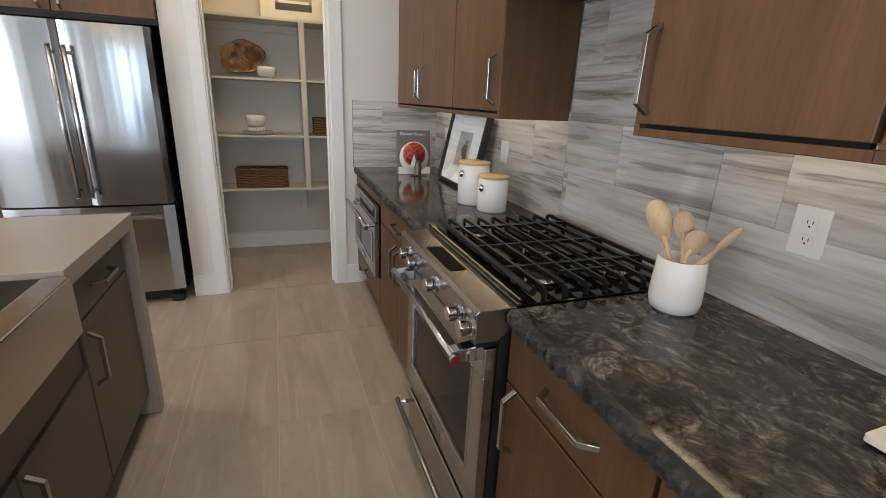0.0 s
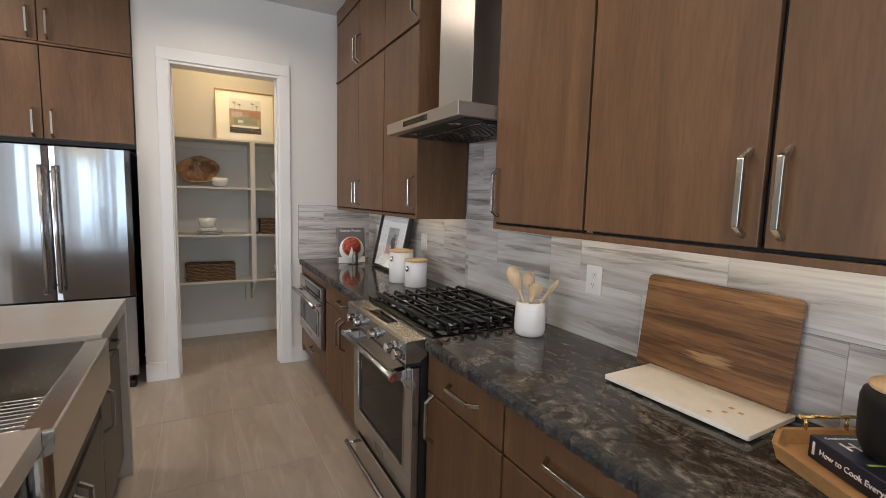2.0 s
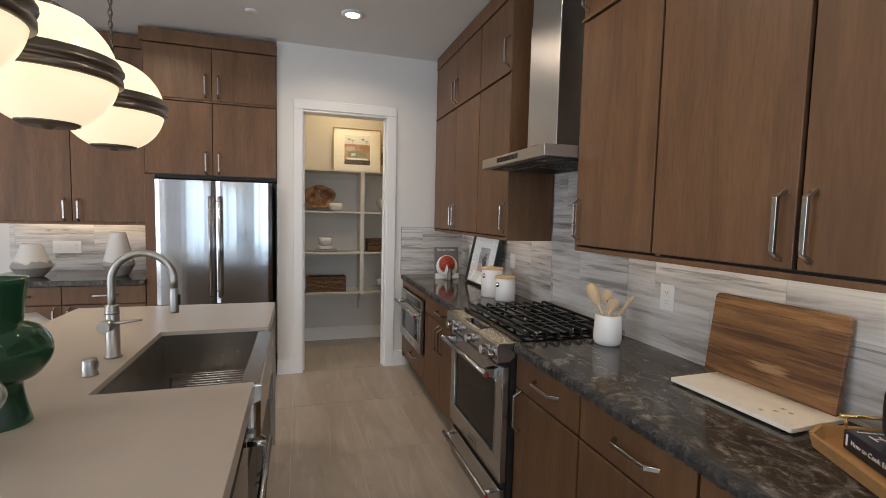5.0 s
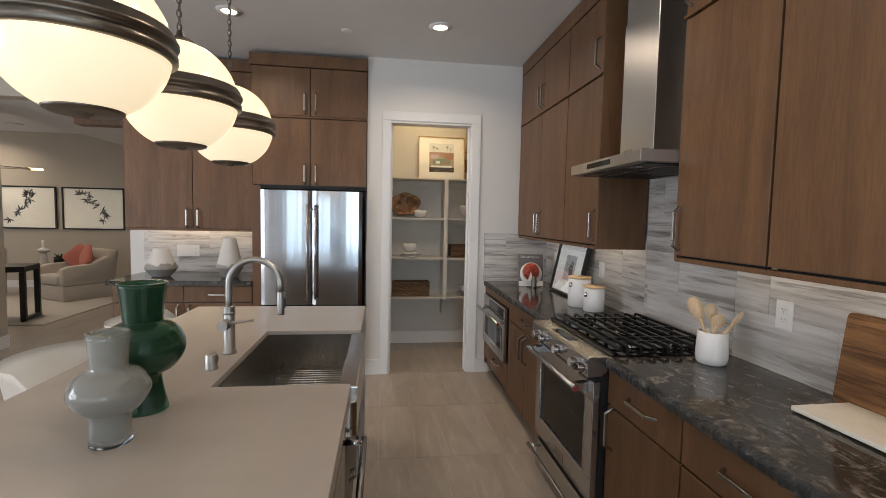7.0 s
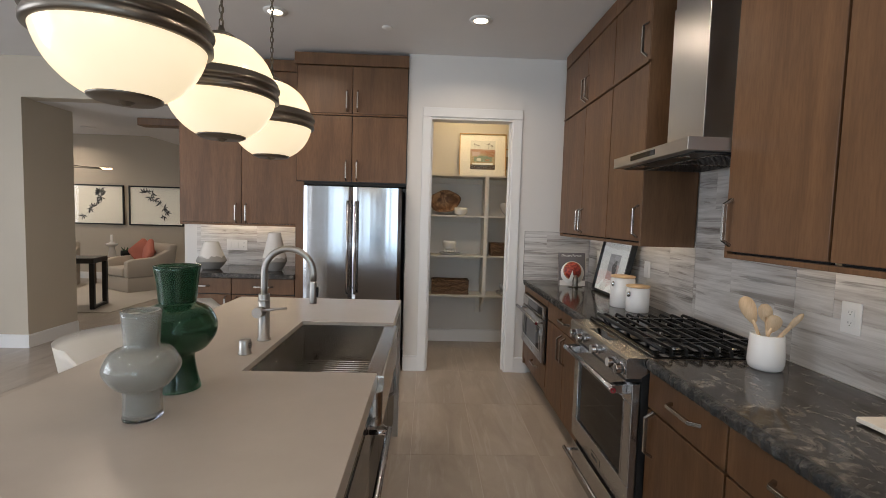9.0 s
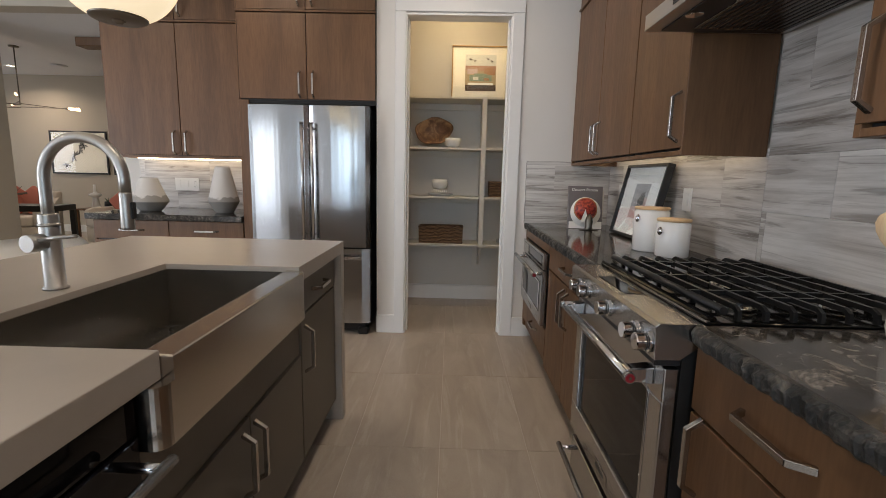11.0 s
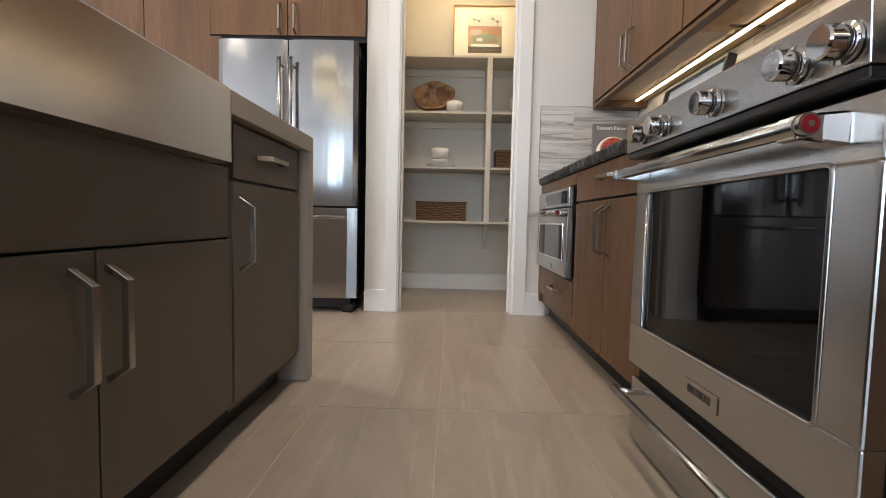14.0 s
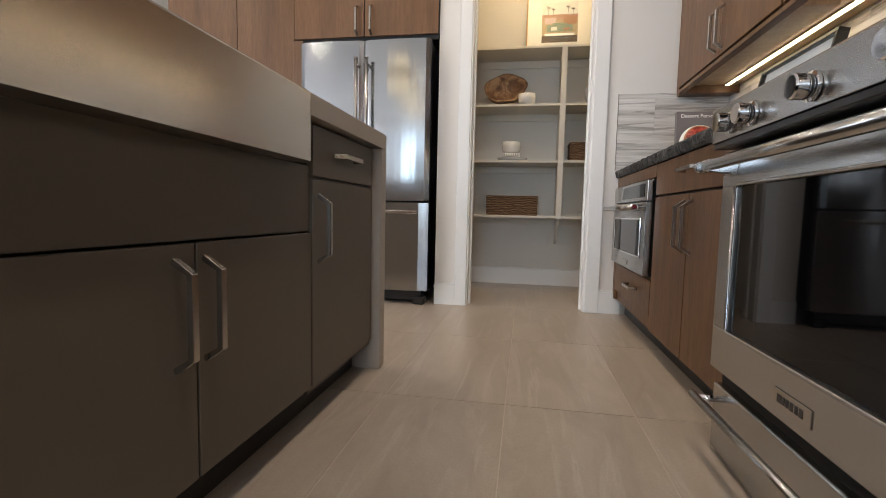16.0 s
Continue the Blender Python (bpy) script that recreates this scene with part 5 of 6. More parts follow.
def bowl(x, y, z, r, h, label, group=""):
    prof = [(0.0, 0.004), (r * 0.5, 0.0), (r * 0.62, 0.006), (r * 0.93, h * 0.25), (r * 0.99, h * 0.60), (r, h), (r - 0.005, h), (r * 0.93, h * 0.60), (r * 0.86, h * 0.27), (r * 0.4, 0.014), (0.0, 0.012)]
    return solid("bowl", lathe_bm(prof, 36, (x, y, z + 0.0003)), "porcelain", label, "bowl", group)


bowl(0.105, 4.40, SH[2], 0.072, 0.088, "white porcelain bowl on the pantry shelf", "white bowls")
bowl(-0.010, 4.42, SH[1] + 0.062, 0.078, 0.095, "white porcelain bowl on folded napkins", "white bowls")
for k in range(3):
    solid("plate", lathe_bm([(0.0, 0.0), (0.07, 0.0), (0.122, 0.012), (0.123, 0.014), (0.07, 0.004), (0.0, 0.004)], 40, (0.0, 4.44, SH[1] + 0.0003 + 0.0065 * k)), "porcelain", "white plate stacked on the pantry shelf", "plate", "stacked plates")
nap = thing("napkin", (0.0, 4.40, SH[1] + 0.034), "folded grey striped cloth napkin hanging over plates", "napkin")
part("cloth", box_bm(-0.072, 0.062, 4.345, 4.48, SH[1] + 0.034, SH[1] + 0.0615, 0.008, 2), "mat_board", nap)
for k in range(7):
    part("stripe", box_bm(-0.063 + 0.018 * k, -0.059 + 0.018 * k, 4.3440, 4.3458, SH[1] + 0.038, SH[1] + 0.056), "photo_grey", nap)
for k in range(4):
    solid("plate", lathe_bm([(0.0, 0.0), (0.06, 0.0), (0.105, 0.012), (0.106, 0.014), (0.06, 0.004), (0.0, 0.004)], 36, (0.66, 4.46, SH[0] + 0.0003 + 0.0085 * k)), "porcelain", "white side plate in a stack on the shelf", "plate", "stacked side plates")
bowl(0.66, 4.46, SH[0] + 0.048, 0.07, 0.075, "white porcelain bowl on stacked plates", "white bowls")
bk = lathe_bm([(0.0, 0.0), (0.06, 0.0), (0.11, 0.02), (0.113, 0.024), (0.05, 0.008), (0.0, 0.008)], 32, (0, 0, 0), pose(0.64, 4.46, SH[2] + 0.055, 0, 52, 30))
solid("plate", bk, "porcelain", "white plate leaning on the pantry shelf", "plate")
# burl bowl leaning on the back wall
prof = [(0.0, 0.0), (0.09, 0.004), (0.15, 0.035), (0.172, 0.085), (0.176, 0.10), (0.160, 0.098), (0.13, 0.05), (0.07, 0.022), (0.0, 0.018)]
bm = lathe_bm(prof, 40)
for v in bm.verts:
    a = math.atan2(v.co.y, v.co.x)
    k = 1 + 0.06 * math.sin(2 * a + 0.6) + 0.04 * math.sin(5 * a)
    v.co.x, v.co.y = v.co.x * k * 0.98, v.co.y * k * 0.80
bm.transform(pose(-0.075, 4.53, SH[2] + 0.122, 68, 0, 0))
solid("wooden_bowl", bm, "burl_wood", "rough two-tone burl wood bowl leaning on the wall", "wooden bowl")


def panel_picture(name, label, m, w, h, frame_mat, fw, depth, mat_mat, marks, extra=None, glass=True):
    """A framed picture in its own plane: x across, y up, z out of it; marks: (x0, x1, y0, y1, material)."""
    t = thing(name, tuple(m.translation), label, "framed picture")

    def put(n, bm, material, parent, lab=""):
        bm.transform(m)
        return part(n, bm, material, parent, lab)
    for a, b, c, d in ((-w / 2, w / 2, 0, fw), (-w / 2, w / 2, h - fw, h), (-w / 2, -w / 2 + fw, fw, h - fw), (w / 2 - fw, w / 2, fw, h - fw)):
        put("frame_bar", box_bm(a, b, c, d, 0, depth, 0.0015), frame_mat, t)
    mb = put("mat", box_bm(-w / 2 + fw, w / 2 - fw, fw, h - fw, 0.002, depth * 0.45), mat_mat, t)
    z = depth * 0.45
    for k, (a, b, c, d, material) in enumerate(marks):
        put("print_area", box_bm(a, b, c, d, z, z + 0.0006 + 0.0003 * k), material, mb)
    if extra:
        extra(put, mb, z)
    if glass:
        g = put("glass", box_bm(-w / 2 + fw, w / 2 - fw, fw, h - fw, depth * 0.75, depth * 0.75 + 0.002), "clear_glass", t)
        g.visible_shadow = False
    return t


def lean(x, y, z, facing, tilt):
    """A pose standing on its lower edge: facing in degrees round z (0 faces -y), tilted back."""
    return pose(x, y, z, 0, 0, facing) @ pose(0, 0, 0, 90 - tilt, 0, 0)


def palms(put, mb, z):
    for k, (px, py, s) in enumerate(((-0.095, 0.375, 1.5), (-0.055, 0.362, 1.2), (0.065, 0.380, 1.5), (0.105, 0.360, 1.2))):
        put("print_area", box_bm(px - 0.001, px + 0.001, py - 0.065, py, z + 0.0045, z + 0.0050), "photo_brown", mb)
        for a in range(6):
            c, sn = math.cos(radians(60 * a)), math.sin(radians(60 * a))
            put("print_area", tube_bm([(px, py, z + 0.0050), (px + 0.014 * s * c, py + 0.010 * s * sn, z + 0.0050)], 0, flat=(0.003, 0.0006)), "photo_brown", mb)


panel_picture("framed_picture", "square poolside print in a pale oak frame on the top shelf", lean(0.352, 4.52, SH[3] + 0.0005, 0, 5), 0.545, 0.500, "frame_oak", 0.011, 0.022, "warm_mat_board",
              [(-0.145, 0.145, 0.085, 0.420, "photo_sky"), (-0.145, 0.145, 0.085, 0.315, "photo_sand"), (-0.145, 0.145, 0.268, 0.318, "photo_brick"), (-0.125, -0.03, 0.240, 0.290, "photo_pink"), (0.03, 0.135, 0.235, 0.300, "photo_orange"),
               (-0.105, 0.105, 0.175, 0.232, "photo_green"), (-0.145, 0.145, 0.085, 0.140, "photo_brown"), (-0.120, 0.120, 0.140, 0.160, "mat_board"), (-0.060, 0.060, 0.232, 0.246, "photo_green"), (-0.085, 0.085, 0.112, 0.135, "photo_dark"),
               (-0.070, -0.020, 0.185, 0.215, "photo_sky"), (0.030, 0.080, 0.182, 0.205, "photo_orange")], palms)
panel_picture("framed_picture", "oak framed picture standing behind another on the shelf", lean(0.62, 4.585, SH[3] + 0.0005, 0, 4), 0.30, 0.34, "frame_oak", 0.012, 0.02, "warm_mat_board", [(-0.08, 0.08, 0.10, 0.25, "photo_sand")])

# ---- on the granite worktop ----


def photo(put, mb, z):
    bm = prism_bm([(0.02, 0.145), (0.075, 0.145), (0.060, 0.275), (0.03, 0.275), (-0.02, 0.225)], "z", z + 0.0025, z + 0.0031)
    put("print_area", bm, "photo_dark", mb)


panel_picture("framed_picture", "black framed photograph with a wide white mat leaning on tiles", lean(1.190, 2.755, CT + 0.0005, -90, 12), 0.56, 0.438, "black_paint", 0.016, 0.040, "mat_board",
              [(-0.10, 0.10, 0.115, 0.325, "photo_pink"), (-0.10, 0.10, 0.245, 0.325, "photo_grey"), (-0.10, 0.02, 0.185, 0.245, "photo_grey")], photo)


def cookbook():
    t = thing("cookbook", (1.04, 3.2, CT), "cookbook with a red tart on its grey cover, standing upright", "book")
    m = lean(1.040, 3.20, CT + 0.0005, 0, 7)

    def put(n, bm, material, parent, lab=""):
        bm.transform(m)
        return part(n, bm, material, parent, lab)
    w, h, d = 0.232, 0.296, 0.034
    put("pages", box_bm(-w / 2 + 0.004, w / 2 - 0.006, 0.004, h - 0.004, -d + 0.004, -0.004), "paper", t)
    c = put("front_cover", box_bm(-w / 2, w / 2, 0, h, -0.0035, 0, 0.001), "grey_cover", t)
    put("back_cover", box_bm(-w / 2, w / 2, 0, h, -d, -d + 0.0035, 0.001), "grey_cover", t)
    put("spine", box_bm(-w / 2 - 0.002, -w / 2 + 0.002, 0, h, -d, 0, 0.001), "grey_cover", t)
    put("title", shift(text_bm("Dessert Person", 0.0285), -0.098, 0.262, 0.0008), "ink_white", c)
    put("plate", shift(lathe_bm([(0.0, 0.0), (0.105, 0.0), (0.105, 0.0006), (0.0, 0.0006)], 40), 0.0, 0.115, 0.0002), "mat_board", c)
    put("lower_band", box_bm(-w / 2 + 0.002, w / 2 - 0.002, 0.002, 0.05, 0.0002, 0.0005), "mat_board", c)
    put("tart", shift(lathe_bm([(0.0, 0.0), (0.082, 0.0), (0.082, 0.0008), (0.0, 0.0008)], 40), 0.0, 0.135, 0.0010), "pie_crust", c)
    put("tart_top", shift(lathe_bm([(0.0, 0.0), (0.074, 0.0), (0.074, 0.0008), (0.0, 0.0008)], 40), 0.0, 0.137, 0.0020), "pie_red", c)
    put("slice_gap", prism_bm([(0.0, 0.137), (-0.035, 0.045), (0.022, 0.045)], "z", 0.0030, 0.0036), "mat_board", c)


def shift(bm, x, y, z):
    bm.transform(Matrix.Translation((x, y, z)))
    return bm


cookbook()
st = thing("book_stand", (1.04, 3.14, CT), "small bronze pear-shaped book rest in front of the cookbook", "book rest")
part("rest", lathe_bm([(0.0, 0.0), (0.024, 0.0), (0.026, 0.01), (0.022, 0.03), (0.026, 0.055), (0.020, 0.085), (0.010, 0.105), (0.0, 0.108)], 24, (1.045, 3.135, CT + 0.0003)), "bronze", st)
part("foot", box_bm(0.985, 1.105, 3.115, 3.150, CT + 0.0003, CT + 0.006, 0.002), "bronze", st)
bk2 = thing("book", (1.15, 3.32, CT), "second cookbook standing behind, its patterned edge showing", "book")
part("cover", box_bm(0.98, 1.185, 3.285, 3.310, CT + 0.0005, CT + 0.262, 0.002), "paper", bk2)
part("pattern", box_bm(1.150, 1.180, 3.2835, 3.2848, CT + 0.01, CT + 0.10), "leaf_green", bk2)


def canister(x, y, r, h):
    t = thing("canister", (x, y, CT), "white stoneware canister with a pale wooden lid", "canister", "white canisters")
    part("jar", lathe_bm([(0.0, 0.0), (r * 0.93, 0.0), (r, 0.006), (r, h - 0.014), (r - 0.004, h - 0.010), (r - 0.006, h - 0.004), (0.0, h - 0.004)], 40, (x, y, CT + 0.0003)), "porcelain", t)
    part("lid", lathe_bm([(0.0, 0.0), (r * 0.97, 0.0), (r + 0.001, 0.003), (r + 0.001, 0.010), (r * 0.97, 0.013), (0.0, 0.013)], 40, (x, y, CT + h - 0.0032)), "lid_wood", t, "pale wooden lid")
    a = radians(205)
    cx, cy = x + (r + 0.004) * math.cos(a), y + (r + 0.004) * math.sin(a)
    part("clasp", lathe_bm([(0.0, -0.018), (0.008, -0.016), (0.013, -0.004), (0.011, 0.010), (0.005, 0.018), (0.0, 0.020)], 16, (cx - 0.006, cy - 0.003, CT + h - 0.045)), "chrome", t, "small chrome spoon knob")
    part("clasp_mount", rod_bm((x + r * 0.95 * math.cos(a), y + r * 0.95 * math.sin(a), CT + h - 0.05), (cx - 0.005, cy - 0.003, CT + h - 0.05), 0.007), "porcelain", t)


canister(1.085, 2.263, 0.080, 0.205)
canister(1.113, 2.093, 0.072, 0.163)


def crock():
    x, y, r, h = 1.116, 0.964, 0.064, 0.143
    t = thing("utensil_crock", (x, y, CT), "white stoneware utensil crock", "crock")
    part("jar", lathe_bm([(0.0, 0.0), (r - 0.014, 0.0), (r - 0.004, 0.008), (r + 0.001, 0.03), (r, 0.07), (r - 0.004, h - 0.004), (r - 0.007, h), (r - 0.010, h - 0.003), (r - 0.008, 0.03), (0.0, 0.012)], 44, (x, y, CT + 0.0003)), "porcelain", t)

    def spoon(foot, head, width, length, kind, label):
        a, b = Vector(foot), Vector(head)
        ax = (b - a).normalized()
        s = thing("wooden_spoon", tuple(a), label, "wooden spoon", "wooden utensils")
        neck = b - ax * length
        bm = tube_bm([a, a.lerp(neck, 0.5), neck, neck + ax * 0.02], [0.005, 0.006, 0.0065, 0.006], 10)
        part("handle", bm, "light_wood", s)
        side = ax.cross(Vector((0.62, 0.78, 0))).normalized()
        nrm = side.cross(ax)
        hb = bmesh.new()
        n = 16
        lo, hi = [], []
        for k in range(n):
            q = 2 * math.pi * k / n
            u, v = math.cos(q), math.sin(q)
            wid = width / 2 * (1 + (0.35 * v if kind == "paddle" else 0.12 * v))
            c = neck + ax * (length / 2 + length / 2 * v) + side * (wid * u)
            lo.append(hb.verts.new(c - nrm * 0.004))
            hi.append(hb.verts.new(c + nrm * 0.004))
        mid_lo = hb.verts.new(neck + ax * length * 0.55 - nrm * (0.0052 if kind != "paddle" else 0.004))
        mid_hi = hb.verts.new(neck + ax * length * 0.55 + nrm * (0.002 if kind != "paddle" else 0.004))
        for k in range(n):
            j = (k + 1) % n
            hb.faces.new((lo[k], lo[j], hi[j], hi[k]))
            hb.faces.new((lo[j], lo[k], mid_lo))
            hb.faces.new((hi[k], hi[j], mid_hi))
        bmesh.ops.recalc_face_normals(hb, faces=hb.faces[:])
        for f in hb.faces:
            f.smooth = True
        part("bowl", hb, "light_wood", s)
    z = CT + 0.016
    spoon((x + 0.01, y - 0.02, z), (x - 0.060, y + 0.070, CT + 0.282), 0.056, 0.118, "paddle", "flat pale wooden spatula in the crock")
    spoon((x + 0.0, y - 0.03, z), (x - 0.005, y + 0.022, CT + 0.262), 0.050, 0.075, "spoon", "honey-coloured wooden spoon in the crock")
    spoon((x - 0.02, y + 0.03, z), (x + 0.012, y - 0.028, CT + 0.222), 0.050, 0.075, "paddle", "grey-brown wooden spatula in the crock")
    spoon((x - 0.03, y + 0.03, z), (x + 0.065, y - 0.090, CT + 0.245), 0.022, 0.085, "spoon", "narrow wooden spoon in the crock")
    spoon((x - 0.035, y + 0.015, z), (x + 0.064, y - 0.076, CT + 0.226), 0.016, 0.07, "paddle", "narrow wooden spatula in the crock")


crock()
# walnut board leaning on the tiles, and a marble slab before it
bm = prism_bm(round_rect(0.462, 0.318, 0.018, 4), "z", 0, 0.018, 0.002)
bm.transform(lean(1.258, 0.302, CT + 0.0005, -90, 7) @ Matrix.Translation((0, 0.159, 0)))
solid("cutting_board", bm, "walnut_board", "large walnut cutting board leaning on the backsplash", "cutting board")
bm = prism_bm(round_rect(0.232, 0.425, 0.006, 2), "z", 0.0, 0.014, 0.002)
bm.transform(pose(1.138, 0.262, CT + 0.006, 0, 0, 1.5))
ms = thing("marble_board", (1.138, 0.262, CT), "white marble serving slab lying on the worktop", "serving board")
part("slab", bm, "marble", ms)
for dx, dy in ((-0.09, -0.18), (0.09, -0.18), (-0.09, 0.18), (0.09, 0.18)):
    part("foot", lathe_bm([(0.0, 0.0), (0.007, 0.0), (0.007, 0.0058), (0.0, 0.0058)], 12, (1.138 + dx, 0.262 + dy, CT + 0.0002)), "black_plastic", ms)
for k, (dx, dy) in enumerate(((-0.04, -0.12), (-0.01, -0.145), (0.0, -0.115), (-0.075, -0.10))):
    part("gold_fleck", box_bm(1.138 + dx, 1.150 + dx, 0.262 + dy, 0.274 + dy, CT + 0.0201, CT + 0.0206), "frame_oak", ms)


def tray():
    cx, cy, tz = 1.078, -0.2645, CT
    t = thing("serving_tray", (cx, cy, tz), "octagonal wooden serving tray with brass handles", "tray")
    w, l, c, h = 0.33, 0.50, 0.057, 0.037
    out = [(-w / 2 + c, -l / 2), (w / 2 - c, -l / 2), (w / 2, -l / 2 + c), (w / 2, l / 2 - c), (w / 2 - c, l / 2), (-w / 2 + c, l / 2), (-w / 2, l / 2 - c), (-w / 2, -l / 2 + c)]
    m = pose(cx, cy, tz + 0.0004, 0, 0, -26)
    bm = prism_bm([(a * 0.97, b * 0.97) for a, b in out], "z", 0, 0.010)
    bm.transform(m)
    part("bottom", bm, "tray_wood", t)
    for p, q in zip(out, out[1:] + out[:1]):
        a, b = Vector((*p, 0.004)), Vector((*q, 0.004))
        d = (b - a).normalized()
        nrm = Vector((d.y, -d.x, 0))
        bm = bmesh.new()
        vs = [bm.verts.new(v) for v in (a + nrm * 0.0, b, b + nrm * 0.012 + Vector((0, 0, h)), a + nrm * 0.012 + Vector((0, 0, h)), a - nrm * 0.011, b - nrm * 0.011, b + nrm * 0.001 + Vector((0, 0, h)), a + nrm * 0.001 + Vector((0, 0, h)))]
        for f in ((0, 1, 2, 3), (7, 6, 5, 4), (0, 4, 5, 1), (1, 5, 6, 2), (2, 6, 7, 3), (3, 7, 4, 0)):
            bm.faces.new([vs[i] for i in f])
        bmesh.ops.recalc_face_normals(bm, faces=bm.faces[:])
        bm.transform(m)
        part("side", bm, "tray_wood", t)
    for s in (-1, 1):
        y = s * (l / 2 + 0.004)
        hd = part("handle", rod_bm(m @ Vector((-0.066, y, h + 0.034)), m @ Vector((0.066, y, h + 0.034)), 0.005, 12), "brass", t, "brass bar handle")
        for a in (-0.05, 0.05):
            part("handle_post", rod_bm(m @ Vector((a, y, h)), m @ Vector((a, y, h + 0.033)), 0.004), "brass", hd)


tray()


def tray_book():
    m = pose(1.107, -0.201, CT + 0.0112, 0, 0, -28)
    t = thing("cookbook", (1.107, -0.201, CT + 0.0112), "thick navy cookbook lying in the tray", "book")
    w, l, d = 0.190, 0.240, 0.050

    def put(n, bm, material, parent, lab=""):
        bm.transform(m)
        return part(n, bm, material, parent, lab)
    put("pages", box_bm(-w / 2 + 0.004, w / 2 - 0.004, -l / 2 + 0.005, l / 2 - 0.005, 0.004, d - 0.004), "paper", t)
    c = put("cover", box_bm(-w / 2, w / 2, -l / 2, l / 2, d - 0.0038, d, 0.001), "navy_cover", t)
    put("cover", box_bm(-w / 2, w / 2, -l / 2, l / 2, 0, 0.0038, 0.001), "navy_cover", t)
    s = put("spine", box_bm(-w / 2 - 0.003, -w / 2 + 0.003, -l / 2, l / 2, 0, d, 0.002), "navy_cover", t)
    for txt, x, y, size, mt in (("How", -0.070, 0.052, 0.044, "ink_white"), ("E", -0.040, 0.014, 0.044, "ink_white"), ("Completely Revised", -0.080, 0.098, 0.010, "ink_white")):
        put("title", shift(text_bm(txt, size), x, y, d + 0.0007), mt, c)
    put("title_bar", box_bm(-0.08, 0.05, -0.002, 0.003, d + 0.0002, d + 0.0009), "ink_lime", c)
    put("author_bar", box_bm(-0.08, 0.07, -0.104, -0.092, d + 0.0002, d + 0.0009), "ink_white", c)
    bm = text_bm("How to Cook Everything", 0.0175)
    bm.transform(Matrix.Translation((-w / 2 - 0.0037, l / 2 - 0.030, 0.020)) @ Matrix.Rotation(radians(-90), 4, "Z") @ Matrix.Rotation(radians(90), 4, "X"))
    put("spine_title", bm, "ink_white", s)
    put("spine_mark", box_bm(-w / 2 - 0.0042, -w / 2 - 0.0031, l / 2 - 0.018, l / 2 - 0.012, 0.012, 0.040), "ink_white", s)


tray_book()
jr = thing("storage_jar", (1.124, -0.195, CT + 0.0613), "matte black stoneware jar with a wooden lid", "jar")
part("jar", lathe_bm([(0.0, 0.0), (0.060, 0.0), (0.072, 0.008), (0.081, 0.032), (0.083, 0.075), (0.083, 0.118), (0.079, 0.134), (0.070, 0.141), (0.0, 0.141)], 44, (1.124, -0.195, CT + 0.0614)), "black_stoneware", jr)
lid = part("lid", lathe_bm([(0.0, 0.0), (0.070, 0.0), (0.072, 0.003), (0.072, 0.008), (0.070, 0.011), (0.0, 0.011)], 44, (1.124, -0.195, CT + 0.2026)), "lid_wood", jr, "pale wooden lid")
part("lid_knob", lathe_bm([(0.0, 0.0), (0.010, 0.0), (0.014, 0.006), (0.013, 0.012), (0.0, 0.014)], 20, (1.124, -0.195, CT + 0.2137)), "lid_wood", lid)
kn = thing("wooden_knot", (0.895, -0.318, CT + 0.011), "carved pale wooden knot ornament in the tray", "ornament")
for k in range(3):
    ring = []
    m = pose(0.893 + 0.012 * k, -0.318 - 0.010 * k, CT + 0.0475, 90 * (k == 0) + 35 * k, 20 + 40 * k, 50 * k)
    for j in range(25):
        a = 2 * math.pi * j / 24
        ring.append(m @ Vector((0.023 * math.cos(a), 0.023 * math.sin(a), 0)))
    part("loop", tube_bm(ring, 0.0125, 12), "knot_wood", kn)
solid("vase", lathe_bm([(0.0, 0.0), (0.040, 0.0), (0.052, 0.012), (0.056, 0.09), (0.052, 0.15), (0.036, 0.180), (0.024, 0.190), (0.022, 0.205), (0.0, 0.206)], 36, (1.087, -0.397, CT + 0.0112)), "porcelain", "smooth white ceramic bottle standing in the tray", "vase")


def outlet(y0, y1, z0, z1, kinds, F=front_e(1.3055)):
    t = thing("wall_outlet", F((y0 + y1) / 2, z0, 0), "white wall plate with outlets on the backsplash" if "socket" in kinds else "white rocker switch plate on the backsplash", "wall outlet", "wall plates")
    part("plate", fbox(F, y0, y1, z0, z1, 0.0002, 0.006, 0.002, 2), "outlet_white", t)
    n = len(kinds)
    for k, kind in enumerate(kinds):
        u = y0 + (y1 - y0) * (k + 0.5) / n
        zc = (z0 + z1) / 2
        if kind == "switch":
            part("rocker", fbox(F, u - 0.016, u + 0.016, zc - 0.033, zc + 0.033, 0.0062, 0.0095, 0.001), "outlet_white", t)
            continue
        for dz in (-0.020, 0.020):
            s = part("socket", fbox(F, u - 0.0165, u + 0.0165, zc + dz - 0.0135, zc + dz + 0.0135, 0.0062, 0.0085, 0.004, 2), "outlet_white", t)
            for du in (-0.006, 0.006):
                part("slot", fbox(F, u + du - 0.001, u + du + 0.001, zc + dz - 0.001, zc + dz + 0.007, 0.0086, 0.0089), "outlet_dark", s)
            part("slot", fbox(F, u - 0.002, u + 0.002, zc + dz - 0.009, zc + dz - 0.005, 0.0086, 0.0089), "outlet_dark", s)


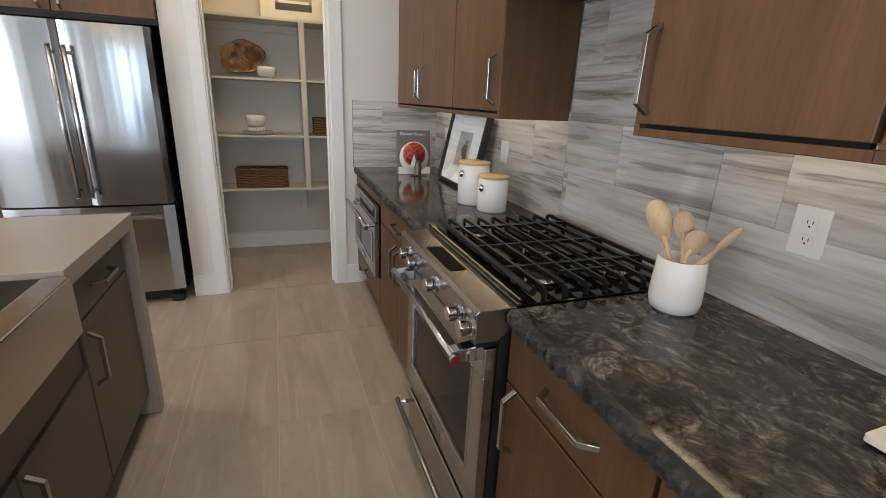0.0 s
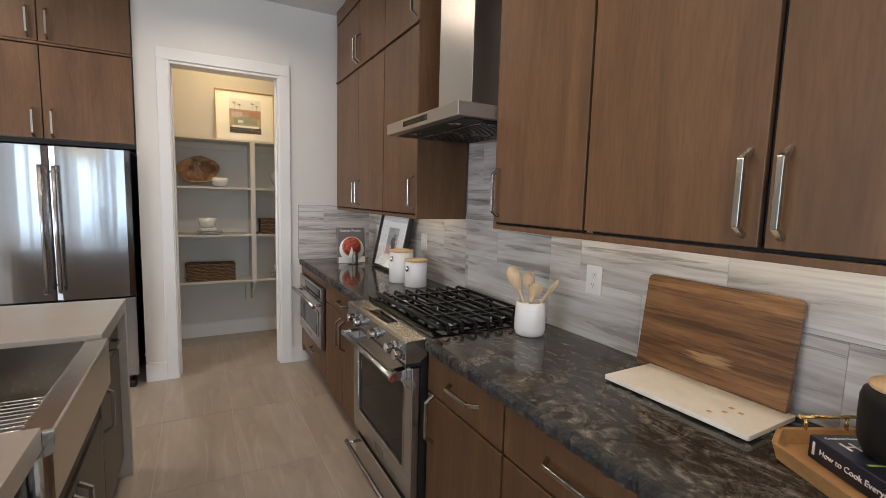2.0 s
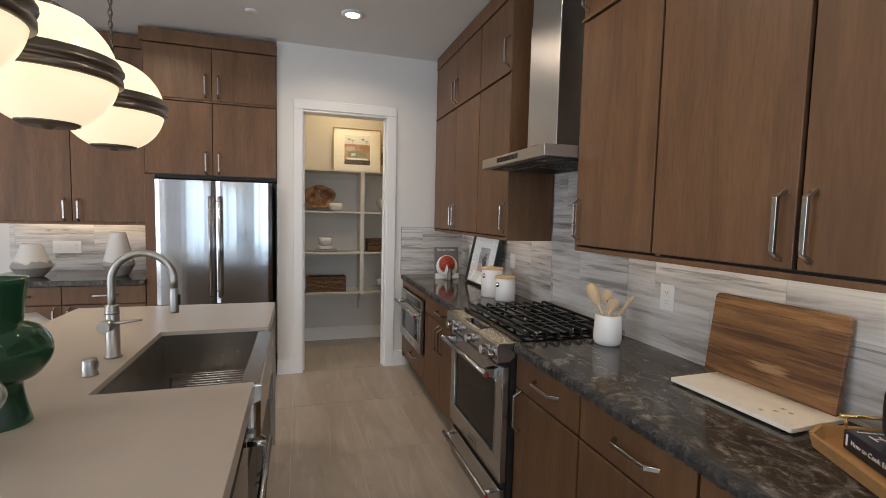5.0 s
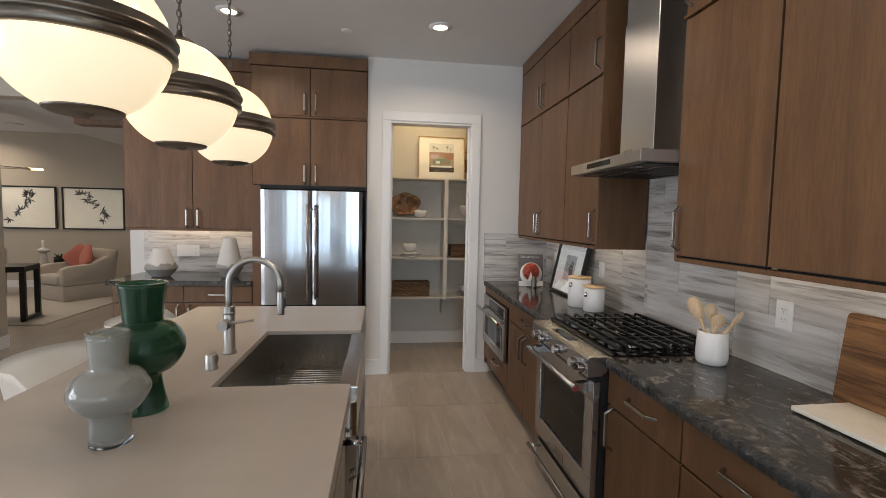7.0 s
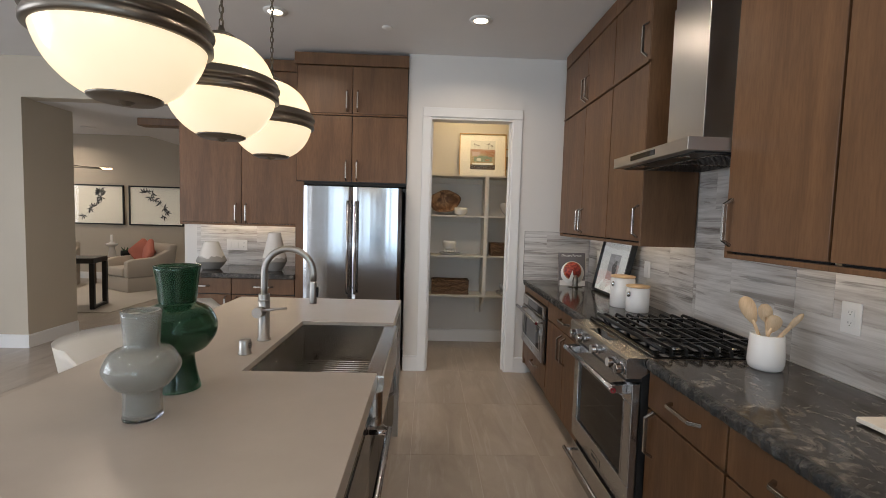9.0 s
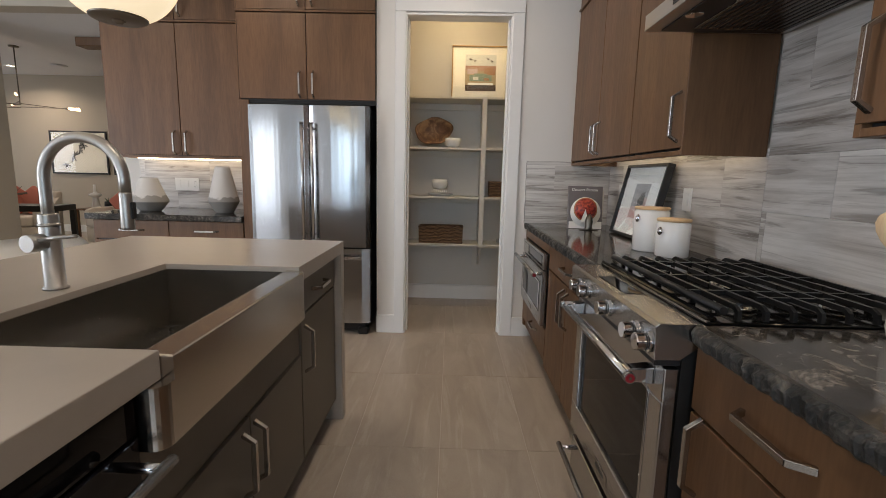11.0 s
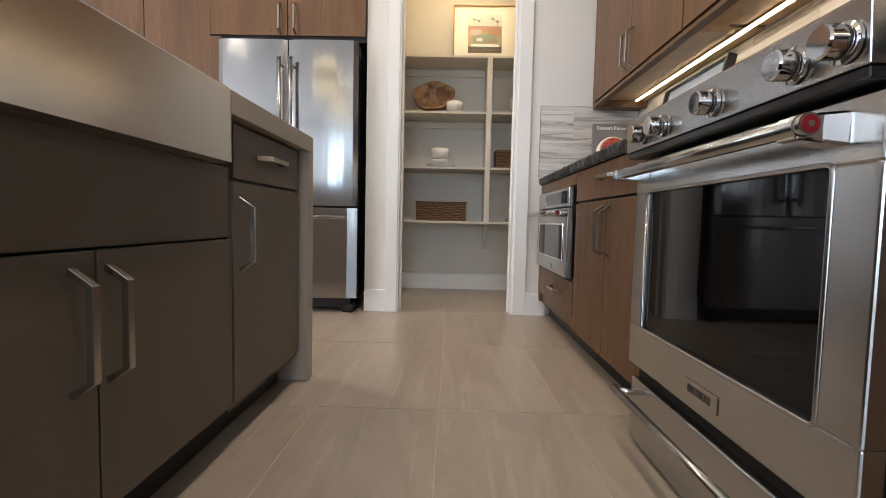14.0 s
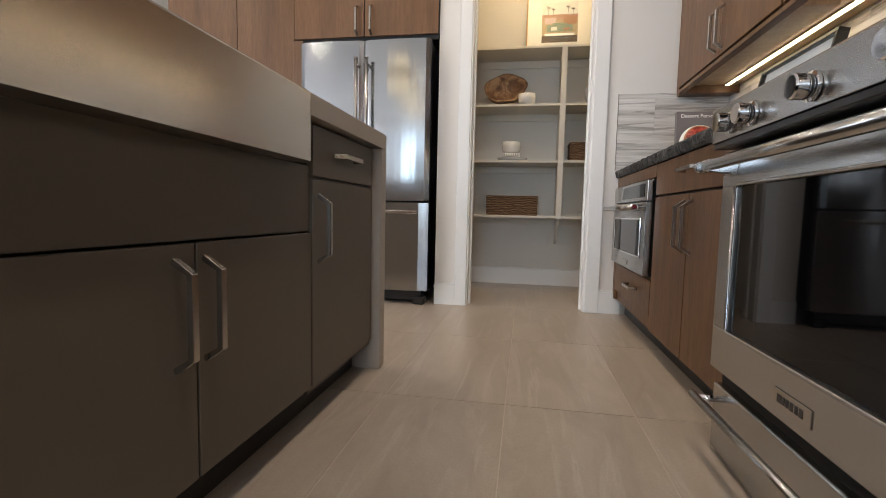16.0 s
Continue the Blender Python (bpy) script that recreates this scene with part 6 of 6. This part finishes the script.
outlet(0.765, 0.844, 1.102, 1.219, ["socket"])
outlet(-0.296, -0.174, 1.084, 1.200, ["switch", "socket"])
outlet(2.328, 2.412, 1.105, 1.221, ["switch"])
outlet(3.245, 3.328, 1.108, 1.224, ["switch"])
outlet(-2.435, -2.215, 1.075, 1.190, ["switch", "switch", "socket"], front_w(4.209))
outlet(-1.68, -1.60, 1.075, 1.190, ["socket"], front_w(4.209))

# ---- on the island and bar ----


def vase_shell(prof, t=0.006):
    return prof + [(max(r - t, 0.004), z + (t if z < 0.01 else 0)) for r, z in reversed(prof)] 


gx, gy = -1.018, 0.425
g1 = curve_pts([(0.060, 0, 0.0), (0.059, 0, 0.03), (0.061, 0, 0.078), (0.085, 0, 0.092), (0.113, 0, 0.130), (0.114, 0, 0.160), (0.090, 0, 0.196), (0.056, 0, 0.210), (0.055, 0, 0.25), (0.061, 0, 0.318)], 4)
gv = solid("vase", lathe_bm(vase_shell([(0.0, 0.0)] + [(p.x * 0.79, p.z * 0.885) for p in g1]), 48, (gx, gy, IT + 0.0105)), "bubbled_glass", "pale grey bubbled glass vase with a round belly", "vase")
part("foot", lathe_bm([(0.0, 0.0), (0.046, 0.0), (0.0485, 0.002), (0.0485, 0.008), (0.046, 0.010), (0.0, 0.010)], 40, (gx, gy, IT + 0.0003)), "clear_glass", gv, "clear glass foot")
g2 = curve_pts([(0.076, 0, 0.0), (0.074, 0, 0.012), (0.060, 0, 0.07), (0.058, 0, 0.118), (0.095, 0, 0.135), (0.130, 0, 0.180), (0.132, 0, 0.225), (0.105, 0, 0.268), (0.064, 0, 0.288), (0.064, 0, 0.30), (0.070, 0, 0.36), (0.079, 0, 0.412)], 4)
solid("vase", lathe_bm(vase_shell([(0.0, 0.0)] + [(p.x * 0.84, p.z * 0.945) for p in g2]), 48, (-1.036, 0.635, IT + 0.0003)), "green_glass", "tall dark green glass vase with a round belly", "vase")


def dipped(x, y, r, h, waist, label):
    key = [(r * 0.48, 0, 0.0), (r * 0.60, 0, 0.008), (r * 0.98, 0, waist * 0.9), (r, 0, waist), (r * 0.97, 0, waist + 0.014), (r * 0.74, 0, h * 0.62), (r * 0.48, 0, h - 0.006), (r * 0.45, 0, h)]
    prof = [(0.0, 0.0)] + [(p.x, p.z) for p in curve_pts(key, 3)] + [(r * 0.40, h - 0.003), (r * 0.5, h * 0.6), (0.0, 0.03)]
    solid("vase", lathe_bm(prof, 40, (x, y, CT + 0.0003)), "dipped_ceramic", label, "vase", "ceramic vases on the bar")


dipped(-2.405, 3.79, 0.138, 0.275, 0.085, "rough white ceramic vase dipped in grey at its base")
dipped(-1.785, 3.79, 0.120, 0.375, 0.100, "tall tapering white ceramic vase with a grey base")


def stool(x, y):
    t = thing("counter_stool", (x, y, 0), "white moulded counter stool with a low curved back", "stool", "stools at the island")
    zs = 0.664
    bm = bmesh.new()
    rows = []
    n, k2 = 20, 7
    for j in range(k2 + 1):
        v = j / k2
        row = []
        for i in range(n + 1):
            a = radians(60 + 240 * i / n)
            c = min(1.0, max(0.0, (-math.cos(a) + 0.35) / 0.65))
            lift = 0.285 * (0.25 + 0.75 * c * c * (3 - 2 * c))
            r = 0.205 + 0.045 * v
            row.append(bm.verts.new((x + r * math.cos(a), y + 1.02 * r * math.sin(a), zs + lift * v)))
        rows.append(row)
    for a, b in zip(rows, rows[1:]):
        for i in range(n):
            bm.faces.new((a[i], a[i + 1], b[i + 1], b[i])).smooth = True
    bmesh.ops.solidify(bm, geom=bm.faces[:], thickness=0.018)
    bmesh.ops.recalc_face_normals(bm, faces=bm.faces[:])
    part("backrest", bm, "stool_shell", t)
    part("seat", lathe_bm([(0.0, -0.02), (0.18, -0.02), (0.205, 0.0), (0.20, 0.012), (0.0, 0.006)], 36, (x, y, zs)), "stool_shell", t)
    for sx in (-1, 1):
        for sy in (-1, 1):
            part("leg", tube_bm([(x + 0.10 * sx, y + 0.10 * sy, zs - 0.018), (x + 0.17 * sx, y + 0.17 * sy, 0.0)], [0.016, 0.010], 12), "light_wood", t)
    for s in (-1, 1):
        part("foot_rail", rod_bm((x - 0.14, y + 0.14 * s, 0.24), (x + 0.14, y + 0.14 * s, 0.24), 0.007), "nickel", t)


stool(-1.520, 1.150)
stool(-1.520, 1.810)

# ---- living room ----
solid("rug", box_bm(-8.6, -4.75, 5.75, 8.3, 0.0005, 0.014, 0.004), "rug", "pale woven area rug", "rug")


def armchair(x, y, turn, label):
    t = thing("armchair", (x, y, 0.0145), label, "armchair", "armchairs", turn=turn)
    m = pose(x, y, 0.0145, 0, 0, turn)

    def put(n, bm, material, lab=""):
        for f in bm.faces:
            f.smooth = True
        bm.transform(m)
        return part(n, bm, material, t, lab)
    put("skirt", box_bm(-0.40, 0.40, -0.40, 0.40, 0.0, 0.26, 0.015, 2), "linen")
    put("seat_cushion", box_bm(-0.27, 0.27, -0.42, 0.25, 0.262, 0.43, 0.04, 3), "linen")
    bk = box_bm(-0.40, 0.40, 0.24, 0.42, 0.262, 0.83, 0.05, 3)
    for v in bk.verts:
        v.co.y += 0.12 * (v.co.z - 0.26)
    put("backrest", bk, "linen")
    for s in (-1, 1):
        arm = prism_bm([(-0.40, 0.262), (-0.40, 0.54), (-0.30, 0.58), (0.05, 0.60), (0.30, 0.72), (0.40, 0.74), (0.40, 0.262)], "x", s * 0.275, s * 0.405, 0.018)
        put("armrest", arm, "linen")
    for a, b in ((-0.12, 20), (0.10, -25)):
        bm = box_bm(-0.19, 0.19, -0.05, 0.05, -0.19, 0.19, 0.045, 3)
        m2 = m @ pose(a, 0.10, 0.68, -18, 45, b)
        for f in bm.faces:
            f.smooth = True
        bm.transform(m2)
        pl = solid("cushion", bm, "coral", "coral pink scatter cushion on an armchair", "cushion", "coral cushions")


armchair(-5.62, 7.85, -32, "oatmeal linen armchair with a skirted base")
armchair(-7.25, 7.75, 20, "oatmeal linen armchair with a skirted base")


def side_table():
    t = thing("side_table", (-6.42, 8.45, 0), "small dark wooden side table", "table")
    part("top", box_bm(-6.78, -6.06, 8.22, 8.66, 0.50, 0.53, 0.004), "stained_wood", t)
    for x in (-6.74, -6.10):
        for y in (8.26, 8.62):
            part("leg", box_bm(x - 0.02, x + 0.02, y - 0.02, y + 0.02, 0, 0.4995), "stained_wood", t)


side_table()
solid("vase", lathe_bm([(0.0, 0.0), (0.075, 0.0), (0.075, 0.01), (0.045, 0.18), (0.045, 0.20), (0.10, 0.235), (0.10, 0.265), (0.035, 0.29), (0.022, 0.31), (0.022, 0.44), (0.0, 0.44)], 28, (-6.53, 8.45, 0.5305)), "porcelain", "white sculptural ceramic candle vase on a side table", "vase")
pp = thing("potted_plant", (-6.26, 8.45, 0.5305), "small green succulent in a dark pot", "plant")
part("pot", lathe_bm([(0.0, 0.0), (0.07, 0.0), (0.09, 0.05), (0.085, 0.13), (0.078, 0.13), (0.0, 0.11)], 20, (-6.26, 8.45, 0.5306)), "black_stoneware", pp)
bm = None
random.seed(4)
for k in range(34):
    a, r, hgt = random.uniform(0, 6.28), random.uniform(0.02, 0.10), random.uniform(0.10, 0.20)
    lf = tube_bm([(-6.26 + 0.02 * math.cos(a), 8.45 + 0.02 * math.sin(a), 0.64), (-6.26 + r * math.cos(a), 8.45 + r * math.sin(a), 0.54 + hgt)], [0.012, 0.002], 5)
    bm = lf if bm is None else join(bm, lf)
part("leaves", bm, "leaf_green", pp)


def console():
    t = thing("console_table", (-5.3, 6.1, 0), "black wooden console table", "table")
    m = pose(-5.62, 6.02, 0, 0, 0, 15)

    def put(n, bm):
        bm.transform(m)
        part(n, bm, "black_paint", t)
    put("tabletop", box_bm(-0.50, 0.50, -0.25, 0.25, 0.685, 0.76, 0.004))
    for x in (-0.47, 0.47):
        for y in (-0.22, 0.22):
            put("leg", box_bm(x - 0.03, x + 0.03, y - 0.03, y + 0.03, 0.016, 0.684, 0.002))
    for x in (-0.47, 0.47):
        put("stretcher", box_bm(x - 0.025, x + 0.025, -0.19, 0.19, 0.02, 0.06, 0.002))


console()
sp = thing("spiky_ornament", (-5.75, 6.05, 0.76), "dark metal starburst ornament on the console table", "ornament")
random.seed(9)
for k in range(30):
    v = Vector((random.gauss(0, 1), random.gauss(0, 1), random.gauss(0, 1))).normalized() * 0.14
    part("spike", rod_bm((-5.75, 6.05, 0.90), (-5.75 + v.x, 6.05 + v.y, 0.90 + v.z), 0.004, 6), "bronze" if k % 2 else "coral", sp)


def branch(put, mb, z, w, h, flip):
    """An ink spray of bamboo: a thin bent stem with fans of slender pointed leaves."""
    random.seed(21 + flip)
    pts = [((-0.34 if flip else 0.14), h * 0.86), ((-0.10 if flip else 0.10), h * 0.78), ((0.12 if flip else -0.02), h * 0.50), ((0.22 if flip else -0.30), h * 0.16)]
    line = [Vector((a, b, z + 0.002)) for a, b in pts]
    put("print_area", tube_bm(line, 0, flat=(0.006, 0.001, (0, 0, 1))), "black_paint", mb)
    for k in range(9):
        i = min(k // 3, 2)
        c = line[i].lerp(line[i + 1], (k % 3) / 3 + 0.1) + Vector((random.uniform(-0.07, 0.07), random.uniform(-0.03, 0.03), 0))
        a0 = random.uniform(0, 6.28)
        for j in range(5):
            a = a0 + 0.75 * j + random.uniform(-0.2, 0.2)
            d = Vector((math.cos(a), math.sin(a), 0)) * random.uniform(0.07, 0.125)
            t = Vector((-d.y, d.x, 0)) * 0.13
            bm = bmesh.new()
            bm.faces.new([bm.verts.new(q) for q in (c, c + d * 0.35 + t, c + d * 0.6 + t * 0.8, c + d, c + d * 0.6 - t * 0.8, c + d * 0.35 - t)])
            put("print_area", bm, "black_paint", mb)


for k, x in enumerate((-7.22, -5.99)):
    tp = panel_picture("framed_picture", "black ink bamboo print under glass in a dark frame", pose(x, 9.049, 1.15, 90, 0, 0), 1.13, 0.83, "black_paint", 0.028, 0.03, "warm_mat_board", [], lambda put, mb, z, k=k: branch(put, mb, z, 1.13, 0.83, k))


def chandelier():
    t = thing("chandelier", (-6.35, 7.0, 2.05), "brass stick chandelier with glowing tube bulbs", "chandelier")
    c = Vector((-6.40, 7.0, 2.18))
    part("stem", rod_bm(c, (c.x, c.y, 3.0195), 0.008), "bronze", t)
    part("canopy", lathe_bm([(0.0, -0.02), (0.06, -0.02), (0.065, 0.0), (0.0, 0.0)], 20, (c.x, c.y, 3.0195)), "bronze", t)
    for k, (a, dz, l) in enumerate(((8, -0.03, 0.62), (65, 0.02, 0.6), (140, 0.06, 0.6), (188, -0.04, 0.7), (250, 0.0, 0.6), (310, 0.08, 0.5))):
        d = Vector((math.cos(radians(a)), math.sin(radians(a)), 0))
        p = c + Vector((0, 0, dz))
        r = part("arm", rod_bm(p, p + d * l, 0.006), "bronze", t)
        part("socket", rod_bm(p + d * l, p + d * (l + 0.04), 0.016), "bronze", r)
        part("bulb", rod_bm(p + d * (l + 0.041), p + d * (l + 0.19), 0.015, 12), "bulb_glow", r, "glowing tube bulb")


chandelier()
solid("ceiling_beam", box_bm(-3.80, -2.895, 4.90, 5.06, 2.50, 2.5895, 0.006), "stained_wood", "short dark wooden beam below the hall ceiling", "beam")

# ---- backsplash and floor pieces ----


MESHES = {}


def piece(name, parent, dims, at, material, bevel=0.0005):
    """A thin tile; alike tiles share one mesh."""
    key = (name, tuple(round(d, 4) for d in dims))
    if key not in MESHES:
        w, d, h = dims
        MESHES[key] = mesh_of(name, box_bm(-w / 2, w / 2, -d / 2, d / 2, -h / 2, h / 2, bevel), material)
    ob = new(name, MESHES[key])
    ob.parent = parent
    ob.matrix_basis = Matrix.Translation(Vector(at) - parent.matrix_basis.translation)
    return ob


ROWS_Z = [CT, 1.145, 1.355, 1.565, 1.775, 1.985, 2.195, 2.405]
SEAMS = [0.58, 0.286, 0.02, 0.45, 0.20, 0.05, 0.35]


def splash(name, label, along, spans, material="stone_tile"):
    """Stone tiles on a wall: along 'y' on the range wall, 'x' on walls that face -y."""
    b = thing(name, (0, 0, 0), label, "backsplash", kind="structure")
    for u0, u1, rows, face in spans:
        for r in range(*rows):
            z0, z1 = ROWS_Z[r], min(ROWS_Z[r + 1], 1.386) if rows[1] <= 3 else ROWS_Z[r + 1]
            cuts = [u0] + [SEAMS[r] + 0.6 * k for k in range(-12, 12) if u0 + 0.01 < SEAMS[r] + 0.6 * k < u1 - 0.01] + [u1]
            for a, c in zip(cuts, cuts[1:]):
                w, h = c - a - 0.0008, z1 - z0 - 0.0008
                if along == "y":
                    piece("tile", b, (0.010, w, h), (face - 0.005, (a + c) / 2, (z0 + z1) / 2), material)
                else:
                    piece("tile", b, (w, 0.010, h), ((a + c) / 2, face - 0.005, (z0 + z1) / 2), material)
    return b


splash("backsplash_range_wall", "grey veined stone-look tile backsplash", "y", [(-1.52, 1.072, (0, 3), XR), (1.809, 3.563, (0, 3), XR), (1.073, 1.808, (0, 4), XR)])
splash("backsplash_pantry_wall", "grey veined stone-look tiles at the end of the worktop", "x", [(0.672, 1.303, (0, 3), YP)])
splash("backsplash_bar", "grey veined stone-look tiles behind the bar", "x", [(-2.755, -1.507, (0, 3), 4.219)])
setting("trim_splash_end", box_bm(0.6685, 0.6712, YP - 0.0125, YP, CT, 1.3865), "nickel", "thin metal edge strip of the backsplash", "trim")

GX, GY, PX, PY = 0.076, 1.970, 0.4085, 0.799
rest = []
for i in range(-26, 4):
    for j in range(-9, 10):
        x0, y0 = GX + PX * i, GY + PY * j
        x1, y1 = x0 + PX, y0 + PY
        if x1 > 1.6 or y1 > 9.2 or x0 < -10.4 or y0 < YB or (x0 < XL - 0.1 and y1 < 4.0):
            continue
        near = x0 > -2.3 and -1.3 < y0 < 4.3
        if near:
            piece("tile", floor, (PX - 0.003, PY - 0.003, 0.008), ((x0 + x1) / 2, (y0 + y1) / 2, -0.0042), "floor_tile", 0.0008)
        else:
            rest.append((x0 + 0.0015, x1 - 0.0015, y0 + 0.0015, y1 - 0.0015))
verts, faces = [], []
for a, b, c, d in rest:
    k = len(verts)
    verts += [(a, c, -0.0002), (b, c, -0.0002), (b, d, -0.0002), (a, d, -0.0002), (a, c, -0.0045), (b, c, -0.0045), (b, d, -0.0045), (a, d, -0.0045)]
    faces += [(k, k + 1, k + 2, k + 3), (k, k + 4, k + 5, k + 1), (k + 1, k + 5, k + 6, k + 2), (k + 2, k + 6, k + 7, k + 3), (k + 3, k + 7, k + 4, k)]
me = bpy.data.meshes.new("far_tiles")
me.from_pydata([tuple(Vector(v) - floor.matrix_basis.translation) for v in verts], [], faces)
me.materials.append(MATS["floor_tile"])
ft = tagged(new("far_tiles", me), kind="stuff")
ft.parent = floor
